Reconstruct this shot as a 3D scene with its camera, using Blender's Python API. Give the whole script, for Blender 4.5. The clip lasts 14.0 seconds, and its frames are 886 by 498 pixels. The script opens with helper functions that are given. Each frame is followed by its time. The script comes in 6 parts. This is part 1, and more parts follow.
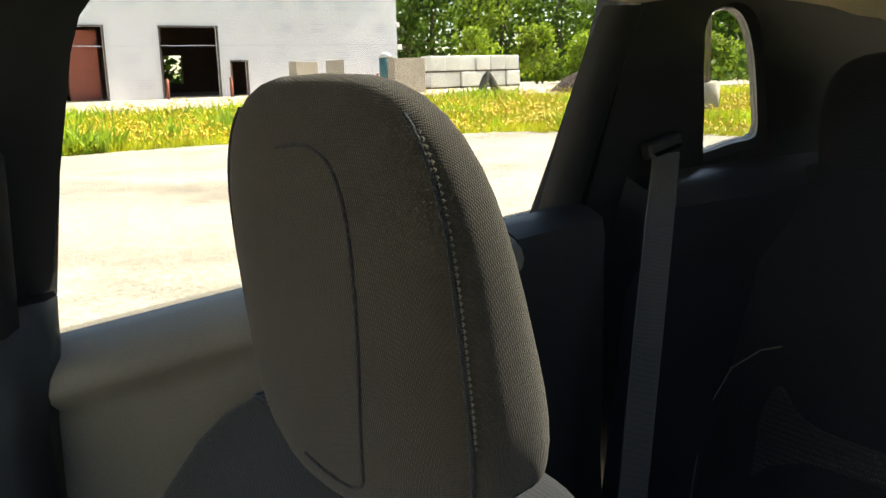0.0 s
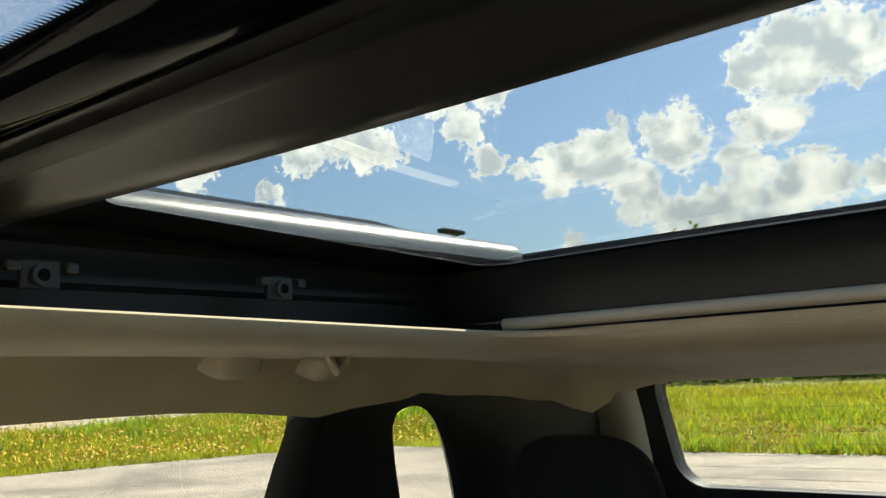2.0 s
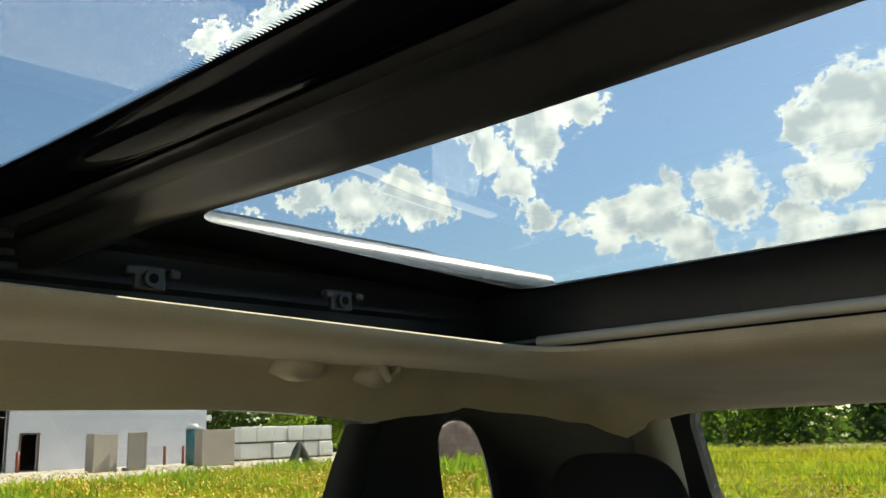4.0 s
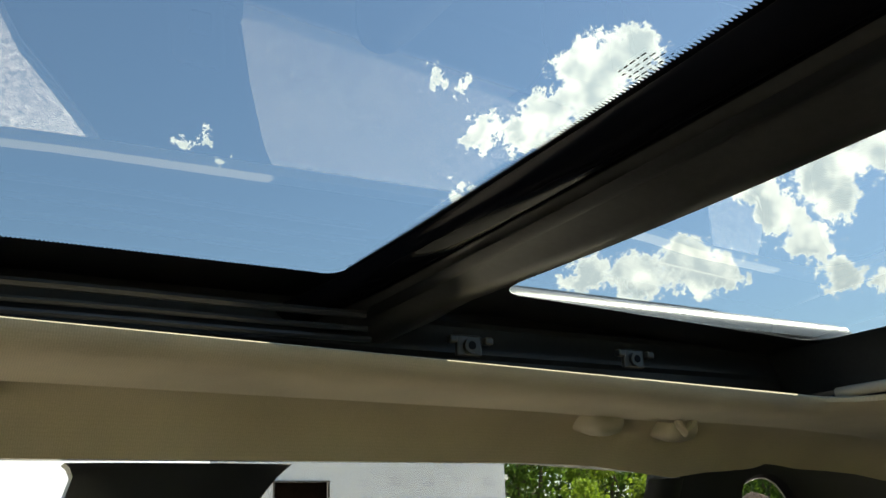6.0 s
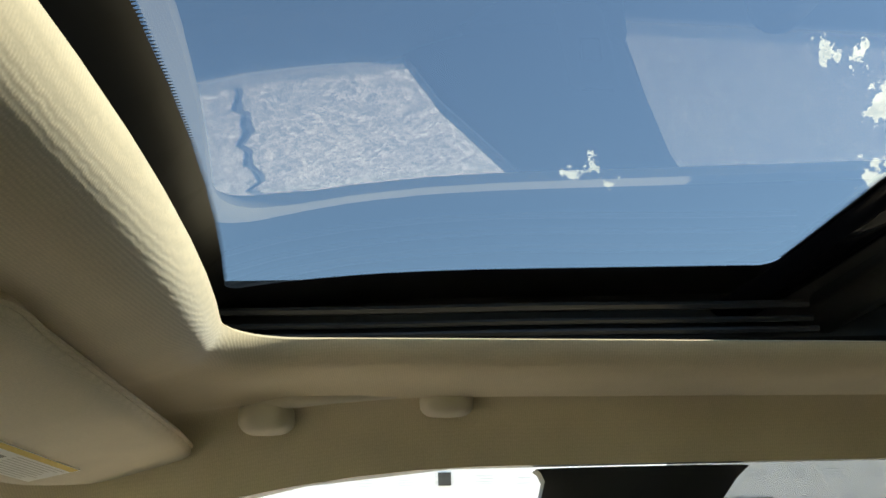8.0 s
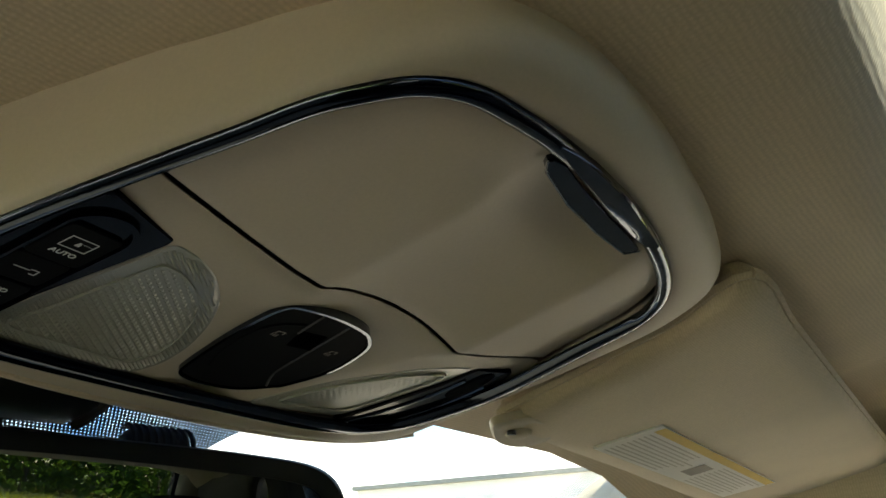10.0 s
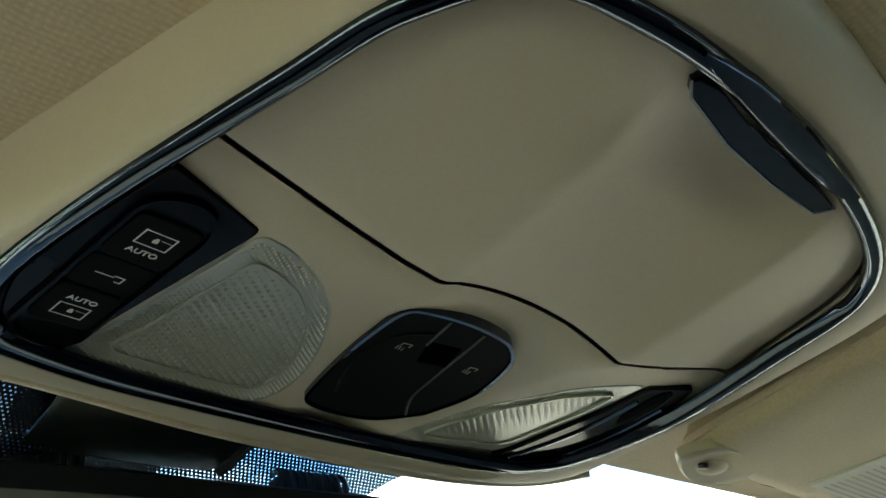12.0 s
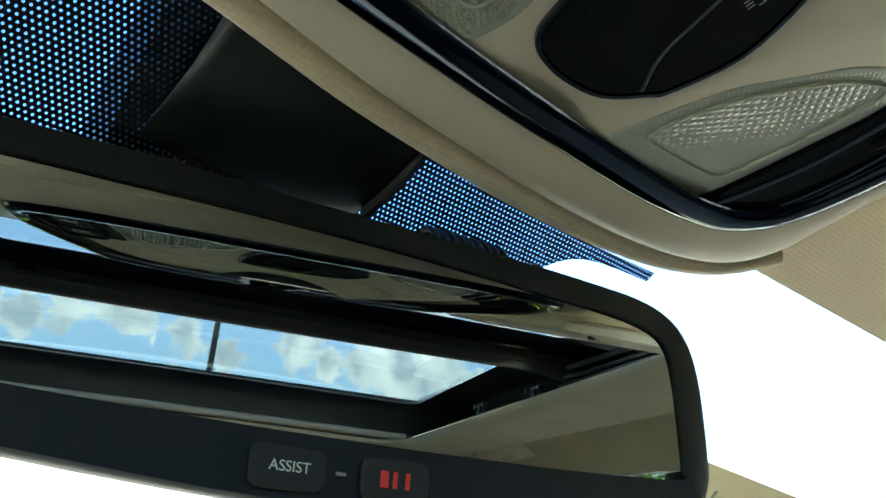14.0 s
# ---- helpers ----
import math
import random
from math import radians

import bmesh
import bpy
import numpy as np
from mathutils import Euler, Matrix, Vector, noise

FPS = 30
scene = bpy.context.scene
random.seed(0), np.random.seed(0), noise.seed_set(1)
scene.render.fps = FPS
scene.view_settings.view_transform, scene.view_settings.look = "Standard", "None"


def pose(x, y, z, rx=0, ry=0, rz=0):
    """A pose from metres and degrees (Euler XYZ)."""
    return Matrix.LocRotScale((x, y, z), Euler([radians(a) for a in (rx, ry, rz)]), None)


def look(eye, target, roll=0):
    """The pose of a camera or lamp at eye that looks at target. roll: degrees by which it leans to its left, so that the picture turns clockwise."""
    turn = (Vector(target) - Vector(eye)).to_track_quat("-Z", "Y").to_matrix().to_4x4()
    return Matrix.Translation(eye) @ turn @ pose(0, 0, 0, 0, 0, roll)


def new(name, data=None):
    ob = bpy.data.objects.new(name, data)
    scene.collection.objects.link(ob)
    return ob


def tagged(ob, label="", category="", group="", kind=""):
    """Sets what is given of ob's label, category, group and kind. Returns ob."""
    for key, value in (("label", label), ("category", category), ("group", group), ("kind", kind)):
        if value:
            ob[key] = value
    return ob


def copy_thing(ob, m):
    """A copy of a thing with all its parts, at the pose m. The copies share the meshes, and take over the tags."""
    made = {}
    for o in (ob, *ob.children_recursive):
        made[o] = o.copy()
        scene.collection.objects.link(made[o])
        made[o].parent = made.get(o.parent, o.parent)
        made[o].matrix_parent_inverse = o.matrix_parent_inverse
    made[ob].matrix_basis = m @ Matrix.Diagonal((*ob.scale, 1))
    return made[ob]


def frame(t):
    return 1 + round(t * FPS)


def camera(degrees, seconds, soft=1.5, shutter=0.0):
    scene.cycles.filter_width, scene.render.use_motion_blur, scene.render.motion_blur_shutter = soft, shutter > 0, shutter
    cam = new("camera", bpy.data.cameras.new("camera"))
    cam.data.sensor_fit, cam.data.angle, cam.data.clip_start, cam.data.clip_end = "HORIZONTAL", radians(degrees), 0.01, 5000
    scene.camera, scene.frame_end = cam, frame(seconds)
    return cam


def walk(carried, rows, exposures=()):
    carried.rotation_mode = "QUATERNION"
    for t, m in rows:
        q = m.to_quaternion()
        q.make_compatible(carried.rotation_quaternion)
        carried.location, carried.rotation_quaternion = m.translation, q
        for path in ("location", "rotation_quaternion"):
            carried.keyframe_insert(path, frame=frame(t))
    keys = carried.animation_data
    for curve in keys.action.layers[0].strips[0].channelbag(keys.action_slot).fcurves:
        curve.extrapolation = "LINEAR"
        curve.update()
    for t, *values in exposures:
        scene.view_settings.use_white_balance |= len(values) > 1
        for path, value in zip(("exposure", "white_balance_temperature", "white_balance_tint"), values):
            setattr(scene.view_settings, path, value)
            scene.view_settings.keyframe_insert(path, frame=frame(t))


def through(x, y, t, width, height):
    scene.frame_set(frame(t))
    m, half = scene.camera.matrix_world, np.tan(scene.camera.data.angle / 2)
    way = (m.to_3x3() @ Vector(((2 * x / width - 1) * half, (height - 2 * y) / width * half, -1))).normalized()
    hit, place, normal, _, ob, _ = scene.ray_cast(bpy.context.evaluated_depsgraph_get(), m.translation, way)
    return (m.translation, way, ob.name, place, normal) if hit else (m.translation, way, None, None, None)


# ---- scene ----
cam = camera(54.5, 14.0)
PATH = [
    (0, (-0.026, 0.176, 1.372), (1.574, -0.951, 0.961), -1.4),
    (0.5, (-0.053, 0.175, 1.397), (1.437, -1.147, 1.213), -1.2),
    (1, (-0.073, 0.152, 1.436), (1.304, -1.298, 1.461), -2.0),
    (1.5, (-0.093, 0.134, 1.466), (1.191, -1.39, 1.636), -2.3),
    (2, (-0.111, 0.142, 1.475), (1.128, -1.402, 1.76), -2.8),
    (4.5, (-0.223, 0.242, 1.405), (1.149, -1.142, 1.851), -2.0),
    (5, (-0.254, 0.254, 1.397), (1.256, -0.972, 1.862), -2.0),
    (5.5, (-0.265, 0.271, 1.387), (1.323, -0.798, 1.966), -1.8),
    (6, (-0.266, 0.296, 1.382), (1.4, -0.626, 1.993), -1.7),
    (6.5, (-0.267, 0.316, 1.373), (1.47, -0.449, 2.003), -1.8),
    (7, (-0.269, 0.33, 1.372), (1.527, -0.265, 2.02), -1.6),
    (7.5, (-0.266, 0.327, 1.371), (1.585, -0.043, 2.031), -1.6),
    (8, (-0.277, 0.325, 1.365), (1.606, 0.278, 2.038), -1.3),
    (8.5, (-0.286, 0.343, 1.363), (1.573, 0.619, 2.047), -1.1),
    (9, (-0.267, 0.375, 1.366), (1.506, 0.991, 2.055), -0.7),
    (9.2, (-0.248, 0.391, 1.367), (1.476, 1.132, 2.059), -0.5),
    (11.3, (-0.2014, 0.4567, 1.3673), (1.0718, 1.7683, 2.1787), 0.19),
    (11.5, (-0.1911, 0.456, 1.3668), (1.0512, 1.7827, 2.2013), 0.22),
    (12.0, (-0.1749, 0.455, 1.3627), (1.0133, 1.8092, 2.2312), 0.38),
    (12.5, (-0.1728, 0.4564, 1.3618), (0.9866, 1.8305, 2.238), 0.47),
    (13.0, (-0.1656, 0.4799, 1.3532), (0.9967, 1.8474, 2.236), 0.43),
    (13.2, (-0.1687, 0.4991, 1.3462), (0.9922, 1.8547, 2.2488), 0.3),
    (13.5, (-0.1744, 0.528, 1.3314), (1.0205, 1.8471, 2.2437), -0.4),
    (13.8, (-0.1663, 0.5524, 1.3141), (1.0622, 1.8858, 2.1582), 1.2),
    (14.0, (-0.1603, 0.575, 1.3014), (1.0549, 1.9232, 2.1415), 1.63),
]
walk(cam, [(t, look(eye, target, roll)) for t, eye, target, roll in PATH],
     exposures=[(0.0, 3.38, 7600, 6), (0.5, 3.35, 8200, 9), (1.0, 2.85, 7700, 8), (1.5, 2.5, 7100, 4), (2.0, 2.58, 7050, 3), (4.5, 2.58, 6950, 0), (6.5, 2.66, 7000, 0), (7.5, 2.48, 6950, 1), (8.3, 2.55, 6950, 2), (9.2, 2.5, 7150, 5), (11.3, 3.02, 6150, -10), (12.3, 3.36, 6100, -10), (13.0, 3.6, 6050, -9), (13.6, 3.76, 6050, -9), (14.0, 4.02, 5950, -7)])

# ---- world and sun ----
TO_SUN = Vector((-0.03, -0.69, 0.725)).normalized()
SKY, CLOUD = 0.072, 0.74
CLOUD_A = [(-39.9, 28.2, 2.9), (-36.9, 26.1, 1.9), (-32.4, 25.0, 1.5), (-42.8, 28.9, 2.3), (-28.4, 28.6, 0.85), (-30.4, 28.2, 0.6), (-39.4, 24.0, 2.3), (-35.4, 24.7, 1.9), (-11.3, 24.8, 0.62), (-13.5, 23.5, 0.4), (-29.9, 21.3, 0.9)]
CLOUD_B = [(-38.8, 15.4, 1.7), (-42.1, 15.4, 2.3), (-45.6, 15.6, 1.9), (-47.9, 15.2, 1.4), (-54.8, 20.1, 2.7), (-57.5, 21.2, 2.5), (-51.2, 17.9, 1.7), (-53.2, 16.1, 1.9), (-54.3, 13.8, 1.4), (-50.2, 19.6, 1.4), (-56.7, 13.1, 0.9)]
CLOUD_C = [(-59.3, 13.0, 2.1), (-61.6, 13.5, 2.5), (-64.0, 11.1, 2.3), (-67.2, 14.4, 2.9), (-69.8, 9.1, 2.9), (-71.5, 12.1, 1.9), (-73.1, 14.7, 1.9), (-75.6, 10.9, 2.0), (-66.7, 9.4, 1.9), (-63.2, 15.5, 0.8), (-60.0, 7.8, 1.0)]
CLOUD_D = [(-74.8, 18.2, 2.9), (-77.5, 18.6, 3.2), (-72.2, 17.7, 1.7), (-40.2, 11.9, 0.9), (-35.2, 13.4, 1.4), (-103.0, 12.0, 2.0), (-112.0, 20.0, 5.0), (-128.0, 15.0, 6.0)]
# heaps of cloud behind the car
CLOUD_F = [(-98.0, 10.6, 1.5), (-95.0, 11.2, 1.7), (-92.0, 11.8, 2.0), (-88.5, 11.4, 1.6), (-85.5, 10.6, 1.2), (-81.0, 11.3, 1.7), (-78.5, 10.4, 1.5), (-74.5, 10.5, 2.2), (-71.5, 9.4, 2.2), (-68.5, 8.4, 1.8)]

# bank of cloud ahead of the car
CLOUD_E = [(92.0, 4.0, 13.0), (70.0, 5.0, 12.0), (48.0, 3.0, 12.0), (30.0, 3.0, 9.0), (116.0, 5.0, 13.0), (140.0, 3.0, 12.0)]


def sky_dir(az, el):
    az, el = radians(az), radians(el)
    return (math.cos(az) * math.cos(el), math.sin(az) * math.cos(el), math.sin(el))


def build_world():
    w = bpy.data.worlds.new("world")
    scene.world = w
    w.use_nodes = True
    nt = w.node_tree
    nt.nodes.clear()
    N, L = nt.nodes.new, nt.links.new
    out, bg = N("ShaderNodeOutputWorld"), N("ShaderNodeBackground")
    sky = N("ShaderNodeTexSky")
    sky.sky_type, sky.sun_disc = "NISHITA", False
    sky.sun_elevation = math.asin(TO_SUN.z)
    sky.sun_rotation = math.atan2(TO_SUN.x, TO_SUN.y)
    sky.air_density, sky.dust_density, sky.ozone_density = 1.0, 0.35, 2.6
    co = N("ShaderNodeTexCoord")
    # warped direction, so that the cloud edges billow
    acc = co.outputs["Generated"]
    for scale, amount in ((9.0, 0.036), (34.0, 0.030), (110.0, 0.020), (320.0, 0.007)):
        no = N("ShaderNodeTexNoise")
        no.inputs["Scale"].default_value, no.inputs["Detail"].default_value = scale, 5.0
        no.inputs["Roughness"].default_value = 0.62
        L(co.outputs["Generated"], no.inputs["Vector"])
        sub, mul, add = N("ShaderNodeVectorMath"), N("ShaderNodeVectorMath"), N("ShaderNodeVectorMath")
        sub.operation, mul.operation, add.operation = "SUBTRACT", "SCALE", "ADD"
        sub.inputs[1].default_value = (0.5, 0.5, 0.5)
        mul.inputs["Scale"].default_value = amount * 2
        L(no.outputs["Color"], sub.inputs[0]); L(sub.outputs[0], mul.inputs[0]); L(acc, add.inputs[0]); L(mul.outputs[0], add.inputs[1])
        acc = add.outputs[0]
    nrm = N("ShaderNodeVectorMath")
    nrm.operation = "NORMALIZE"
    L(acc, nrm.inputs[0])
    field = None
    for az, el, r in CLOUD_A + CLOUD_B + CLOUD_C + CLOUD_D + CLOUD_E + CLOUD_F:
        dot, rng = N("ShaderNodeVectorMath"), N("ShaderNodeMapRange")
        dot.operation = "DOT_PRODUCT"
        dot.inputs[1].default_value = sky_dir(az, el)
        L(nrm.outputs[0], dot.inputs[0])
        rng.inputs["From Min"].default_value, rng.inputs["From Max"].default_value = math.cos(radians(r * 1.08)), 1.0
        L(dot.outputs["Value"], rng.inputs["Value"])
        if field is None:
            field = rng.outputs[0]
        else:
            mx = N("ShaderNodeMath")
            mx.operation = "MAXIMUM"
            L(field, mx.inputs[0]); L(rng.outputs[0], mx.inputs[1])
            field = mx.outputs[0]
    fine = N("ShaderNodeTexNoise")
    fine.inputs["Scale"].default_value, fine.inputs["Detail"].default_value, fine.inputs["Roughness"].default_value = 75.0, 9.0, 0.74
    L(co.outputs["Generated"], fine.inputs["Vector"])
    add = N("ShaderNodeMath")
    add.operation = "MULTIPLY_ADD"
    add.inputs[1].default_value = 1.0
    L(fine.outputs["Fac"], add.inputs[0])
    L(field, add.inputs[2])
    alpha = N("ShaderNodeMapRange")
    alpha.interpolation_type = "SMOOTHSTEP"
    alpha.inputs["From Min"].default_value, alpha.inputs["From Max"].default_value = 0.74, 1.04
    L(add.outputs[0], alpha.inputs["Value"])
    mask = N("ShaderNodeMath")
    mask.operation = "MULTIPLY"
    gate = N("ShaderNodeMapRange")
    gate.inputs["From Min"].default_value, gate.inputs["From Max"].default_value = 0.0, 0.42
    L(field, gate.inputs["Value"]); L(alpha.outputs[0], mask.inputs[0]); L(gate.outputs[0], mask.inputs[1])
    shade = N("ShaderNodeTexNoise")
    shade.inputs["Scale"].default_value, shade.inputs["Detail"].default_value = 26.0, 6.0
    L(co.outputs["Generated"], shade.inputs["Vector"])
    ramp = N("ShaderNodeMapRange")
    ramp.inputs["From Min"].default_value, ramp.inputs["From Max"].default_value = 0.36, 0.56
    L(shade.outputs["Fac"], ramp.inputs["Value"])
    deep = N("ShaderNodeMath")
    deep.operation = "MULTIPLY"
    core = N("ShaderNodeMapRange")
    core.inputs["From Min"].default_value, core.inputs["From Max"].default_value = 0.30, 0.75
    L(field, core.inputs["Value"])
    L(ramp.outputs[0], deep.inputs[0]); L(core.outputs[0], deep.inputs[1])
    tone = N("ShaderNodeMix")
    tone.data_type = "RGBA"
    tone.inputs["A"].default_value = (CLOUD, CLOUD * 0.985, CLOUD * 0.95, 1)
    tone.inputs["B"].default_value = (CLOUD * 0.50, CLOUD * 0.55, CLOUD * 0.60, 1)
    L(deep.outputs[0], tone.inputs["Factor"])
    dim = N("ShaderNodeVectorMath")
    dim.operation = "SCALE"
    dim.inputs["Scale"].default_value = SKY
    L(sky.outputs[0], dim.inputs[0])
    mix = N("ShaderNodeMix")
    mix.data_type = "RGBA"
    L(mask.outputs[0], mix.inputs["Factor"]); L(dim.outputs[0], mix.inputs["A"]); L(tone.outputs["Result"], mix.inputs["B"])
    # thin vapour trail
    p, q = Vector(sky_dir(-43.2, 16.1)), Vector(sky_dir(-48.9, 14.1))
    n = p.cross(q).normalized()
    mid = (p + q).normalized()
    d1, d2, ab = N("ShaderNodeVectorMath"), N("ShaderNodeVectorMath"), N("ShaderNodeMath")
    d1.operation = d2.operation = "DOT_PRODUCT"
    d1.inputs[1].default_value, d2.inputs[1].default_value = n, mid
    ab.operation = "ABSOLUTE"
    L(co.outputs["Generated"], d1.inputs[0]); L(co.outputs["Generated"], d2.inputs[0]); L(d1.outputs["Value"], ab.inputs[0])
    r1, r2, mm = N("ShaderNodeMapRange"), N("ShaderNodeMapRange"), N("ShaderNodeMath")
    r1.inputs["From Min"].default_value, r1.inputs["From Max"].default_value = 0.0014, 0.0004
    r2.inputs["From Min"].default_value, r2.inputs["From Max"].default_value = p.dot(mid), p.dot(mid) + 0.0004
    mm.operation = "MULTIPLY"
    L(ab.outputs[0], r1.inputs["Value"]); L(d2.outputs["Value"], r2.inputs["Value"]); L(r1.outputs[0], mm.inputs[0]); L(r2.outputs[0], mm.inputs[1])
    trail = N("ShaderNodeMix")
    trail.data_type = "RGBA"
    trail.inputs["B"].default_value = (CLOUD * 0.8, CLOUD * 0.8, CLOUD * 0.8, 1)
    L(mm.outputs[0], trail.inputs["Factor"]); L(mix.outputs["Result"], trail.inputs["A"])
    L(trail.outputs["Result"], bg.inputs["Color"]); L(bg.outputs[0], out.inputs["Surface"])


build_world()
sun = new("sun", bpy.data.lights.new("sun", "SUN"))
sun.data.energy, sun.data.angle, sun.data.color = 4.2, radians(0.53), (1.0, 0.95, 0.86)
sun.matrix_world = look(TO_SUN * 60, (0, 0, 0))

# ---- materials ----
MATS = {}


def mat(name, color, rough=0.6, metal=0.0, var=0.12, scale=6.0, fine=90.0, bump=0.1, dist=0.001, spec=0.5, sheen=0.0, coat=0.0, stain=None):
    """Principled surface with variation at two scales and fine relief."""
    if name in MATS:
        return MATS[name]
    m = bpy.data.materials.new(name)
    m.use_nodes = True
    nt = m.node_tree
    N, L = nt.nodes.new, nt.links.new
    p = nt.nodes["Principled BSDF"]
    co = N("ShaderNodeTexCoord")
    a, b = N("ShaderNodeTexNoise"), N("ShaderNodeTexNoise")
    a.inputs["Scale"].default_value, a.inputs["Detail"].default_value = scale, 4.0
    b.inputs["Scale"].default_value, b.inputs["Detail"].default_value = fine, 3.0
    L(co.outputs["Object"], a.inputs["Vector"]); L(co.outputs["Object"], b.inputs["Vector"])
    avg = N("ShaderNodeMath")
    avg.operation = "MULTIPLY_ADD"
    avg.inputs[1].default_value = 0.6
    half = N("ShaderNodeMath")
    half.operation = "MULTIPLY"
    half.inputs[1].default_value = 0.4
    L(b.outputs["Fac"], half.inputs[0]); L(a.outputs["Fac"], avg.inputs[0]); L(half.outputs[0], avg.inputs[2])
    ramp = N("ShaderNodeValToRGB")
    lo = [max(0.0, c * (1 - var * 1.6)) for c in color]
    hi = [min(1.0, c * (1 + var * 1.6)) for c in (stain or color)]
    ramp.color_ramp.elements[0].position, ramp.color_ramp.elements[1].position = 0.3, 0.7
    ramp.color_ramp.elements[0].color, ramp.color_ramp.elements[1].color = (*lo, 1), (*hi, 1)
    L(avg.outputs[0], ramp.inputs["Fac"]); L(ramp.outputs["Color"], p.inputs["Base Color"])
    rr = N("ShaderNodeMapRange")
    rr.inputs["To Min"].default_value, rr.inputs["To Max"].default_value = max(0.0, rough - 0.06), max(0.0, min(1.0, rough + 0.06))
    L(a.outputs["Fac"], rr.inputs["Value"]); L(rr.outputs[0], p.inputs["Roughness"])
    p.inputs["Metallic"].default_value = metal
    p.inputs["Specular IOR Level"].default_value = spec
    p.inputs["Sheen Weight"].default_value = sheen
    p.inputs["Coat Weight"].default_value = coat
    if bump:
        bp = N("ShaderNodeBump")
        bp.inputs["Strength"].default_value, bp.inputs["Distance"].default_value = bump, dist
        L(b.outputs["Fac"], bp.inputs["Height"]); L(bp.outputs["Normal"], p.inputs["Normal"])
    MATS[name] = m
    return m


def weave(name, color, pitch, rough=0.95, strength=0.5, dist=0.0006, var=0.1, sheen=0.3, angle=0.0, gap=0.0, axes="XYZ", turn=(0.3, 0.2), wander=0.6):
    """Woven or knitted cloth: two crossed waves give the thread relief."""
    m = mat(name, color, rough, var=var, scale=9.0, fine=700.0, bump=0, sheen=sheen, spec=0.2)
    nt = m.node_tree
    N, L = nt.nodes.new, nt.links.new
    p = nt.nodes["Principled BSDF"]
    co, mp = N("ShaderNodeTexCoord"), N("ShaderNodeMapping")
    mp.inputs["Rotation"].default_value = (*turn, angle)
    L(co.outputs["Object"], mp.inputs["Vector"])
    hs = []
    for d in axes:
        wv = N("ShaderNodeTexWave")
        wv.bands_direction = d
        wv.inputs["Scale"].default_value = 0.3142 / pitch
        wv.inputs["Distortion"].default_value, wv.inputs["Detail"].default_value = wander, 1.0
        L(mp.outputs[0], wv.inputs["Vector"])
        hs.append(wv.outputs["Fac"])
    x, y = N("ShaderNodeMath"), N("ShaderNodeMath")
    x.operation = y.operation = "MULTIPLY"
    L(hs[0], x.inputs[0]); L(hs[1], x.inputs[1])
    ad = N("ShaderNodeMath")
    ad.operation = "MULTIPLY_ADD"
    ad.inputs[1].default_value = 0.5
    L(hs[2], ad.inputs[0]); L(x.outputs[0], ad.inputs[2])
    bp = N("ShaderNodeBump")
    bp.inputs["Strength"].default_value, bp.inputs["Distance"].default_value = strength, dist
    L(ad.outputs[0], bp.inputs["Height"]); L(bp.outputs["Normal"], p.inputs["Normal"])
    if gap:
        src = p.inputs["Base Color"].links[0].from_socket
        rg, sc = N("ShaderNodeMapRange"), N("ShaderNodeVectorMath")
        rg.inputs["From Min"].default_value, rg.inputs["From Max"].default_value = 0.1, 0.9
        rg.inputs["To Min"].default_value, rg.inputs["To Max"].default_value = 1 - gap, 1 + gap * 0.7
        sc.operation = "SCALE"
        L(ad.outputs[0], rg.inputs["Value"]); L(src, sc.inputs[0]); L(rg.outputs[0], sc.inputs["Scale"]); L(sc.outputs[0], p.inputs["Base Color"])
    return m


def glass(name, tint, ior=1.5):
    m = bpy.data.materials.new(name)
    m.use_nodes = True
    nt = m.node_tree
    nt.nodes.clear()
    N, L = nt.nodes.new, nt.links.new
    out, mx, tr, gl, fr = N("ShaderNodeOutputMaterial"), N("ShaderNodeMixShader"), N("ShaderNodeBsdfTransparent"), N("ShaderNodeBsdfGlossy"), N("ShaderNodeFresnel")
    tr.inputs["Color"].default_value = (*tint, 1)
    gl.inputs["Roughness"].default_value = 0.0
    fr.inputs["IOR"].default_value = ior
    L(fr.outputs[0], mx.inputs[0]); L(tr.outputs[0], mx.inputs[1]); L(gl.outputs[0], mx.inputs[2]); L(mx.outputs[0], out.inputs["Surface"])
    return m


CLEAR = bpy.data.materials.new("clear")
CLEAR.use_nodes = True
CLEAR.node_tree.nodes.clear()
_o, _t = CLEAR.node_tree.nodes.new("ShaderNodeOutputMaterial"), CLEAR.node_tree.nodes.new("ShaderNodeBsdfTransparent")
CLEAR.node_tree.links.new(_t.outputs[0], _o.inputs["Surface"])


def pane_sides(ob, centre=(0, 0, 1.2)):
    """Reflections come from the pane's inner face; its other faces let light through."""
    ob.data.materials.append(CLEAR)
    for p in ob.data.polygons:
        p.material_index = 0 if p.normal.dot(Vector(centre) - p.center) > 0.25 * (Vector(centre) - p.center).length else 1
    return ob


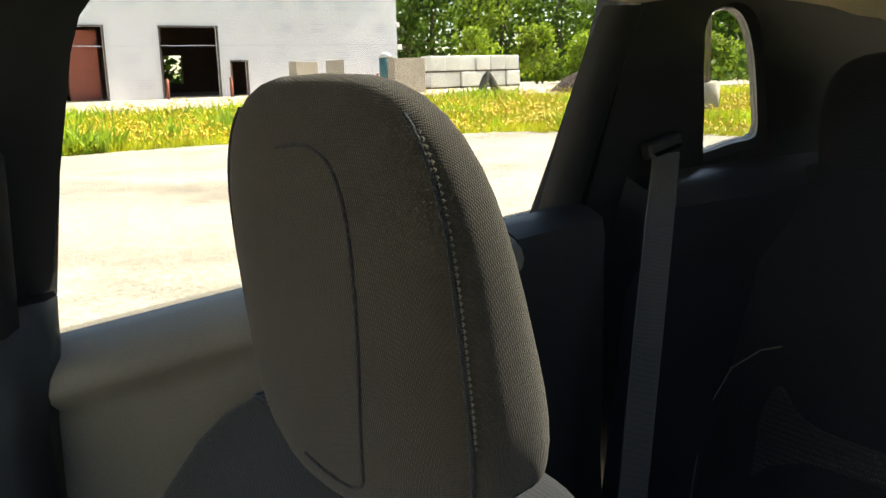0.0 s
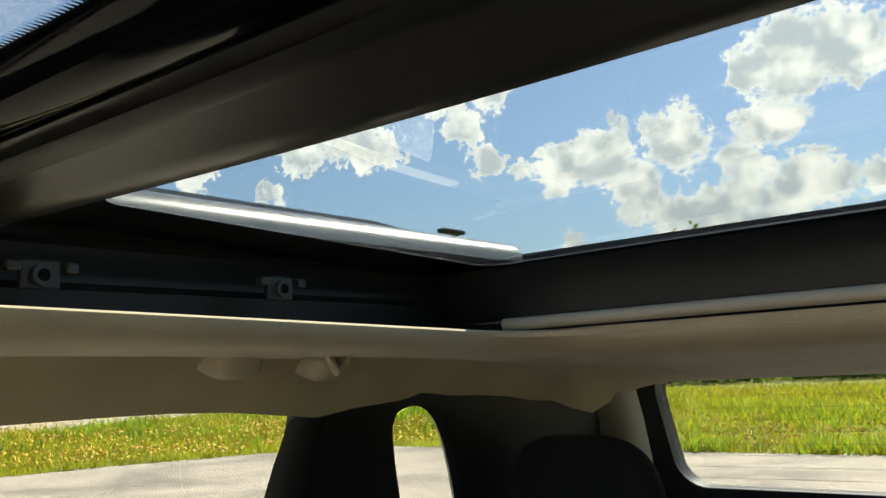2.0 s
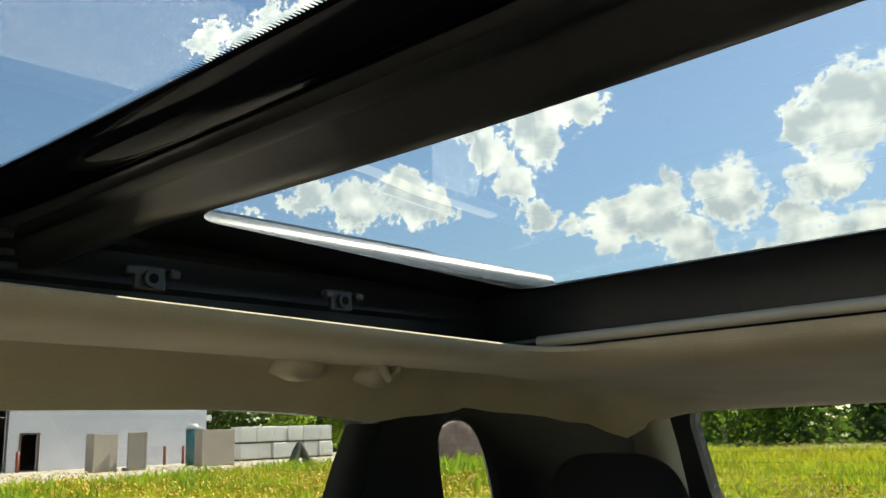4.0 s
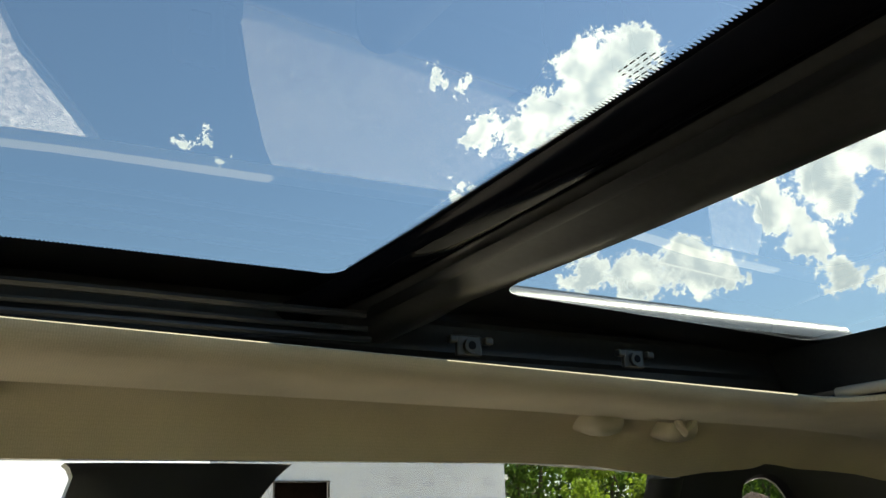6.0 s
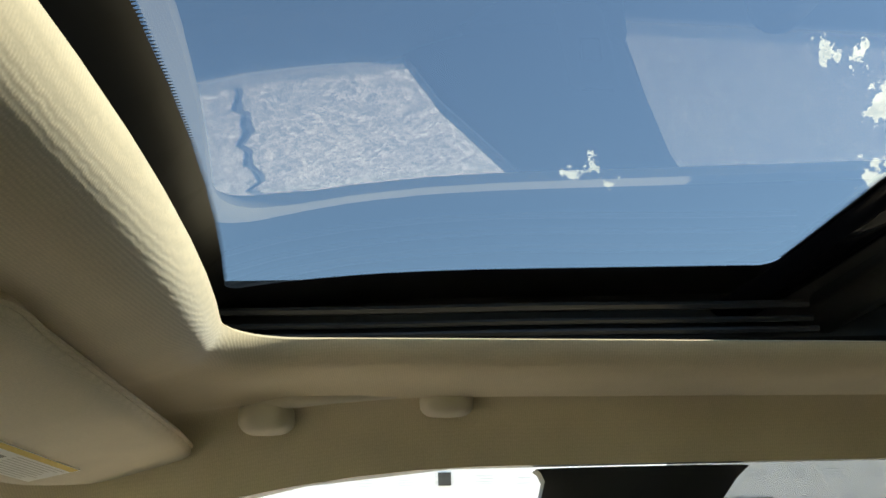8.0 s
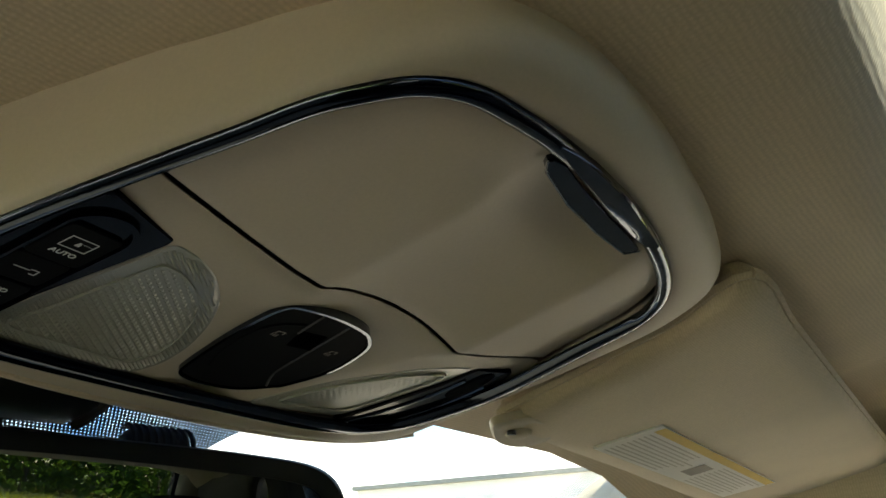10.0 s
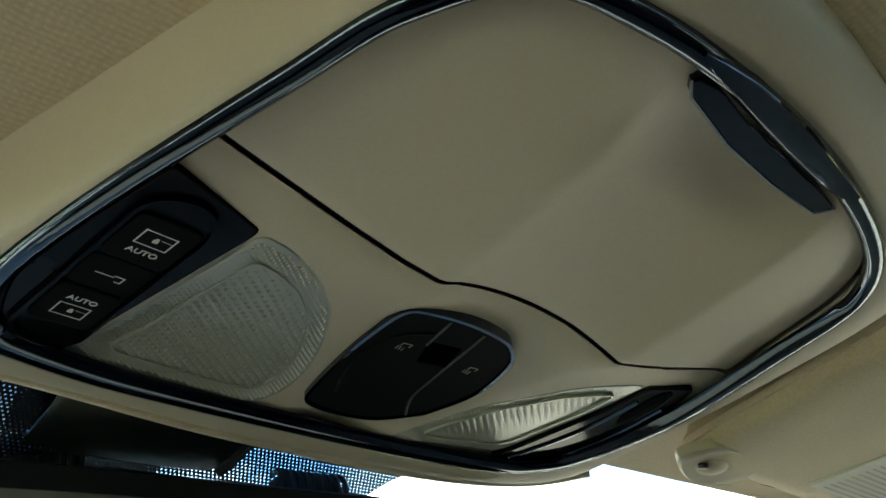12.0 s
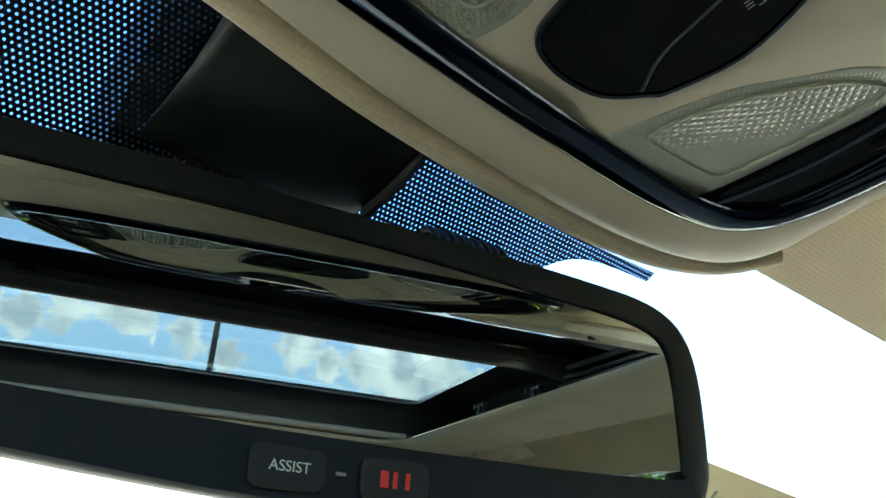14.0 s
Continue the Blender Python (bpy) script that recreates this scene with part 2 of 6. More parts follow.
def dotted(name, pitch, radius):
    """Printed black border of a windscreen: clear dots in black ink."""
    m = bpy.data.materials.new(name)
    m.use_nodes = True
    nt = m.node_tree
    nt.nodes.clear()
    N, L = nt.nodes.new, nt.links.new
    out, mx, tr, ink = N("ShaderNodeOutputMaterial"), N("ShaderNodeMixShader"), N("ShaderNodeBsdfTransparent"), N("ShaderNodeBsdfPrincipled")
    ink.inputs["Base Color"].default_value, ink.inputs["Roughness"].default_value = (0.008, 0.008, 0.009, 1), 0.4
    tr.inputs["Color"].default_value = (0.30, 0.42, 0.60, 1)
    co = N("ShaderNodeTexCoord")
    ds = []
    for off in ((0, 0, 0), (0.5, 0.866, 0)):
        mp, fr, sb, ln = N("ShaderNodeMapping"), N("ShaderNodeVectorMath"), N("ShaderNodeVectorMath"), N("ShaderNodeVectorMath")
        mp.inputs["Scale"].default_value = (1 / pitch, 1 / pitch, 0)
        mp.inputs["Location"].default_value = (100 + off[0], 173.2 + off[1], 0)
        fr.operation, sb.operation, ln.operation = "MODULO", "SUBTRACT", "LENGTH"
        fr.inputs[1].default_value = (1, 1.732, 1)
        sb.inputs[1].default_value = (0.5, 0.866, 0)
        L(co.outputs["Object"], mp.inputs["Vector"]); L(mp.outputs[0], fr.inputs[0]); L(fr.outputs[0], sb.inputs[0]); L(sb.outputs[0], ln.inputs[0])
        ds.append(ln.outputs["Value"])
    mn, lt = N("ShaderNodeMath"), N("ShaderNodeMath")
    mn.operation, lt.operation = "MINIMUM", "GREATER_THAN"
    lt.inputs[1].default_value = radius
    L(ds[0], mn.inputs[0]); L(ds[1], mn.inputs[1]); L(mn.outputs[0], lt.inputs[0])
    L(lt.outputs[0], mx.inputs[0]); L(tr.outputs[0], mx.inputs[1]); L(ink.outputs[0], mx.inputs[2]); L(mx.outputs[0], out.inputs["Surface"])
    return m


def leafy(name, color, var=0.4, scale=0.7, through=0.45):
    """Leaf or blade: light also comes through it."""
    m = mat(name, color, 0.7, var=var, scale=scale, fine=scale * 6, bump=0, spec=0.25)
    nt = m.node_tree
    N, L = nt.nodes.new, nt.links.new
    tr, mx = N("ShaderNodeBsdfTranslucent"), N("ShaderNodeMixShader")
    p = nt.nodes["Principled BSDF"]
    L(p.inputs["Base Color"].links[0].from_socket, tr.inputs["Color"])
    mx.inputs[0].default_value = through
    L(p.outputs[0], mx.inputs[1]); L(tr.outputs[0], mx.inputs[2])
    L(mx.outputs[0], nt.nodes["Material Output"].inputs["Surface"])
    return m


HEADLINER = weave("headliner_cloth", (0.61, 0.505, 0.345), 0.0021, strength=0.16, dist=0.0004, gap=0.055, axes="XYY", turn=(0.0, 0.0), wander=2.4)
BEIGE = mat("beige_plastic", (0.55, 0.48, 0.37), 0.5, var=0.04, fine=900, bump=0.12, dist=0.0003)
BEIGE2 = mat("beige_grained_plastic", (0.52, 0.45, 0.34), 0.55, var=0.05, fine=1200, bump=0.3, dist=0.0004)
VINYL = weave("visor_cloth", (0.575, 0.475, 0.32), 0.0011, strength=0.2, dist=0.0003, gap=0.05, axes="XYY", turn=(0.0, 0.0), wander=2.0)
BLACK = mat("black_plastic", (0.019, 0.019, 0.021), 0.55, var=0.15, fine=900, bump=0.3, dist=0.0004, spec=0.4)
SHELFM = mat("satin_black_plastic", (0.030, 0.032, 0.038), 0.33, var=0.15, fine=700, bump=0.25, dist=0.0004)
GREYTRIM = mat("grey_beige_plastic", (0.33, 0.29, 0.235), 0.5, var=0.05, fine=900, bump=0.15, dist=0.0003)
# beige chosen to bounce light onto visor and console
BOUNCEDASH = mat("light_bouncing_vinyl", (0.36, 0.31, 0.24), 0.6, var=0.08, fine=700, bump=0.3, dist=0.0004)
DOORP = mat("grained_door_plastic", (0.19, 0.168, 0.132), 0.5, var=0.15, fine=700, bump=0.4, dist=0.0005)
GLOSS = mat("gloss_black", (0.005, 0.005, 0.007), 0.08, var=0.1, fine=60, bump=0.01, spec=0.05)
RUBBER = mat("black_rubber", (0.012, 0.012, 0.013), 0.42, var=0.2, fine=300, bump=0.15)
WELL = mat("black_painted_steel", (0.016, 0.017, 0.018), 0.45, var=0.25, scale=14, fine=200, bump=0.15)
BEAMM = mat("satin_black_steel", (0.045, 0.045, 0.044), 0.30, var=0.2, scale=10, fine=150, bump=0.05)
DARKCHROME = mat("dark_chrome", (0.08, 0.094, 0.122), 0.07, 1.0, var=0.12, scale=30, fine=300, bump=0.04)
CHROME = mat("chrome", (0.72, 0.73, 0.75), 0.06, 1.0, var=0.04, fine=40, bump=0.03)
STEEL = mat("grey_steel", (0.25, 0.25, 0.25), 0.4, 0.8, var=0.15, fine=200)
ROOFSKIN = mat("silver_paint", (0.19, 0.186, 0.18), 0.35, 0.35, var=0.06, fine=400, bump=0.05, coat=0.4)
SEAT = weave("seat_cloth", (0.036, 0.030, 0.023), 0.0011, strength=0.8, dist=0.0006, sheen=0.12, angle=0.6)
SEATD = weave("dark_seat_cloth", (0.020, 0.021, 0.025), 0.0016, strength=0.8, dist=0.0006, sheen=0.09)
MESHC = weave("seat_mesh_cloth", (0.035, 0.035, 0.036), 0.0035, strength=1.0, dist=0.0012, sheen=0.1)
THREAD = mat("grey_thread", (0.15, 0.135, 0.11), 0.8, var=0.15, fine=900)
BELT = weave("belt_webbing", (0.06, 0.06, 0.06), 0.002, strength=0.8, dist=0.0005, angle=0.2)
CARPET = mat("dark_carpet", (0.02, 0.02, 0.021), 0.95, var=0.3, fine=300, bump=0.6, dist=0.003)
ROOF_GLASS = glass("tinted_roof_glass", (0.31, 0.33, 0.335), 2.0)
SIDE_GLASS = glass("clear_glass", (0.95, 0.96, 0.95))
DARK_GLASS = glass("privacy_glass", (0.33, 0.34, 0.335))
FRIT = mat("printed_ink", (0.008, 0.008, 0.009), 0.35, var=0.1, fine=100, bump=0)
FRITDOT = dotted("dotted_ink", 0.0019, 0.215)
MIRROR = mat("mirror_silver", (0.30, 0.33, 0.33), -0.08, 1.0, var=0.0, bump=0)
WHITE_PRINT = mat("white_print", (0.75, 0.75, 0.75), 0.6, var=0.03)
RED_PRINT = mat("red_print", (0.75, 0.04, 0.03), 0.6, var=0.03)
PAPER = mat("paper", (0.84, 0.82, 0.77), 0.8, var=0.04, fine=300)
YELLOW = mat("yellow_print", (0.62, 0.44, 0.08), 0.7, var=0.05)
GREYINK = mat("grey_ink", (0.35, 0.32, 0.28), 0.8, var=0.1)
PALEINK = mat("pale_ink", (0.55, 0.52, 0.46), 0.8, var=0.1)
BROWNPAPER = leafy("buff_paper", (0.62, 0.51, 0.33), 0.08, 6.0, 0.55)

# ---- mesh helpers ----


def link(name, me, material, parent=None, label="", smooth=True):
    me.materials.append(material)
    if smooth:
        me.polygons.foreach_set("use_smooth", [True] * len(me.polygons))
        me.set_sharp_from_angle(angle=radians(42))
    ob = new(name, me)
    if parent is not None:
        ob.parent = parent
        ob.matrix_parent_inverse = Matrix.Translation(-parent_base(parent))
    if label:
        ob["label"] = label
    return ob


def parent_base(ob):
    v = Vector((0, 0, 0))
    return Vector(ob.location) if ob.parent is None else v


def pydata(name, verts, faces, material, parent=None, label="", smooth=False):
    me = bpy.data.meshes.new(name)
    me.from_pydata([tuple(v) for v in verts], [], faces)
    me.update()
    return link(name, me, material, parent, label, smooth)


def part(name, bm, material, parent=None, label="", smooth=False):
    me = bpy.data.meshes.new(name)
    bm.normal_update()
    bm.to_mesh(me)
    bm.free()
    return link(name, me, material, parent, label, smooth)


def thing(name, base, label, category, group="", kind=""):
    e = new(name)
    e.empty_display_size = 0.05
    e.location = base
    return tagged(e, label, category, group, kind)


def box_bm(size, m=None, bevel=0.0, seg=2):
    bm = bmesh.new()
    bmesh.ops.create_cube(bm, size=1.0, matrix=Matrix.Diagonal((*size, 1)))
    if bevel:
        bmesh.ops.bevel(bm, geom=bm.edges[:], offset=bevel, segments=seg, profile=0.5, affect="EDGES")
    if m is not None:
        bmesh.ops.transform(bm, matrix=m, verts=bm.verts)
    return bm


def box(name, size, m, material, parent=None, bevel=0.0, seg=2, label=""):
    if not isinstance(m, Matrix):
        m = Matrix.Translation(m)
    return part(name, box_bm(size, m, bevel, seg), material, parent, label, smooth=False)


def cyl(name, r1, r2, depth, m, material, parent=None, seg=20, label=""):
    bm = bmesh.new()
    bmesh.ops.create_cone(bm, cap_ends=True, segments=seg, radius1=r1, radius2=r2, depth=depth)
    if not isinstance(m, Matrix):
        m = Matrix.Translation(m)
    bmesh.ops.transform(bm, matrix=m, verts=bm.verts)
    ob = part(name, bm, material, parent, label)
    for p in ob.data.polygons:
        p.use_smooth = len(p.vertices) == 4
    return ob


def loft(name, rings, material, parent=None, closed=True, caps=False, label="", smooth=True, loop=False):
    """Skin through rings of equal length."""
    n = len(rings[0])
    verts = [v for r in rings for v in r]
    faces = []
    for i in range(len(rings) - (0 if loop else 1)):
        a, b = i * n, ((i + 1) % len(rings)) * n
        for j in range(n if closed else n - 1):
            k = (j + 1) % n
            faces.append((a + j, a + k, b + k, b + j))
    if caps:
        faces.append(tuple(reversed(range(n))))
        faces.append(tuple(range((len(rings) - 1) * n, len(rings) * n)))
    bm = bmesh.new()
    me = bpy.data.meshes.new(name)
    me.from_pydata([tuple(v) for v in verts], [], faces)
    bm.from_mesh(me)
    bpy.data.meshes.remove(me)
    bmesh.ops.remove_doubles(bm, verts=bm.verts, dist=1e-6)
    bmesh.ops.recalc_face_normals(bm, faces=bm.faces)
    return part(name, bm, material, parent, label, smooth)


def tube_rings(pts, radius, sides=8, up=Vector((0, 0, 1))):
    pts = [Vector(p) for p in pts]
    rings = []
    for i, p in enumerate(pts):
        d = (pts[min(i + 1, len(pts) - 1)] - pts[max(i - 1, 0)]).normalized()
        u = d.cross(up)
        u = u.normalized() if u.length > 1e-4 else d.cross(Vector((1, 0, 0))).normalized()
        v = u.cross(d)
        r = radius[i] if isinstance(radius, (list, tuple)) else radius
        rings.append([p + (u * math.cos(2 * math.pi * k / sides) + v * math.sin(2 * math.pi * k / sides)) * r for k in range(sides)])
    return rings


def tube(name, pts, radius, material, parent=None, sides=8, label="", up=Vector((0, 0, 1))):
    return loft(name, tube_rings(pts, radius, sides, up), material, parent, True, True, label)


def spline(pts, n, closed=True):
    """Catmull-Rom through the points."""
    P = [Vector(p) for p in pts]
    out = []
    m = len(P)
    segs = m if closed else m - 1
    per = max(2, n // segs)
    for i in range(segs):
        if closed:
            a, b, c, d = P[i - 1], P[i], P[(i + 1) % m], P[(i + 2) % m]
        else:
            a, b, c, d = P[max(i - 1, 0)], P[i], P[i + 1], P[min(i + 2, m - 1)]
        for k in range(per):
            t = k / per
            out.append(0.5 * ((2 * b) + (c - a) * t + (2 * a - 5 * b + 4 * c - d) * t * t + (3 * b - a - 3 * c + d) * t * t * t))
    if not closed:
        out.append(P[-1])
    return out


def plate(name, outline, to3, w0, w1, material, parent=None, label="", bevel=0.0, smooth=False):
    """Plate with the 2D outline, between the depths w0 and w1 of the mapping to3(u, v, w)."""
    bm = bmesh.new()
    lo = [bm.verts.new(to3(u, v, w0)) for u, v in outline]
    hi = [bm.verts.new(to3(u, v, w1)) for u, v in outline]
    n = len(lo)
    bm.faces.new(lo)
    top = bm.faces.new(list(reversed(hi)))
    for i in range(n):
        bm.faces.new((lo[i], hi[i], hi[(i + 1) % n], lo[(i + 1) % n]))
    bmesh.ops.recalc_face_normals(bm, faces=bm.faces)
    if bevel:
        es = [e for e in bm.edges if (e.verts[0] in hi and e.verts[1] in hi)]
        bmesh.ops.bevel(bm, geom=es, offset=bevel, segments=3, profile=0.5, affect="EDGES")
    return part(name, bm, material, parent, label, smooth)


def ring_plate(name, outer, inner, to3, w0, w1, material, parent=None, label="", smooth=False):
    """Plate with a hole: outer and inner outlines of equal count."""
    n = len(outer)
    r = [[Vector(to3(*p, w)) for p in q] for q, w in ((outer, w0), (outer, w1), (inner, w1), (inner, w0))]
    return loft(name, r, material, parent, True, False, label, smooth, loop=True)


def rrect(x0, y0, x1, y1, r, n=6):
    pts = []
    for cx, cy, a0 in ((x1 - r, y1 - r, 0), (x0 + r, y1 - r, 90), (x0 + r, y0 + r, 180), (x1 - r, y0 + r, 270)):
        for k in range(n + 1):
            a = radians(a0 + 90 * k / n)
            pts.append((cx + r * math.cos(a), cy + r * math.sin(a)))
    return pts


def text_mesh(name, body, size, m, material, parent=None, label=""):
    cu = bpy.data.curves.new(name, "FONT")
    cu.body, cu.size, cu.align_x, cu.align_y, cu.extrude = body, size, "CENTER", "CENTER", 0.0001
    ob = bpy.data.objects.new(name, cu)
    scene.collection.objects.link(ob)
    me = bpy.data.meshes.new_from_object(ob.evaluated_get(bpy.context.evaluated_depsgraph_get()))
    bpy.data.objects.remove(ob)
    bpy.data.curves.remove(cu)
    me.transform(m)
    me.materials.clear()
    return link(name, me, material, parent, label, False)


# ---- car shell ----
OX, OY0, OY1 = 0.432, -0.657, 0.492      # opening in the headliner
GX = 0.455                               # clear edge of the roof glass


def lean(z):
    return 0.62 + (1.43 - z) * 0.35 if z > 0.95 else 0.788 + (0.95 - z) * 0.06


def top_z(y):
    """Height of the window tops."""
    if y > 0.25:
        return 1.450 - 0.37 * (y - 0.25) ** 2
    if y > -0.3:
        return 1.450
    knots = ((-0.3, 1.450), (-0.42, 1.446), (-0.51, 1.432), (-0.60, 1.440), (-0.72, 1.446), (-0.84, 1.441), (-1.0, 1.420), (-1.14, 1.380), (-1.22, 1.405), (-1.30, 1.440), (-1.35, 1.440))
    for (a, p), (b, q) in zip(knots, knots[1:]):
        if y >= b:
            f = (a - y) / (a - b)
            return p + (q - p) * (f * f * (3 - 2 * f) if a > -1.1 else f)
    return 1.440


def belt_z(y):
    """Height of the window ledge; it rises along the front door."""
    return 1.163 - 0.085 * (y - 0.04) + min(0.092, 0.42 * max(0.0, y - 0.12))


def ring_path(x, y0, y1, r, nside=30, nend=12, ncorner=8):
    """Points round a rectangle with round corners, from its front right, counted alike for every size."""
    pts = []
    def line(a, b, n):
        for k in range(n):
            pts.append((a[0] + (b[0] - a[0]) * k / n, a[1] + (b[1] - a[1]) * k / n))
    def arc(cx, cy, a0):
        for k in range(ncorner):
            a = radians(a0 + 90 * k / ncorner)
            pts.append((cx + r * math.cos(a), cy + r * math.sin(a)))
    arc(x - r, y1 - r, 0)
    line((x - r, y1), (-x + r, y1), nend)
    arc(-x + r, y1 - r, 90)
    line((-x, y1 - r), (-x, y0 + r), nside)
    arc(-x + r, y0 + r, 180)
    line((-x + r, y0), (x - r, y0), nend)
    arc(x - r, y0 + r, 270)
    line((x, y0 + r), (x, y1 - r), nside)
    return pts


def bow(x, y):
    """The opening's front edge is bowed towards the rear."""
    return y - 0.041 * max(0.0, 1 - (x / 0.42) ** 2) * max(0.0, min(1.0, (y - 0.3) / 0.15))


def lip_z(y):
    return 1.531 + 0.0235 * y


def headliner():
    inner = [(x, bow(x, y)) for x, y in ring_path(OX, OY0, OY1, 0.066)]
    outer = ring_path(0.616, -1.30, 0.742, 0.10)
    # profiles: fraction of the way out, height under the lip; for the sides, the front and the rear
    side = [(0.10, -0.001), (0.02, 0.0012), (0.0, -0.0006), (0.002, -0.005), (0.04, -0.013), (0.10, -0.0195), (0.30, -0.0232), (0.575, -0.0270), (0.615, -0.0275), (0.640, -0.0165), (0.72, -0.0180), (0.87, -0.042), (1.0, -0.082), (1.08, -0.079)]
    front = [(0.05, 0.001), (0.0, 0.0), (-0.010, -0.005), (-0.008, -0.014), (0.002, -0.025), (0.030, -0.038), (0.09, -0.048), (0.18, -0.054), (0.36, -0.055), (0.58, -0.060), (0.80, -0.069), (0.93, -0.077), (1.0, -0.084), (1.01, -0.076)]
    rear = [(0.03, 0.0), (0.0, 0.0), (0.0, -0.003), (0.0, -0.009), (0.01, -0.018), (0.04, -0.028), (0.10, -0.034), (0.2, -0.038), (0.36, -0.044), (0.54, -0.052), (0.72, -0.060), (0.88, -0.068), (1.0, -0.074), (1.02, -0.070)]
    rings = []
    for k in range(len(side)):
        ring = []
        for (xi, yi), (xo, yo) in zip(inner, outer):
            cy = 1 if yo > 0 else -1
            end = max(0.0, min(1.0, ((yo - 0.54) / 0.17) if cy > 0 else ((-0.55 - yo) / 0.75)))
            end = end * end * (3 - 2 * end) if cy > 0 else end
            lat = max(0.0, min(1.0, (abs(xo) - 0.40) / 0.216))
            w = end * (1 - lat) + end * lat * 0.35
            prof = front if cy > 0 else rear
            f = side[k][0] * (1 - w) + prof[k][0] * w
            dz = side[k][1] * (1 - w) + prof[k][1] * w
            z = lip_z(yi) + dz
            if k > 6:
                goal = top_z(yo) + (0.0 if k < 13 else 0.003)
                g = (k - 6) / 6 if k < 13 else 1.0
                z += (goal - (lip_z(yi) - 0.082)) * (1 - w) * g ** 1.5
            ring.append(Vector((xi + (xo - xi) * f, yi + (yo - yi) * f, z)))
        rings.append(ring)
    ob = loft("ceiling", rings, HEADLINER, None, True)
    tagged(ob, "beige woven headliner round a wide roof opening", "headliner", kind="structure")


def roof():
    # closed outer roof round the glass
    inner, outer = ring_path(0.56, -0.83, 0.60, 0.03), ring_path(0.70, -1.42, 0.695, 0.09)
    rings = []
    for f, dz in ((0, 0.0), (0.4, 0.004), (1.0, -0.10), (1.06, -0.17), (1.0, -0.165), (0.4, -0.02), (0, -0.02)):
        rings.append([Vector((a + (c - a) * f, b + (d - b) * f, 1.652 + dz - 0.02 * max(0, b - 0.3) - (1 - min(1, f)) * (0.24 * max(0, -0.6 - b) + 0.03 * (a / 0.56) ** 2 * max(0.0, min(1.0, (b + 0.1) / 0.1))))) for (a, b), (c, d) in zip(inner, outer)])
    tagged(loft("roof_panel", rings, ROOFSKIN, None, True, loop=True), "silver painted steel roof skin round the glass panels", "car roof", kind="structure")
    # black well between glass and headliner
    b = ring_path(0.528, -0.798, 0.555, 0.03)
    c = ring_path(0.535, -0.80, 0.56, 0.03)
    d = ring_path(0.530, -0.799, 0.556, 0.032)
    e = [(x, bow(x, y)) for x, y in ring_path(OX + 0.007, OY0 - 0.007, OY1 + 0.007, 0.068)]
    rings = [[Vector((x, y, z)) for x, y in q] for q, z in ((c, 1.625), (c, 1.600), (b, 1.592), (c, 1.588), (c, 1.572), (d, 1.566), (d, 1.558), (c, 1.553))]
    rings.append([Vector((x, y, lip_z(y) + 0.004)) for x, y in c])
    rings.append([Vector((x, y, lip_z(y) - 0.001)) for x, y in e])
    tagged(loft("roof_frame", rings, WELL, None, True), "black painted steel well round the roof opening", "roof frame", kind="structure")


headliner()
roof()


def side_map(sign):
    return lambda y, z, w: Vector((sign * (lean(z) + w), y, z))


def pillar(name, sign, prof, w0, depth, material, label, cat="pillar trim", cut=0.0):
    """Upright trim: rows of z, rear y, front y; bulges towards the room."""
    rings = []
    for z, ya, yb, bulge in prof:
        n = 10
        ring = []
        for k in range(n + 1):
            f = k / n
            y = ya + (yb - ya) * f
            ring.append(Vector((sign * (lean(z) + w0 + bulge * (1 - math.sin(math.pi * f) ** 0.55)), y, z)))
        ring.append(Vector((sign * (lean(z) + depth), yb - cut, z)))
        ring.append(Vector((sign * (lean(z) + depth), ya, z)))
        rings.append(ring)
    return tagged(loft(name, rings, material, None, True, True), label, cat, kind="structure")


QWIN = [(-0.672, 1.415), (-0.684, 1.430), (-0.716, 1.434), (-0.752, 1.417), (-0.792, 1.374), (-0.834, 1.312), (-0.853, 1.279), (-0.846, 1.268), (-0.803, 1.264), (-0.756, 1.256), (-0.742, 1.263), (-0.717, 1.316), (-0.690, 1.368)]


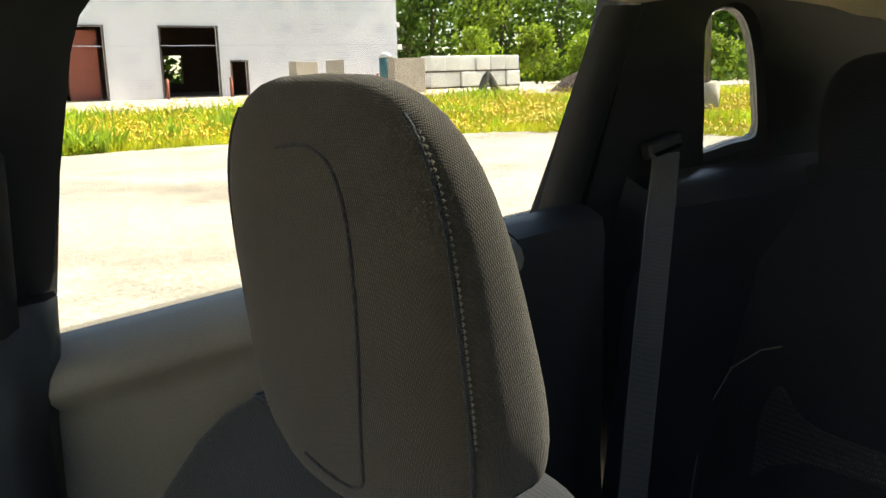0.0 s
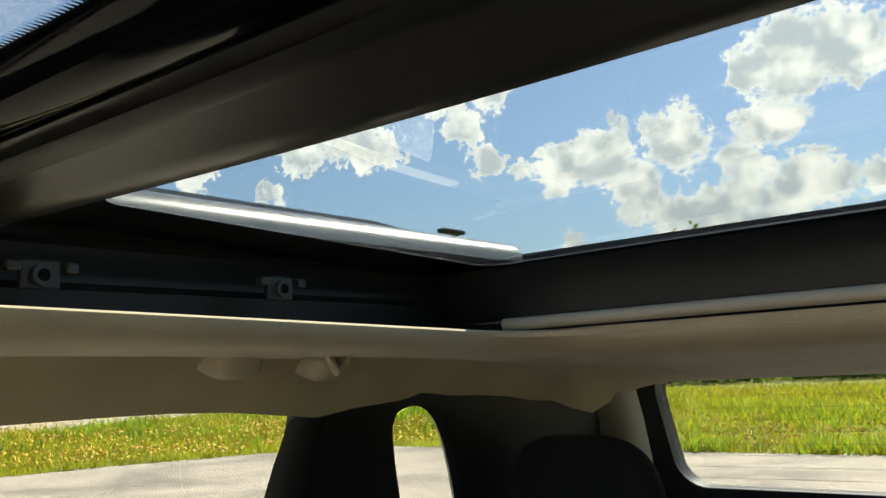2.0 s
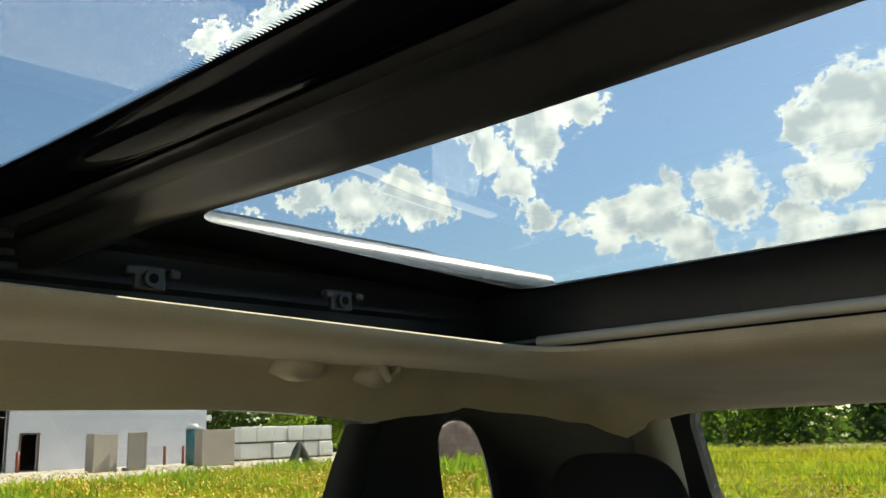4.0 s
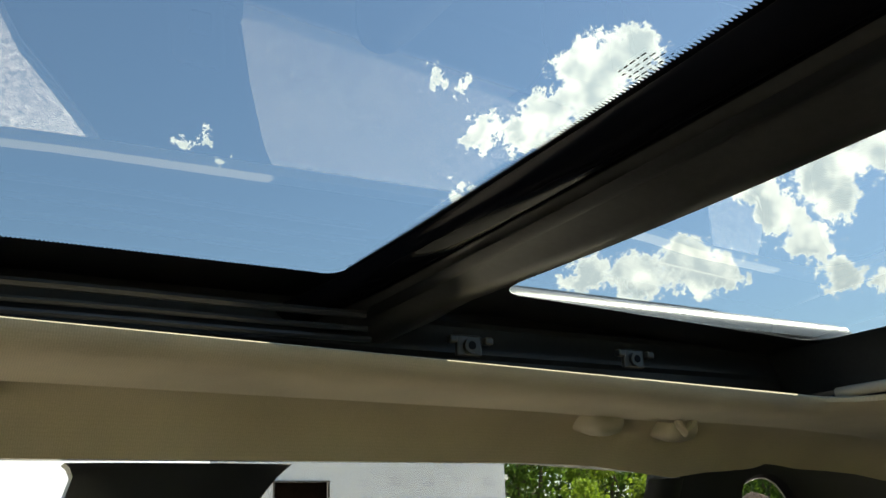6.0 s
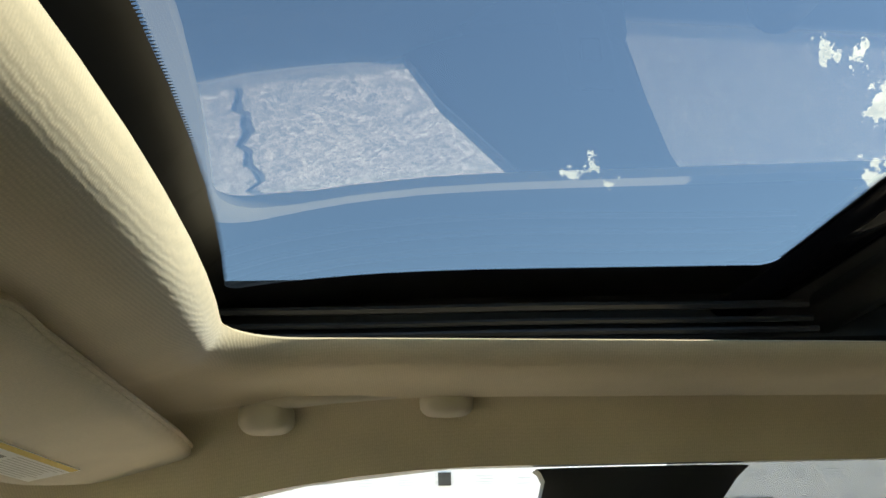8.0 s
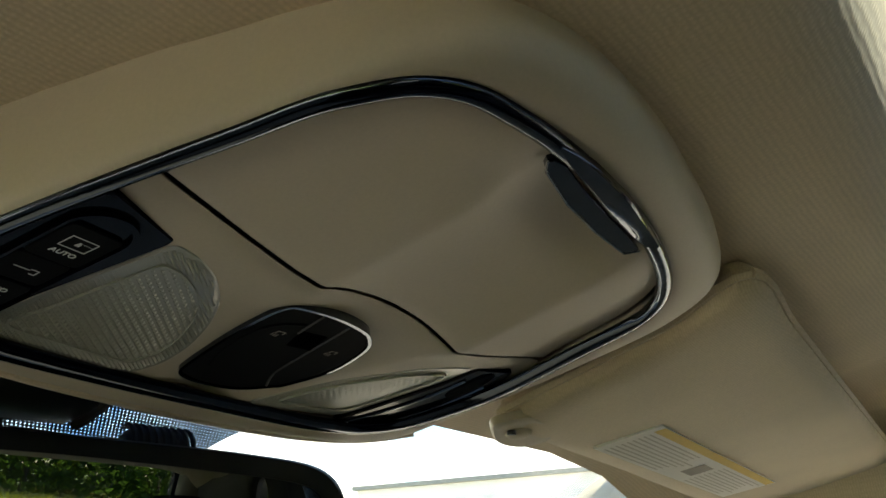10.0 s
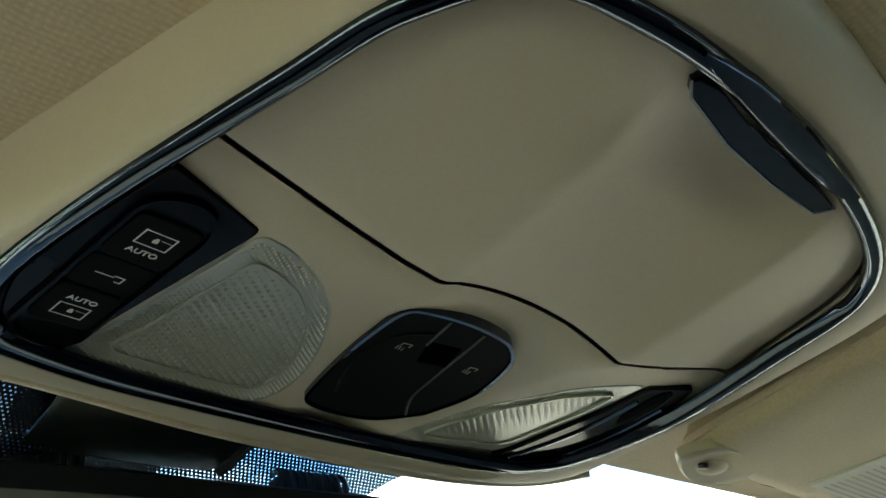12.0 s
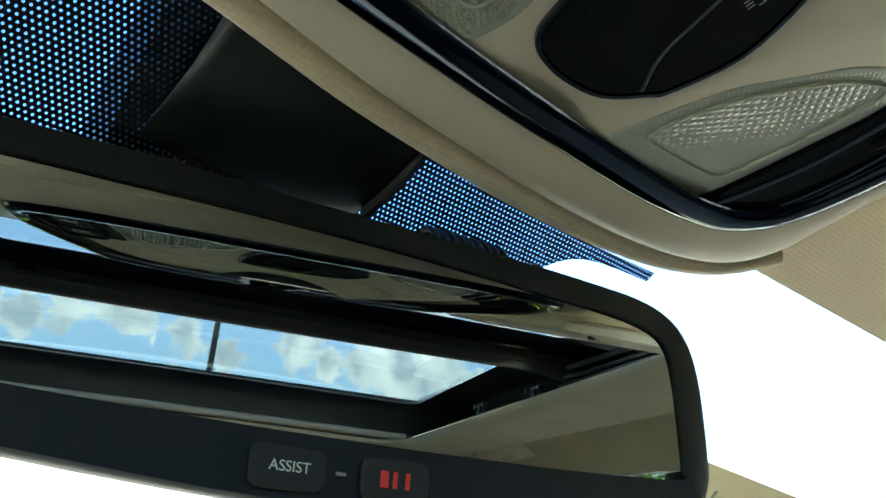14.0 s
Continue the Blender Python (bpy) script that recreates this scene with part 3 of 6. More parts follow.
def side(sign, tag):
    to3 = side_map(sign)
    # door below the belt line: ledge, inner panel and outer skin
    rings = []
    for y in (1.05, 0.75, 0.6, 0.5, 0.45, 0.35, 0.2, 0.12, 0.05, -0.12, -0.3, -0.40):
        b = belt_z(y)
        x = lean(b)
        rings.append([Vector((sign * px, y, pz)) for px, pz in ((x + 0.02, b - 0.006), (x + 0.004, b + 0.002), (x - 0.02, b), (x - 0.042, b - 0.008), (x - 0.052, b - 0.016), (x - 0.056, b - 0.026), (x - 0.053, b - 0.036), (x - 0.043, b - 0.046), (x - 0.040, b - 0.06), (x - 0.046, b - 0.3), (x - 0.07, 0.55), (x - 0.02, 0.32), (x + 0.13, 0.30), (x + 0.17, 0.65), (x + 0.12, 1.0), (x + 0.06, b - 0.01))])
    tagged(loft("door_" + tag, rings, DOORP, None, True, True), "grey-black grained door panel with a broad window ledge", "car door", kind="structure")
    # rear end of the same panel; its shade is put in as black
    rings = []
    for y in (-0.402, -0.44, -0.48, -0.525):
        b = belt_z(y) + 0.002
        x = lean(b)
        rings.append([Vector((sign * px, y, pz)) for px, pz in ((x + 0.02, b - 0.006), (x + 0.004, b + 0.002), (x - 0.02, b), (x - 0.042, b - 0.010), (x - 0.046, b - 0.03), (x - 0.044, b - 0.3), (x - 0.07, 0.55), (x - 0.02, 0.32), (x + 0.13, 0.30), (x + 0.06, b - 0.01))])
    tagged(loft("trim_door_shade_" + tag, rings, BLACK, None, True, True), "rear end of the door panel, coloured black for the shade there", "door trim", kind="structure")
    pillar("trim_b_" + tag, sign, [(1.447, -0.008, 0.212, 0.010), (1.443, -0.004, 0.207, 0.014), (1.435, 0.004, 0.203, 0.016), (1.415, 0.018, 0.208, 0.018), (1.39, 0.024, 0.225, 0.02), (1.30, 0.034, 0.285, 0.022), (1.16, 0.041, 0.34, 0.026), (1.0, 0.03, 0.31, 0.05), (0.6, 0.0, 0.32, 0.08)], 0.0, 0.05, BLACK, "black plastic trim on the pillar between the doors")
    rings = []
    for z, ya, yb, dx in ((1.20, 0.043, 0.33, 0.030), (1.165, 0.050, 0.345, 0.058), (1.11, 0.059, 0.345, 0.066), (1.0, 0.066, 0.35, 0.095), (0.7, 0.060, 0.36, 0.12), (0.4, 0.044, 0.37, 0.13)):
        x = 0.714 - dx
        rings.append([Vector((sign * px, y, z)) for px, y in ((x + 0.09, ya), (x + 0.022, ya), (x + 0.006, ya + 0.012), (x, ya + 0.04), (x, yb - 0.04), (x + 0.006, yb - 0.012), (x + 0.022, yb), (x + 0.09, yb))])
    tagged(loft("trim_b_lower_" + tag, rings, RUBBER, None, True, True), "black plastic lower trim of the pillar between the doors", "pillar trim", kind="structure")
    # pillar behind the rear door: front roll, groove and wide rear face
    pillar("trim_c_" + tag, sign, [(1.432, -0.56, -0.502, 0.018), (1.426, -0.56, -0.500, 0.02), (1.38, -0.555, -0.495, 0.024), (1.28, -0.55, -0.489, 0.03), (1.20, -0.55, -0.482, 0.035), (1.10, -0.56, -0.46, 0.05), (0.8, -0.58, -0.43, 0.06)], -0.004, 0.06, BLACK, "black plastic door pillar trim with a rolled edge", cut=0.05)
    # rear quarter: dark panel with the small window cut through it
    n = 52
    inner = [(p.x, p.y) for p in spline([Vector((y, z, 0)) for y, z in QWIN], n)]
    n = len(inner)
    cy, cz = -0.76, 1.345
    outer = []
    for y, z in inner:
        a = math.atan2(z - cz, y - cy)
        dy, dz = math.cos(a), math.sin(a)
        ts = []
        for lim, c, d in ((-0.545, cy, dy), (-1.27, cy, dy), (1.464, cz, dz), (0.55, cz, dz)):
            if abs(d) > 1e-5 and (lim - c) / d > 0:
                ts.append((lim - c) / d)
        t = min(ts)
        outer.append((cy + dy * t, cz + dz * t))
    mid = [((a * 0.86 + c * 0.14), (b * 0.86 + d * 0.14)) for (a, b), (c, d) in zip(inner, outer)]
    bulge = [((a * 0.45 + c * 0.55), (b * 0.45 + d * 0.55)) for (a, b), (c, d) in zip(inner, outer)]
    grow = [(cy + (y - cy) * 1.12, cz + (z - cz) * 1.12) for y, z in inner]
    rings = [[to3(y, z, w) for y, z in q] for q, w in ((outer, 0.07), (outer, 0.004), (bulge, 0.0), (mid, 0.002), (grow, 0.004), (inner, 0.014), ([(y - 0.05, z) for y, z in inner], 0.06))]
    tagged(loft("trim_quarter_" + tag, rings, BLACK, None, True, loop=True), "black plastic rear side trim round a small quarter window", "side trim", kind="structure")
    q = plate("window_quarter_" + tag, [(y - 0.024, z) for y, z in inner], to3, 0.030, 0.034, DARK_GLASS)
    pane_sides(q)
    tagged(q, "small tinted quarter window with rounded corners", "car window", kind="structure")
    # belt panel beside the rear seat
    rings = []
    for y in (-0.60, -0.75, -1.0, -1.25):
        b = 1.215
        x = lean(b)
        rings.append([Vector((sign * px, y, pz)) for px, pz in ((x + 0.05, b + 0.03), (x - 0.004, b + 0.026), (x - 0.04, b + 0.010), (x - 0.056, b - 0.012), (x - 0.052, b - 0.05), (x - 0.01, b - 0.12), (x + 0.06, 0.55))])
    tagged(loft("trim_shelf_" + tag, rings, SHELFM, None, True, True), "black plastic ledge below the quarter window", "side trim", kind="structure")
    # clear panes of the doors
    for nm, ys in (("rear", [0.075, -0.08, -0.2, -0.32, -0.42, -0.53]), ("front", [0.95, 0.8, 0.65, 0.5, 0.35, 0.2])):
        up, dn = [], []
        for y in ys:
            zt = top_z(y) + 0.03 if y < 0.7 else top_z(y) - (y - 0.7) * 0.5
            up.append((y, zt))
            dn.append((y, belt_z(y) - 0.02))
        g = plate("window_%s_%s" % (nm, tag), up + dn[::-1], to3, 0.022, 0.026, DARK_GLASS if nm == "rear" else SIDE_GLASS)
        pane_sides(g)
        tagged(g, ("tinted side window of the rear door" if nm == "rear" else "clear side window of the front door"), "car window", kind="structure")
    # black upper door frame outside the glass
    rings = []
    for y in (0.9, 0.75, 0.6, 0.45, 0.3, 0.1, -0.1, -0.3, -0.45, -0.56):
        zt = top_z(y) - max(0, y - 0.62) * 0.35
        x = lean(zt)
        rings.append([Vector((sign * px, y, pz)) for px, pz in ((x + 0.002, zt + 0.004), (x + 0.03, zt + 0.001), (x + 0.075, zt + 0.01), (x + 0.07, zt + 0.06), (x + 0.0, zt + 0.10), (x + 0.012, zt + 0.05))])
    tagged(loft("door_frame_" + tag, rings, RUBBER, None, True, True), "black rubber-sealed upper door frame", "door frame", kind="structure")
    # windscreen pillar, beige
    pts = [(0.585, 0.73, 1.452), (0.60, 0.80, 1.425), (0.625, 0.92, 1.355), (0.655, 1.06, 1.265), (0.69, 1.22, 1.15), (0.74, 1.42, 1.0)]
    rings = tube_rings([(sign * x, y, z) for x, y, z in pts], [0.045, 0.048, 0.05, 0.055, 0.06, 0.07], 12)
    tagged(loft("trim_a_" + tag, rings, BEIGE2, None, True, True), "pale plastic windscreen pillar trim", "pillar trim", kind="structure")


side(1, "right")
side(-1, "left")


def shell():
    # windscreen
    def ws(u, v, w):
        y, z = 0.728 + 0.80 * v, 1.456 - 0.50 * v
        return Vector((u, y + 0.10 * (0.35 - u * u) * (1 - v * 0.2), z + w))
    def sheet(name, us, v0, v1, w0, w1, m, nv=6):
        top = [[ws(u, v0 + (v1 - v0) * k / nv, w1) for u in us] for k in range(nv + 1)]
        bot = [[ws(u, v0 + (v1 - v0) * k / nv, w0) for u in us] for k in range(nv + 1)]
        rings = [t + b[::-1] for t, b in zip(top, bot)]
        return loft(name, rings, m, None, True, True)
    us = [-0.66 + 1.32 * k / 24 for k in range(25)]
    g = sheet("window_windscreen", us, -0.095, 1.0, 0.0, 0.004, SIDE_GLASS)
    pane_sides(g)
    tagged(g, "clear curved windscreen", "windscreen", kind="structure")
    f = sheet("trim_frit", us, -0.10, -0.05, 0.006, 0.008, FRIT, 2)
    for nm, u0, u1 in (("trim_frit_right", 0.098, 0.66), ("trim_frit_left", -0.66, -0.188)):
        g = sheet(nm, [u0 + (u1 - u0) * k / 12 for k in range(13)], -0.052, -0.0200, -0.0035, -0.0015, FRIT, 2)
        tagged(g, "black printed edge along the windscreen's top", "printed band", kind="structure")
    tagged(f, "black printed band along the windscreen's upper edge", "printed band", kind="structure")
    # dotted patch round the mirror, with a flared outline
    up, dn = [], []
    for k in range(145):
        u = -0.34 + 0.475 * k / 144
        d = 0.0115 + 0.094 / (1 + (abs(u + 0.045) / 0.112) ** 15.5)
        up.append(ws(u, -0.054 if -0.187 < u < 0.097 else 0.0061, -0.003))
        dn.append(ws(u, d, -0.003))
    verts = up + dn
    faces = [(k, k + 1, 146 + k, 145 + k) for k in range(144)]
    f = pydata("trim_dotted_frit", verts, faces, FRITDOT)
    tagged(f, "black windscreen print with clear dots round the mirror mount", "printed band", kind="structure")
    # rear glass with heater wires, and its black frame
    def rw(u, v, w):
        return Vector((u, -1.40 - (1.45 - v) * 0.45 - 0.10 * (0.36 - u * u) + w, v))
    inner = rrect(-0.628, 1.232, 0.628, 1.466, 0.055, 7)
    outer = rrect(-0.84, 0.95, 0.84, 1.56, 0.05, 7)
    mid = rrect(-0.675, 1.205, 0.675, 1.478, 0.07, 7)
    rings = [[rw(u, v, w) for u, v in q] for q, w in ((outer, -0.04), (outer, 0.0), (mid, 0.03), (inner, 0.008), (inner, -0.04))]
    tagged(loft("door_tailgate", rings, BLACK, None, True, loop=True), "black plastic frame of the tailgate window", "tailgate", kind="structure")
    g = plate("window_rear", rrect(-0.642, 1.218, 0.642, 1.478, 0.055, 7), rw, -0.014, -0.010, DARK_GLASS)
    pane_sides(g)
    tagged(g, "tinted rear window with fine heater wires", "rear window", kind="structure")
    for k in range(9):
        z = 1.25 + 0.0225 * k
        pts = [rw(-0.62 + 1.24 * i / 16, z, -0.008) for i in range(17)]
        tube("heater_wire", pts, 0.00025, BLACK, g, 4)
    # floor, sides below, bulkheads
    tagged(box("floor", (1.72, 3.4, 0.04), (0, -0.1, 0.32), CARPET), "dark carpeted car floor", "floor", kind="structure")
    # unseen dashboard block, kept pale as a reflector for the ceiling parts
    tagged(box("wall_front", (1.56, 0.5, 0.62), Matrix.Translation((0, 1.28, 0.62)), BOUNCEDASH, None, 0.06, 3), "unseen dashboard and bulkhead, beige to bounce light up from under the windscreen", "dashboard", kind="structure")
    tagged(box("wall_rear", (1.60, 0.10, 0.86), (0, -1.62, 0.76), BLACK, None, 0.03), "black lower tailgate panel", "tailgate", kind="structure")
    tagged(box("wall_tail_shelf", (1.36, 0.16, 0.10), (0, -1.475, 1.105), BLACK, None, 0.035, 4), "black plastic tailgate sill", "tailgate", kind="structure")
    for sign, tag in ((1, "right"), (-1, "left")):
        tagged(box("wall_" + tag, (0.06, 1.15, 0.85), (sign * 0.86, -1.1, 0.70), DOORP), "plain rear body side", "body side", kind="structure")
        # grey rear pillar between quarter trim and rear window
        prof = [(1.50, 0.65, -1.15), (1.44, 0.645, -1.17), (1.38, 0.647, -1.20), (1.30, 0.66, -1.25), (1.22, 0.68, -1.30), (1.12, 0.70, -1.34)]
        rings = [[Vector((sign * (x + dx), y + dy, z)) for dx, dy in ((0.0, -0.005), (-0.026, -0.014), (-0.038, -0.03), (-0.044, -0.06), (-0.040, -0.105), (0.1, -0.13), (0.1, 0.0))] for z, x, y in prof]
        tagged(loft("trim_d_" + tag, rings, GREYTRIM, None, True, True), "grey-beige plastic rear pillar trim", "pillar trim", kind="structure")


shell()
# ---- roof glass and beam ----


def arch(u):
    """The panels' cross edges are bowed towards the rear."""
    return -0.022 * max(-0.6, 1 - (u / 0.44) ** 2)


def drop(v):
    """The roof falls away to the front and to the rear."""
    return -0.6 * max(0.0, v - 0.2) ** 3 - 0.037 * max(0.0, -0.2 - v)


def roof_glass():
    for nm, y0, y1, z, lb in (("front", -0.03, 0.57, 1.606, "wide tinted front roof glass panel with a black printed edge"), ("rear", -0.78, -0.14, 1.606, "wide tinted fixed rear roof glass panel")):
        t = thing("sunroof_panel", (0, (y0 + y1) / 2, z), lb, "sunroof")
        def crown(u, v, w):
            if nm == "rear":
                v += (0.030 * min(1.0, (u / 0.2) ** 2) - 0.030) * max(0.0, min(1.0, (v + 0.45) / 0.25)) + 0.15 * u * u * max(0.0, min(1.0, (-0.45 - v) / 0.15))
            else:
                v += arch(u) * max(0.0, 1 - v / 0.25) + (0.22 * u * u - 0.044) * max(0.0, min(1.0, (v - 0.25) / 0.25))
            return Vector((u, v, z + w + 0.010 * (1 - (u / 0.5) ** 2) + drop(v)))
        n = 24
        us = [-0.55 + 1.1 * k / n for k in range(n + 1)]
        vs = [y0 + (y1 - y0) * k / 10 for k in range(11)]
        top = [[crown(u, v, 0.004) for u in us] for v in vs]
        bot = [[crown(u, v, 0.0) for u in us] for v in vs]
        g = loft("pane", [a + b[::-1] for a, b in zip(top, bot)], ROOF_GLASS, t, True, True)
        pane_sides(g, (0, 0, 0.5))
        # printed border
        ya, yb = (0.009, 0.499) if nm == "front" else (-0.672, -0.166)
        inner = rrect(-GX, ya, GX, yb, 0.016 if nm == "front" else 0.03, 6)
        outer = rrect(-0.55, y0, 0.55, y1, 0.02, 6)
        fine = []
        for ring in (outer, inner):
            r = []
            for k in range(len(ring)):
                a, b = ring[k], ring[(k + 1) % len(ring)]
                r += [(a[0] + (b[0] - a[0]) * q / 14, a[1] + (b[1] - a[1]) * q / 14) for q in range(14)] if (k % 7 == 6) else [a]
            fine.append(r)
        V = [crown(u, v, -0.001) for u, v in fine[0]] + [crown(u, v, -0.001) for u, v in fine[1]]
        m = len(fine[0])
        F = [(k, (k + 1) % m, m + (k + 1) % m, m + k) for k in range(m)]
        pydata("printed_border", V, F, FRIT, t, "black printed glass border")
        if nm == "front":
            V, F = [], []
            def tooth(u, v, du, dv, px, py):
                b = len(V)
                V.extend([crown(u - px, v - py, -0.0011), crown(u + px, v + py, -0.0011), crown(u + du, v + dv, -0.0011)])
                F.append((b, b + 1, b + 2))
            k = -GX + 0.02
            while k < GX - 0.02:
                tooth(k, ya, 0, 0.0042, 0.0012, 0)
                tooth(k, yb, 0, -0.0035, 0.0010, 0)
                k += 0.0031
            k = ya + 0.02
            while k < yb - 0.015:
                tooth(GX, k, -0.003, 0, 0, 0.0012)
                tooth(-GX, k, 0.003, 0, 0, 0.0012)
                k += 0.0034
            pydata("toothed_edge", V, F, FRIT, t)
            rnd = random.Random(3)
            for row in range(4):
                u = 0.024 + 0.002 * row
                while u < 0.053:
                    du = rnd.uniform(0.0012, 0.0045)
                    v = 0.0135 + 0.0042 * row
                    pydata("printed_mark", [crown(a, b, -0.0012) for a, b in ((u, v), (u + du, v), (u + du, v + 0.0011), (u, v + 0.0011))], [(0, 1, 2, 3)], FRIT, t, "small black print on the glass")
                    u += du + rnd.uniform(0.0010, 0.0030)


roof_glass()


def beam():
    b = thing("roof_beam", (0, -0.08, 1.58), "satin black steel beam between the two roof glass panels", "roof beam", kind="structure")
    prof = [(0.0, 1.606), (-0.02, 1.598), (-0.034, 1.590), (-0.050, 1.586), (-0.060, 1.581), (-0.068, 1.577), (-0.078, 1.5748), (-0.090, 1.5748), (-0.100, 1.580), (-0.125, 1.592), (-0.150, 1.604), (-0.152, 1.609), (-0.02, 1.609)]
    rings, gl = [], []
    for k in range(33):
        u = -0.53 + 1.06 * k / 32
        dz = 0.010 * (1 - (u / 0.5) ** 2)
        flare = 0.03 * max(0, (abs(u) - 0.42) / 0.11) ** 1.5
        rings.append([Vector((u, y + arch(u) * (1.0 if y > -0.055 else 2.0) + (flare if y > -0.05 else 0.0), z + dz - flare * 0.4)) for y, z in prof])
        gl.append([Vector((u, y + arch(u) + flare, z + dz - flare * 0.4)) for y, z in ((0.007, 1.603), (0.003, 1.596), (-0.005, 1.5905), (-0.016, 1.588), (-0.028, 1.5885), (-0.034, 1.592), (-0.034, 1.606), (0.0, 1.606))])
    loft("beam", rings, BEAMM, b, True, True)
    loft("gloss_strip", gl, GLOSS, b, True, True, "gloss black sealing strip")
    lip = [[Vector((u, y + arch(u), z + 0.010 * (1 - (u / 0.5) ** 2))) for y, z in ((-0.036, 1.584), (-0.042, 1.5795), (-0.050, 1.580), (-0.054, 1.585))] for u in [-0.5 + k / 20 for k in range(21)]]
    loft("rubber_seal", lip, RUBBER, b, True, True, "black rubber seal")
    # seat of the rear pane: black wall and pale roller blind end
    w = thing("sunshade_roller", (0, -0.66, 1.53), "pale rolled sunshade edge along the rear of the roof opening", "sunshade")
    tube("roll", [(-0.445 + 0.89 * k / 12, -0.655, 1.5250) for k in range(13)], 0.0070, BEIGE, w, 12)
    pts = [[Vector((x, y, z)) for y, z in ((-0.634, 1.588), (-0.640, 1.584), (-0.654, 1.56), (-0.659, 1.53), (-0.70, 1.53), (-0.70, 1.588))] for x in (-0.53, 0, 0.53)]
    loft("rear_wall_panel", pts, WELL, w, True, True, "black panel")
    # side rails in the well of the front panel
    for sign in (1, -1):
        r = thing("guide_rail", (sign * 0.49, 0.2, 1.56), "black metal sunroof guide rail in the roof opening", "guide rail")
        for x, z, s in ((0.482, 1.578, 0.004), (0.478, 1.563, 0.003), (0.470, 1.551, 0.003)):
            tube("rail", [(sign * (x + 0.002 * math.sin(k)), -0.03 + 0.54 * k / 10, z) for k in range(11)], s, BEAMM, r, 6)
    # body edge seen through the glass
    for sign in (1, -1):
        rr = [[Vector((sign * x, y, z)) for x, z in ((0.505, 1.622), (0.515, 1.634), (0.53, 1.640), (0.56, 1.640), (0.56, 1.60), (0.505, 1.612))] for y in (-0.79, -0.5, -0.35, -0.19, -0.12)]
        tagged(loft("trim_roof_edge", rr, ROOFSKIN, None, True, True), "silver painted roof edge outside the glass", "roof edge", kind="structure")
    # clips with a hole, bolted in the well
    for sign in (1, -1):
        for y in (-0.150, -0.369):
            c = thing("rail_clip", (sign * 0.495, y, 1.56), "small black steel mounting clip with a round hole", "clip", "clips in the roof well")
            part("tab", box_bm((0.006, 0.030, 0.022), Matrix.Translation((sign * 0.492, y, 1.558)), 0.002), BEAMM, c)
            part("ear", box_bm((0.010, 0.010, 0.008), Matrix.Translation((sign * 0.488, y + 0.021, 1.563)), 0.002), BEAMM, c)
            part("ear", box_bm((0.010, 0.010, 0.008), Matrix.Translation((sign * 0.488, y - 0.021, 1.563)), 0.002), BEAMM, c)
            m = Matrix.Translation((sign * 0.487, y, 1.557)) @ Matrix.Rotation(radians(90), 4, "Y")
            cyl("nut", 0.008, 0.008, 0.006, m, BEAMM, c, 12)
            cyl("hole", 0.0045, 0.0045, 0.0075, m, GLOSS, c, 12)


beam()
# ---- overhead console ----
def con(u, v, w):
    """Console plane: x, y, depth towards the cabin."""
    w -= 0.0085
    return Vector((u, v - 0.182 * w, 1.456 - 0.185 * (v - 0.6) - 0.983 * w))


# outer edge of the chrome rim, outer edge of the bezel, and the seam between lid and fascia
RIM = [(-0.1345, 0.680), (-0.1315, 0.691), (-0.1262, 0.6965), (-0.1166, 0.7005), (-0.0973, 0.7055), (-0.0766, 0.7085), (-0.0311, 0.7120), (0.023, 0.7144), (0.054, 0.7148), (0.0783, 0.7125), (0.092, 0.7085), (0.1048, 0.6975), (0.1110, 0.680), (0.1135, 0.652), (0.1118, 0.634), (0.1063, 0.6115), (0.0990, 0.590), (0.090, 0.563), (0.080, 0.5485), (0.0663, 0.5386), (0.0464, 0.531), (0.0174, 0.5245), (-0.0127, 0.5208), (-0.0469, 0.5198), (-0.068, 0.5212), (-0.0841, 0.524), (-0.0962, 0.5315), (-0.104, 0.543), (-0.1086, 0.553), (-0.113, 0.570), (-0.1185, 0.5896), (-0.1266, 0.6202), (-0.1335, 0.655)]
BEZEL = [(-0.1445, 0.685), (-0.1396, 0.709), (-0.1284, 0.7186), (-0.1151, 0.7206), (-0.0907, 0.724), (-0.0466, 0.732), (0.0, 0.737), (0.028, 0.739), (0.070, 0.739), (0.104, 0.735), (0.1264, 0.725), (0.134, 0.707), (0.130, 0.680), (0.127, 0.640), (0.122, 0.595), (0.116, 0.562), (0.1041, 0.5387), (0.0866, 0.5244), (0.0553, 0.5152), (0.0202, 0.5094), (-0.0169, 0.505), (-0.0551, 0.5043), (-0.0781, 0.5085), (-0.0922, 0.5163), (-0.1007, 0.5271), (-0.1072, 0.5391), (-0.1154, 0.5674), (-0.1211, 0.5854), (-0.1289, 0.617), (-0.1387, 0.6523)]
SEAM = [(-0.1131, 0.5955), (-0.0735, 0.6051), (-0.0529, 0.6096), (-0.0376, 0.6118), (-0.0318, 0.6112), (-0.0098, 0.6127), (0.0185, 0.615), (0.044, 0.6185), (0.0675, 0.6165), (0.0945, 0.6118)]
KEEL = [(0.50, -0.045), (0.6126, -0.0376), (0.63, -0.036), (0.69, -0.029), (0.73, -0.024)]
CREST = [(0.50, 0.026), (0.546, 0.031), (0.6185, 0.044), (0.64, 0.036), (0.66, 0.027), (0.73, 0.0)]


def along(line, v):
    for (a, b), (c, d) in zip(line, line[1:]):
        if v <= c:
            return b + (d - b) * (v - a) / (c - a)
    return line[-1][1]


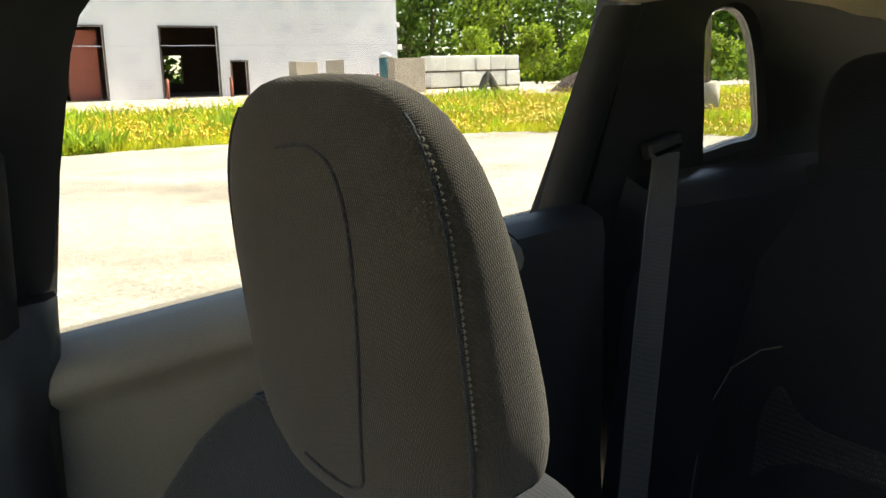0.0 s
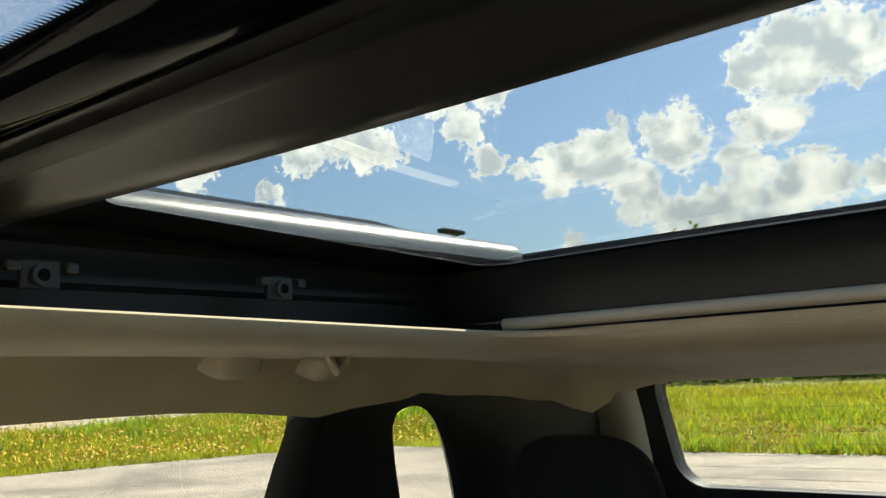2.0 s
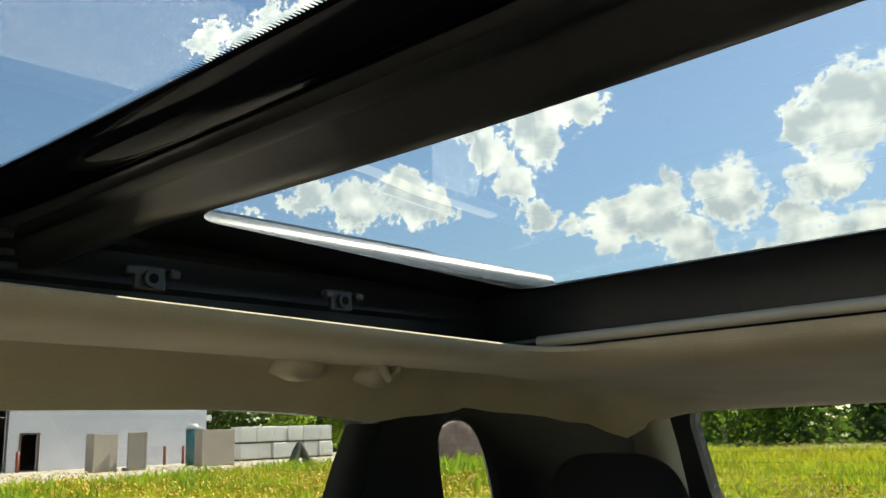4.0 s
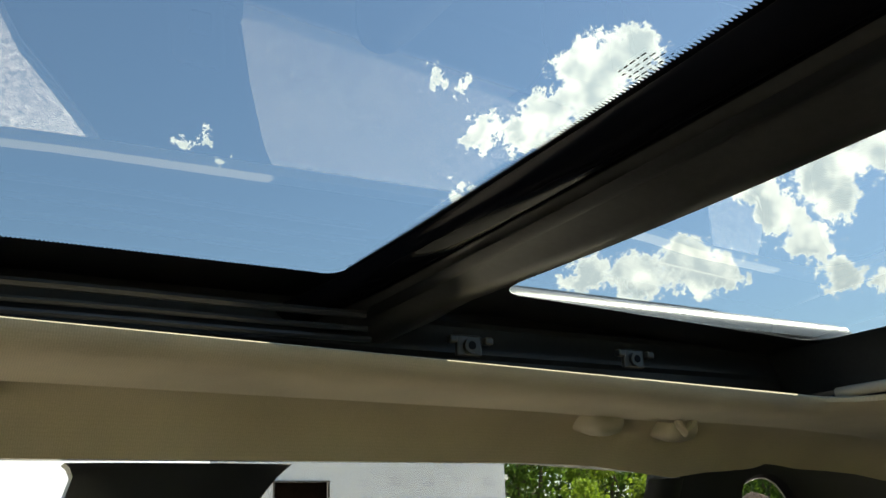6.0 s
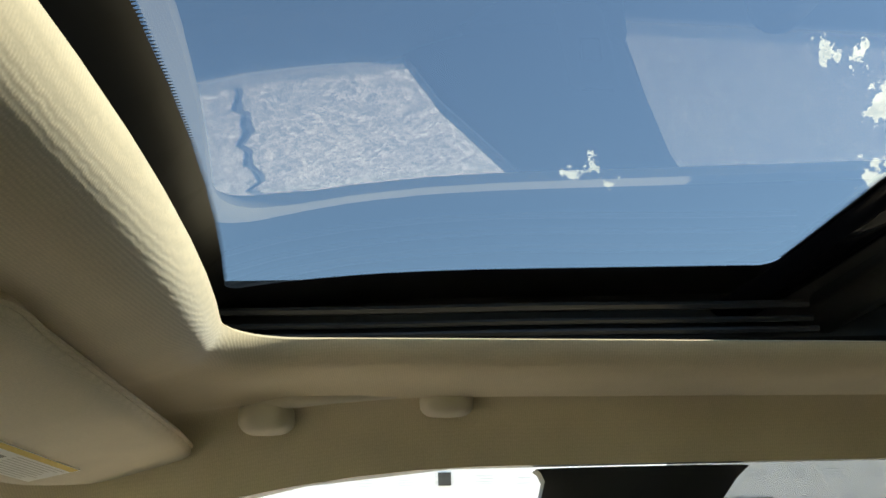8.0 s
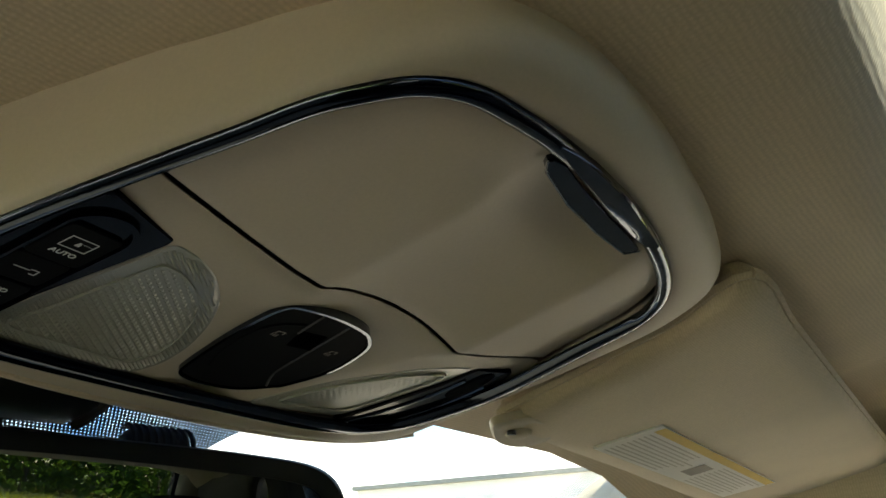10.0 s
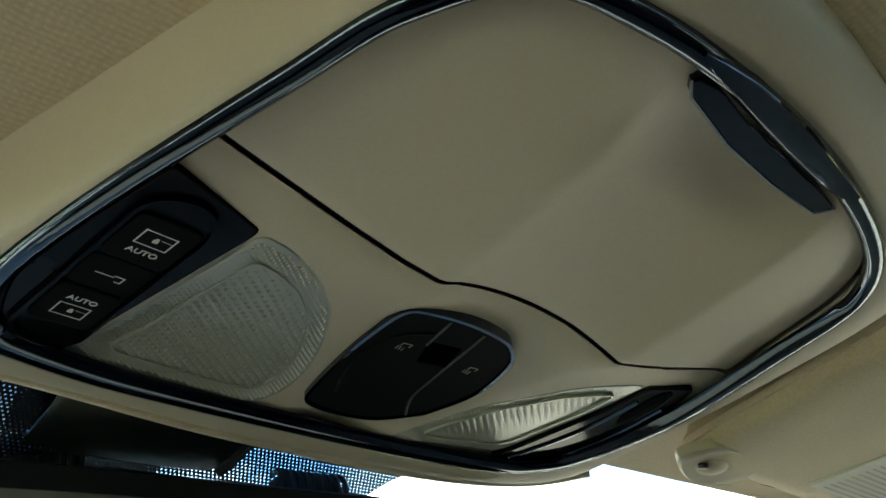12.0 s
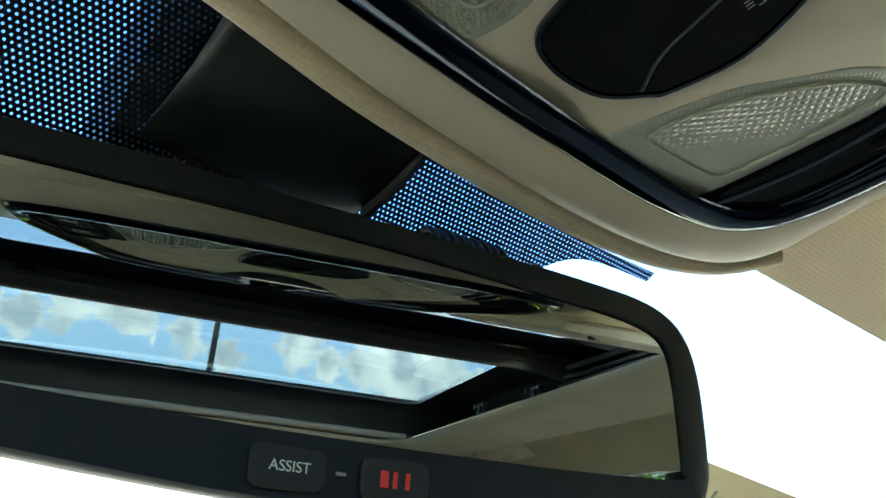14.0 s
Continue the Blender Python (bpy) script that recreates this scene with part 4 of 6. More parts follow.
def ring_pts(n=132):
    outer = [(p.x, p.y) for p in spline([Vector((u, v, 0)) for u, v in RIM], n)]
    return grown(outer, -0.0018)


def grown(pts, d, cx=-0.007, cy=0.622):
    out = []
    n = len(pts)
    for k in range(n):
        a, b = pts[k - 1], pts[(k + 1) % n]
        t = Vector((b[0] - a[0], b[1] - a[1], 0)).normalized()
        nx, ny = t.y, -t.x
        if nx * (pts[k][0] - cx) + ny * (pts[k][1] - cy) < 0:
            nx, ny = -nx, -ny
        out.append((pts[k][0] + nx * d, pts[k][1] + ny * d))
    return out


def seam_v(u):
    for (a, b), (c, d) in zip(SEAM, SEAM[1:]):
        if a <= u <= c:
            return b + (d - b) * (u - a) / (c - a)
    return SEAM[0][1] if u < SEAM[0][0] else SEAM[-1][1]


def console_depth(u, v):
    """Relief of the console's face: a flat side, a hollow between keel and crest, and a fall to the far rim."""
    c1, c2 = along(KEEL, v), along(CREST, v)
    span = max(0.02, c2 - c1)
    def hump(x):
        if x < c1:
            return 0.0045 * max(0.0, min(1.0, (x + 0.125) / (c1 + 0.125)))
        if x < c2:
            q = (x - c1) / span
            return 0.0045 - 0.0230 * q + 0.0245 * q * q
        return max(-0.001, 0.0060 - 0.135 * (x - c2))
    soft = sum(hump(u + 0.0007 * k) for k in (-2, -1, 0, 1, 2)) / 5
    return 0.0056 + soft * (1 - 0.55 * max(0.0, min(1.0, (v - 0.618) / 0.016)))


def rounded(poly, n=6, r=0.25):
    """Polygon with its corners rounded."""
    out = []
    m = len(poly)
    for k in range(m):
        a, b, c = Vector((*poly[k - 1], 0)), Vector((*poly[k], 0)), Vector((*poly[(k + 1) % m], 0))
        p, q = b.lerp(a, r), b.lerp(c, r)
        for i in range(n + 1):
            t = i / n
            w = p * (1 - t) ** 2 + b * 2 * t * (1 - t) + q * t * t
            out.append((w.x, w.y))
    return out


def console():
    c = thing("overhead_console", (-0.007, 0.62, 1.47), "beige overhead console with chrome rim, map lights and glasses box", "overhead console")
    ring = ring_pts()
    bezel = [(p.x, p.y) for p in spline([Vector((u, v, 0)) for u, v in BEZEL], 300)]
    # bezel points matched to the rim's by direction
    def facing(pts, a):
        return min(pts, key=lambda p: abs((math.atan2(p[1] - 0.622, p[0] + 0.007) - a + math.pi) % (2 * math.pi) - math.pi))
    far = [facing(bezel, math.atan2(v - 0.622, u + 0.007)) for u, v in ring]
    edge = grown(ring, 0.0012)
    def between(f):
        return [(a + (c0 - a) * f, b + (e0 - b) * f) for (a, b), (c0, e0) in zip(edge, far)]
    rings = [[con(u, v, w) for u, v in between(f)] for f, w in ((1.0, -0.024), (1.0, -0.0035), (0.985, -0.0010), (0.93, 0.0022), (0.82, 0.0050), (0.66, 0.0070), (0.42, 0.0084), (0.16, 0.0088), (0.03, 0.0082), (0.0, 0.002))]
    loft("bezel", rings, BEIGE, c, True)
    rings = []
    for a in range(10):
        t = 2 * math.pi * a / 10
        ro, ri = grown(ring, 0.0018), grown(ring, -0.0042)
        rows = []
        for (a0, b0), (a1, b1) in zip(ro, ri):
            # the rim broadens along the front and down one side
            e = 1.0 + 0.9 * max(0.0, min(1.0, max((b0 - 0.66) / 0.03, (a0 - 0.085) / 0.02)))
            f = (0.5 - 0.5 * math.cos(t)) * e
            rows.append(con(a0 + (a1 - a0) * f, b0 + (b1 - b0) * f, 0.0085 + 0.0026 * math.sin(t)))
        rings.append(rows)
    loft("chrome_rim", rings, DARKCHROME, c, True, loop=True, label="dark chrome rim")
    inner = grown(ring, -0.0030)
    # glasses box lid and front fascia as sheets over the relief
    def sheet(name, keep_rear, lift, material, label=""):
        nu, nv = 92, 26
        us = [-0.1325 + 0.244 * i / nu for i in range(nu + 1)]
        def span(u):
            ys = []
            n = len(inner)
            for k in range(n):
                a, b = inner[k], inner[(k + 1) % n]
                if (a[0] - u) * (b[0] - u) <= 0 and a[0] != b[0]:
                    ys.append(a[1] + (b[1] - a[1]) * (u - a[0]) / (b[0] - a[0]))
            return (min(ys), max(ys)) if len(ys) > 1 else None
        cols = []
        for u in us:
            s = span(u)
            if s is None:
                continue
            sv = seam_v(u)
            lo, hi = (s[0], min(sv - 0.0009, s[1])) if keep_rear else (max(sv + 0.0009, s[0]), s[1])
            if hi - lo < 0.002:
                continue
            col = []
            for j in range(nv + 1):
                f = j / nv
                v = lo + (hi - lo) * f
                w = console_depth(u, v) + lift
                near = sv - v if keep_rear else v - sv
                w -= 0.0016 * math.exp(-max(0, near) / 0.0012)
                if keep_rear:
                    dx, dy = (u + 0.008) / 0.042, (v - 0.530) / 0.020
                    w -= 0.0050 * math.exp(-(dx * dx) ** 2 - (dy * dy) ** 2)
                rimd = (v - s[0]) if keep_rear else (s[1] - v)
                w -= 0.0018 * math.exp(-max(0, rimd) / 0.006)
                col.append(con(u, v, w))
            cols.append(col)
        loft(name, cols, material, c, False, label=label)
    sheet("glasses_box_lid", True, 0.0, BEIGE)
    sheet("fascia", False, 0.0, BEIGE)
    pts = [con(p.x, p.y, console_depth(p.x, p.y) - 0.0030) for p in spline([Vector((u, v, 0)) for u, v in SEAM], 36, False)]
    tube("seam_gap", pts, 0.0016, SWITCHM, c, 6)
    # latch: thick rim piece and the blade under it
    rim = [(-0.0504, 0.5212, 0.5222), (-0.044, 0.5203, 0.5238), (-0.0327, 0.5198, 0.5252), (-0.0095, 0.521, 0.5282), (0.0108, 0.5241, 0.5301), (0.0205, 0.5258, 0.5303), (0.0245, 0.5268, 0.5278)]
    rr = [[con(u, v0 + (v1 - v0) * f, w) for f, w in ((0.0, 0.006), (0.0, 0.0108), (0.1, 0.0114), (0.9, 0.0114), (1.0, 0.0108), (1.0, 0.006))] for u, v0, v1 in rim]
    loft("latch_rim", rr, DARKCHROME, c, True, True, "broad chrome latch piece")
    blade = [(-0.0391, 0.5318), (-0.0428, 0.5290), (-0.0417, 0.5275), (-0.0359, 0.5268), (-0.0189, 0.5296), (0.0085, 0.5322), (0.029, 0.5345), (0.0263, 0.5391), (0.0041, 0.5386), (-0.0185, 0.5363)]
    plate("latch_blade", rounded(blade, 3, 0.12), con, 0.0035, 0.0078, DARKCHROME, c, "dark chrome latch blade", 0.0006)
    tube("latch_edge", [con(u, v, 0.0078) for u, v in blade[6:] + blade[:2]], 0.0004, CHROME, c, 5, "bright blade edge")
    tube("latch_gap", [con(u, v1 + 0.0008, 0.0068) for u, v0, v1 in rim[1:-1]], 0.0010, GLOSS, c, 6)
    def face(u, v, w):
        return con(u, v, console_depth(u, v) + w)
    # black touch panel with keys
    panel = [(-0.1157, 0.6069), (-0.088, 0.6179), (-0.1056, 0.696), (-0.114, 0.6995), (-0.1245, 0.6950), (-0.1300, 0.686), (-0.1305, 0.672), (-0.127, 0.650)]
    pl = plate("key_panel", rounded(panel, 4, 0.06), con, 0.0020, 0.0078, GLOSS, c, "gloss black key panel", 0.0006)
    oval = []
    a, b = Vector((-0.1067, 0.6255)), Vector((-0.1128, 0.6800))
    ax = (b - a).normalized()
    nx = Vector((-ax.y, ax.x))
    for k in range(28):
        t = 2 * math.pi * k / 28
        ctr = a if math.cos(t) < 0 else b
        oval.append(ctr + ax * (0.0105 * math.cos(t)) + nx * (0.0103 * math.sin(t)))
    ringo = [(p.x, p.y) for p in oval]
    mid = (a + b) / 2
    ringi = [((p.x - mid.x) * 0.9 + mid.x, (p.y - mid.y) * 0.955 + mid.y) for p in oval]
    ring_plate("key_surround", ringo, ringi, con, 0.0070, 0.0092, GLOSS, pl)
    for f, L0 in ((0.15, 0.0190), (0.47, 0.0145), (0.785, 0.0190)):
        q = a.lerp(b, f)
        poly = [q + ax * (sx * L0 / 2) + nx * (sy * 0.0083) for sx, sy in ((-1, -1), (1, -1), (1, 1), (-1, 1))]
        k = plate("key", rounded([(p.x, p.y) for p in poly], 3, 0.14), con, 0.0070, 0.0088 if f != 0.47 else 0.0084, SWITCHM, pl, "", 0.0004)
        # frame of the printed roof symbol
        m = Matrix(((-nx.x, -ax.x, 0, 0), (-nx.y, -ax.y, 0, 0), (0, 0, -1, 0), (0, 0, 0, 1)))
        base = con(q.x, q.y, 0.0089 if f != 0.47 else 0.0085)
        tilt = Matrix.Rotation(math.atan(0.185) * -1, 4, "X")
        M = Matrix.Translation(base) @ tilt @ m
        def bar(x0, y0, x1, y1):
            V = [M @ Vector((x, y, 0)) for x, y in ((x0, y0), (x1, y0), (x1, y1), (x0, y1))]
            pydata("printed_bar", V, [(0, 1, 2, 3)], WHITE_PRINT, k)
        if f != 0.47:
            flip = 1 if f < 0.5 else -1
            oy = 0.0018 * flip
            for x0, y0, x1, y1 in ((-0.0042, oy - 0.0031, 0.0042, oy - 0.0027), (-0.0042, oy + 0.0027, 0.0042, oy + 0.0031), (-0.0042, oy - 0.0027, -0.0038, oy + 0.0027), (0.0038, oy - 0.0027, 0.0042, oy + 0.0027), (-0.0007, oy - 0.0010, 0.0007, oy + 0.0004), (-0.0004, oy + 0.0004, 0.0004, oy + 0.0011), (0.0010, oy + 0.0006, 0.0038, oy + 0.0008)):
                bar(x0, y0, x1, y1)
            text_mesh("printed_word", "AUTO", 0.0028, M @ Matrix.Translation((0, -0.0042 * flip, 0)), WHITE_PRINT, k)
        else:
            for x0, y0, x1, y1 in ((-0.0042, -0.0002, 0.0008, 0.0002), (0.0006, 0.0005, 0.0034, 0.0009), (0.0030, -0.0016, 0.0034, 0.0006), (0.0016, -0.0020, 0.0034, -0.0016)):
                bar(x0, y0, x1, y1)
    right = [(0.0775, 0.6303), (0.0957, 0.6232), (0.1030, 0.6388), (0.1080, 0.664), (0.1050, 0.6905), (0.0930, 0.7050), (0.0720, 0.7060), (0.0745, 0.690), (0.0790, 0.652)]
    pr = plate("side_panel", rounded(right, 4, 0.10), con, 0.0015, 0.0070, GLOSS, c, "gloss black side panel", 0.0006)
    tube("side_slot", [con(0.0894 + 0.00045 * k, 0.6294 + 0.0034 * k, 0.0068) for k in range(9)], [0.0012, 0.0022, 0.0026, 0.0026, 0.0026, 0.0026, 0.0026, 0.0022, 0.0012], SWITCHM, pr, 8, "recessed black slot")
    for u0, v0, u1, v1 in ((0.0835, 0.640, 0.0775, 0.702), (0.0985, 0.640, 0.0960, 0.697), (0.1020, 0.645, 0.1000, 0.693)):
        tube("side_rib", [con(u0 + (u1 - u0) * k / 8 + 0.004 * math.sin(math.pi * k / 8), v0 + (v1 - v0) * k / 8, 0.0072) for k in range(9)], 0.0008, DARKCHROME, pr, 6)
    # ribbed lenses: rim, faces, and rows of small prisms
    for nm, poly in (("map_light", [(-0.0875, 0.6185), (-0.0775, 0.6205), (-0.066, 0.627), (-0.0585, 0.634), (-0.052, 0.641), (-0.0445, 0.655), (-0.0388, 0.671), (-0.0368, 0.687), (-0.040, 0.699), (-0.0445, 0.7015), (-0.0741, 0.699), (-0.1005, 0.6965), (-0.1040, 0.692), (-0.0975, 0.6726), (-0.0937, 0.6501), (-0.0897, 0.6302)]), ("map_light", [(0.017, 0.7045), (0.0205, 0.690), (0.030, 0.667), (0.0414, 0.6545), (0.052, 0.642), (0.0665, 0.633), (0.0775, 0.630), (0.079, 0.652), (0.0745, 0.690), (0.071, 0.7035), (0.045, 0.7045)])):
        pts = rounded(poly, 6, 0.34)
        cx, cy = sum(p[0] for p in pts) / len(pts), sum(p[1] for p in pts) / len(pts)
        def dep(u, v, w):
            return con(u, v, console_depth(u, v) + w - 0.0095)
        lens = plate(nm, pts, dep, 0.004, 0.0098, LENSM, c, "clear ribbed map light lens", 0.0006)
        small = [(cx + (u - cx) * 0.76, cy + (v - cy) * 0.76) for u, v in pts]
        wide = [(cx + (u - cx) * 0.94, cy + (v - cy) * 0.94) for u, v in pts]
        small2 = [(cx + (u - cx) * 0.74, cy + (v - cy) * 0.74) for u, v in pts]
        ring_plate("lens_ridge", small, small2, dep, 0.0097, 0.0109, LENSM, lens)
        V, F = [], []
        def inside(u, v, P):
            r = False
            for (x0, y0), (x1, y1) in zip(P, P[1:] + P[:1]):
                if (y0 > v) != (y1 > v) and u < (x1 - x0) * (v - y0) / (y1 - y0) + x0:
                    r = not r
            return r
        # coarse pyramids in the middle, fine ones on the border
        for p, high, lim in ((0.0026, 0.0010 if cx < 0 else 0.0002, 0), (0.0015, 0.0007 if cx < 0 else 0.00015, 1)):
            for i in range(-60, 61):
                for j in range(-60, 61):
                    u, v = cx + (i - j) * p * 0.72, cy + (i + j) * p * 0.62
                    if inside(u, v, wide) and inside(u, v, small) != bool(lim):
                        b0 = len(V)
                        V += [dep(u - p * .66, v, 0.0098), dep(u, v - p * .56, 0.0098), dep(u + p * .66, v, 0.0098), dep(u, v + p * .56, 0.0098), dep(u, v, 0.0098 + high)]
                        F += [(b0, b0 + 1, b0 + 4), (b0 + 1, b0 + 2, b0 + 4), (b0 + 2, b0 + 3, b0 + 4), (b0 + 3, b0, b0 + 4)]
        tagged(pydata("prism_field", V, F, LENSM, lens), kind="stuff")
    # rocker switch in the middle
    sw = [(-0.0355, 0.630), (-0.0295, 0.6268), (-0.0143, 0.6262), (0.0004, 0.6285), (0.008, 0.632), (0.015, 0.640), (0.0198, 0.660), (0.015, 0.679), (0.0119, 0.6828), (0.0015, 0.6908), (-0.0123, 0.6925), (-0.0234, 0.6905), (-0.0286, 0.687), (-0.031, 0.680), (-0.0345, 0.6603), (-0.036, 0.645)]
    pts = [(p.x, p.y) for p in spline([Vector((u, v, 0)) for u, v in sw], 64)]
    def dsw(u, v, w):
        return con(u, v, 0.0080 + w - 0.01 * (u + 0.01))
    ring_plate("switch_rim", grown(pts, 0.0014, -0.011, 0.659), grown(pts, 0.0002, -0.011, 0.659), dsw, -0.003, 0.0010, DARKCHROME, c, "thin dark chrome switch rim")
    s = plate("switch", pts, dsw, -0.004, 0.0006, SWITCHM, c, "black map light switch", 0.0008)
    # notch drawn as a thin near-black plate in place of its shade
    plate("switch_notch_shade", [(-0.0186, 0.6391), (-0.0067, 0.6381), (-0.0029, 0.6495), (-0.0138, 0.6504)], dsw, 0.0, 0.0009, NOTCHSHADE, s)
    for path in ([(-0.0205, 0.627), (-0.0179, 0.641)], [(-0.0058, 0.6285), (-0.0034, 0.6425)], [(-0.0036, 0.642), (-0.0007, 0.6584), (0.0023, 0.6728), (0.0092, 0.684)]):
        tube("switch_groove", [dsw(p.x, p.y, 0.0007) for p in spline([Vector((u, v, 0)) for u, v in path], 12, False)], 0.0005, RUBBER, s, 4)
    tube("switch_ridge", [dsw(p.x, p.y, 0.0004) for p in spline([Vector((u, v, 0)) for u, v in ((-0.0205, 0.6345), (-0.0285, 0.639), (-0.0318, 0.648), (-0.0300, 0.663), (-0.024, 0.678))], 24, False)], 0.0009, SWITCHM, s, 6)
    for u, v in ((-0.0244, 0.6446), (0.0053, 0.6476)):
        # small printed lamp: dome and three rays
        for du, dv, su, sv in ((0.0008, -0.0018, 0.0036, 0.0004), (-0.0008, -0.0010, 0.0004, 0.0018), (0.0024, -0.0010, 0.0004, 0.0018), (-0.0012, 0.0010, 0.0004, 0.0020), (0.0, 0.0012, 0.0004, 0.0020), (0.0012, 0.0014, 0.0004, 0.0020)):
            V = [dsw(u + du + a * su / 2, v + dv + b * sv / 2, 0.0009) for a, b in ((-1, -1), (1, -1), (1, 1), (-1, 1))]
            pydata("printed_bar", V, [(0, 1, 2, 3)], GREYINK, s)


def edge_roll():
    front = [(-0.142, 0.700), (-0.139, 0.7155), (-0.128, 0.7235), (-0.115, 0.7255), (-0.0907, 0.729), (-0.0466, 0.737), (0.0, 0.742), (0.028, 0.744), (0.070, 0.744), (0.104, 0.740), (0.1285, 0.730), (0.143, 0.712)]
    ob = tube("trim_headliner_edge", [con(p.x, p.y, -0.0035) for p in spline([Vector((u, v, 0)) for u, v in front], 66, False)], 0.0062, HEADLINER, None, 10)
    tagged(ob, "beige cloth edge of the headliner round the console's front", "headliner edge", kind="structure")


edge_roll()
SWITCHM = mat("matt_black_switch", (0.007, 0.0078, 0.0095), 0.6, var=0.1, fine=900, bump=0.2, dist=0.0003, spec=0.02)
# colour holds the shade of the switch's notch
NOTCHSHADE = mat("recess_shade", (0.0015, 0.0015, 0.002), 0.6, var=0.1, bump=0, spec=0.0)
LENSM = mat("clear_prism_lens", (0.36, 0.36, 0.31), 0.16, spec=0.6, var=0.04, fine=80, bump=0)
console()


# ---- sun visors ----
def vis(u, v, w):
    return Vector((u, v - 0.24 * w, 1.455 - 0.25 * (v - 0.6) - 0.97 * w))


def visor(sign, shift=0.0, size=1.0):
    out = [(0.105, 0.5195), (0.18, 0.5238), (0.30, 0.5318), (0.43, 0.5403), (0.525, 0.5466), (0.552, 0.5490), (0.572, 0.5515), (0.600, 0.5565), (0.632, 0.567), (0.652, 0.582), (0.655, 0.606), (0.630, 0.638), (0.575, 0.668), (0.50, 0.6865), (0.40, 0.680), (0.306, 0.671), (0.185, 0.6615), (0.142, 0.6570), (0.133, 0.640), (0.127, 0.600), (0.120, 0.560)]
    pts = [(sign * (0.106 + (p.x - 0.106) * size + shift), p.y) for p in spline([Vector((u, v, 0)) for u, v in out], 105)]
    t = thing("sun_visor", vis(sign * 0.34, 0.6, -0.01), "beige vinyl sun visor folded up against the headliner", "sun visor", "sun visors")
    cx, cy = sign * (0.106 + 0.234 * size + shift), 0.605
    def shrink(f, g):
        return [(cx + (u - cx) * f, cy + (v - cy) * g) for u, v in pts]
    rings = [[vis(u, v, w) for u, v in q] for q, w in ((shrink(.96, .9), -0.014), (shrink(.99, .97), -0.013), (shrink(1, 1), -0.008), (shrink(1, 1), -0.003), (shrink(.993, .98), 0.001), (shrink(.975, .94), 0.003), (shrink(.9, .8), 0.0042), (shrink(.5, .4), 0.0048), (shrink(.05, .05), 0.005))]
    loft("pad", rings, VINYL, t, True, True)
    edge = shrink(1.001, 1.002)
    tube("edge_piping", [vis(u, v, -0.0052) for u, v in edge] + [vis(*edge[0], -0.0052)], 0.0026, VINYL, t, 6, "stitched edge piping")
    tube("hinge_rod", [vis(sign * 0.585, 0.578, -0.008), vis(sign * 0.610, 0.582, -0.012), vis(sign * 0.625, 0.586, -0.022)], 0.006, BEIGE, t, 8, "beige hinge rod")
    if sign < 0:
        return
    # pivot end and the retaining clip
    clip = thing("visor_clip", vis(sign * 0.165, 0.643, -0.01), "beige plastic visor retaining clip", "clip", "visor clips")
    dish = [(p.x, p.y) for p in spline([Vector((sign * u, v, 0)) for u, v in ((0.128, 0.655), (0.131, 0.646), (0.139, 0.640), (0.156, 0.6405), (0.173, 0.646), (0.181, 0.6565), (0.174, 0.667), (0.157, 0.669), (0.141, 0.664))], 45)]
    in2 = [(sign * 0.155 + (u - sign * 0.155) * 0.72, 0.655 + (v - 0.655) * 0.72) for u, v in dish]
    rim = [(sign * 0.155 + (u - sign * 0.155) * 0.93, 0.655 + (v - 0.655) * 0.92) for u, v in dish]
    rr = [[vis(u, v, w) for u, v in q] for q, w in ((dish, -0.001), (dish, 0.0030), (rim, 0.0040), (in2, 0.0034), ([(sign * 0.155 + (u - sign * 0.155) * 0.1, 0.655 + (v - 0.655) * 0.1) for u, v in dish], 0.0032))]
    loft("dish", rr, BEIGE, clip, True, True)
    dome = [[vis(sign * 0.151 + 0.0085 * f * math.cos(q), 0.655 + 0.0062 * f * math.sin(q), w) for q in [k * math.pi / 9 for k in range(18)]] for f, w in ((1.0, 0.0030), (0.92, 0.0045), (0.65, 0.0056), (0.2, 0.0060))]
    loft("hook", dome, BEIGE, clip, True, True)
    cyl("slot", 0.0022, 0.0022, 0.002, Matrix.Translation(vis(sign * 0.1435, 0.6548, 0.0045)), RUBBER, clip, 12)
    if sign > 0:
        q = [(0.2255, 0.610), (0.500, 0.628), (0.489, 0.667), (0.219, 0.648)]
        s = tagged(plate("warning_label", q, vis, 0.0044, 0.0058, PAPER), "white printed warning label with a yellow band on the visor", "label")
        A, B, C, D = [Vector((*p, 0)) for p in q]
        def strip(f0, f1, g0, g1, m, nm):
            def P(f, g):
                p = A.lerp(B, f).lerp(D.lerp(C, f), g)
                return vis(p.x, p.y, 0.0061)
            pydata(nm, [P(f0, g0), P(f1, g0), P(f1, g1), P(f0, g1)], [(0, 1, 2, 3)], m, s)
        strip(0.02, 0.99, 0.0, 0.17, YELLOW, "yellow_band")
        rnd = random.Random(8)
        for i in range(9):
            g = 0.24 + i * 0.083
            strip(0.03, 0.42 + rnd.uniform(-.06, .02), g, g + 0.028, PALEINK, "printed_line")
            strip(0.58, 0.95 + rnd.uniform(-.06, .02), g, g + 0.028, PALEINK, "printed_line")
        strip(0.46, 0.55, 0.35, 0.75, GREYINK, "printed_symbol")


visor(1)
visor(-1, 0.155, 0.66)


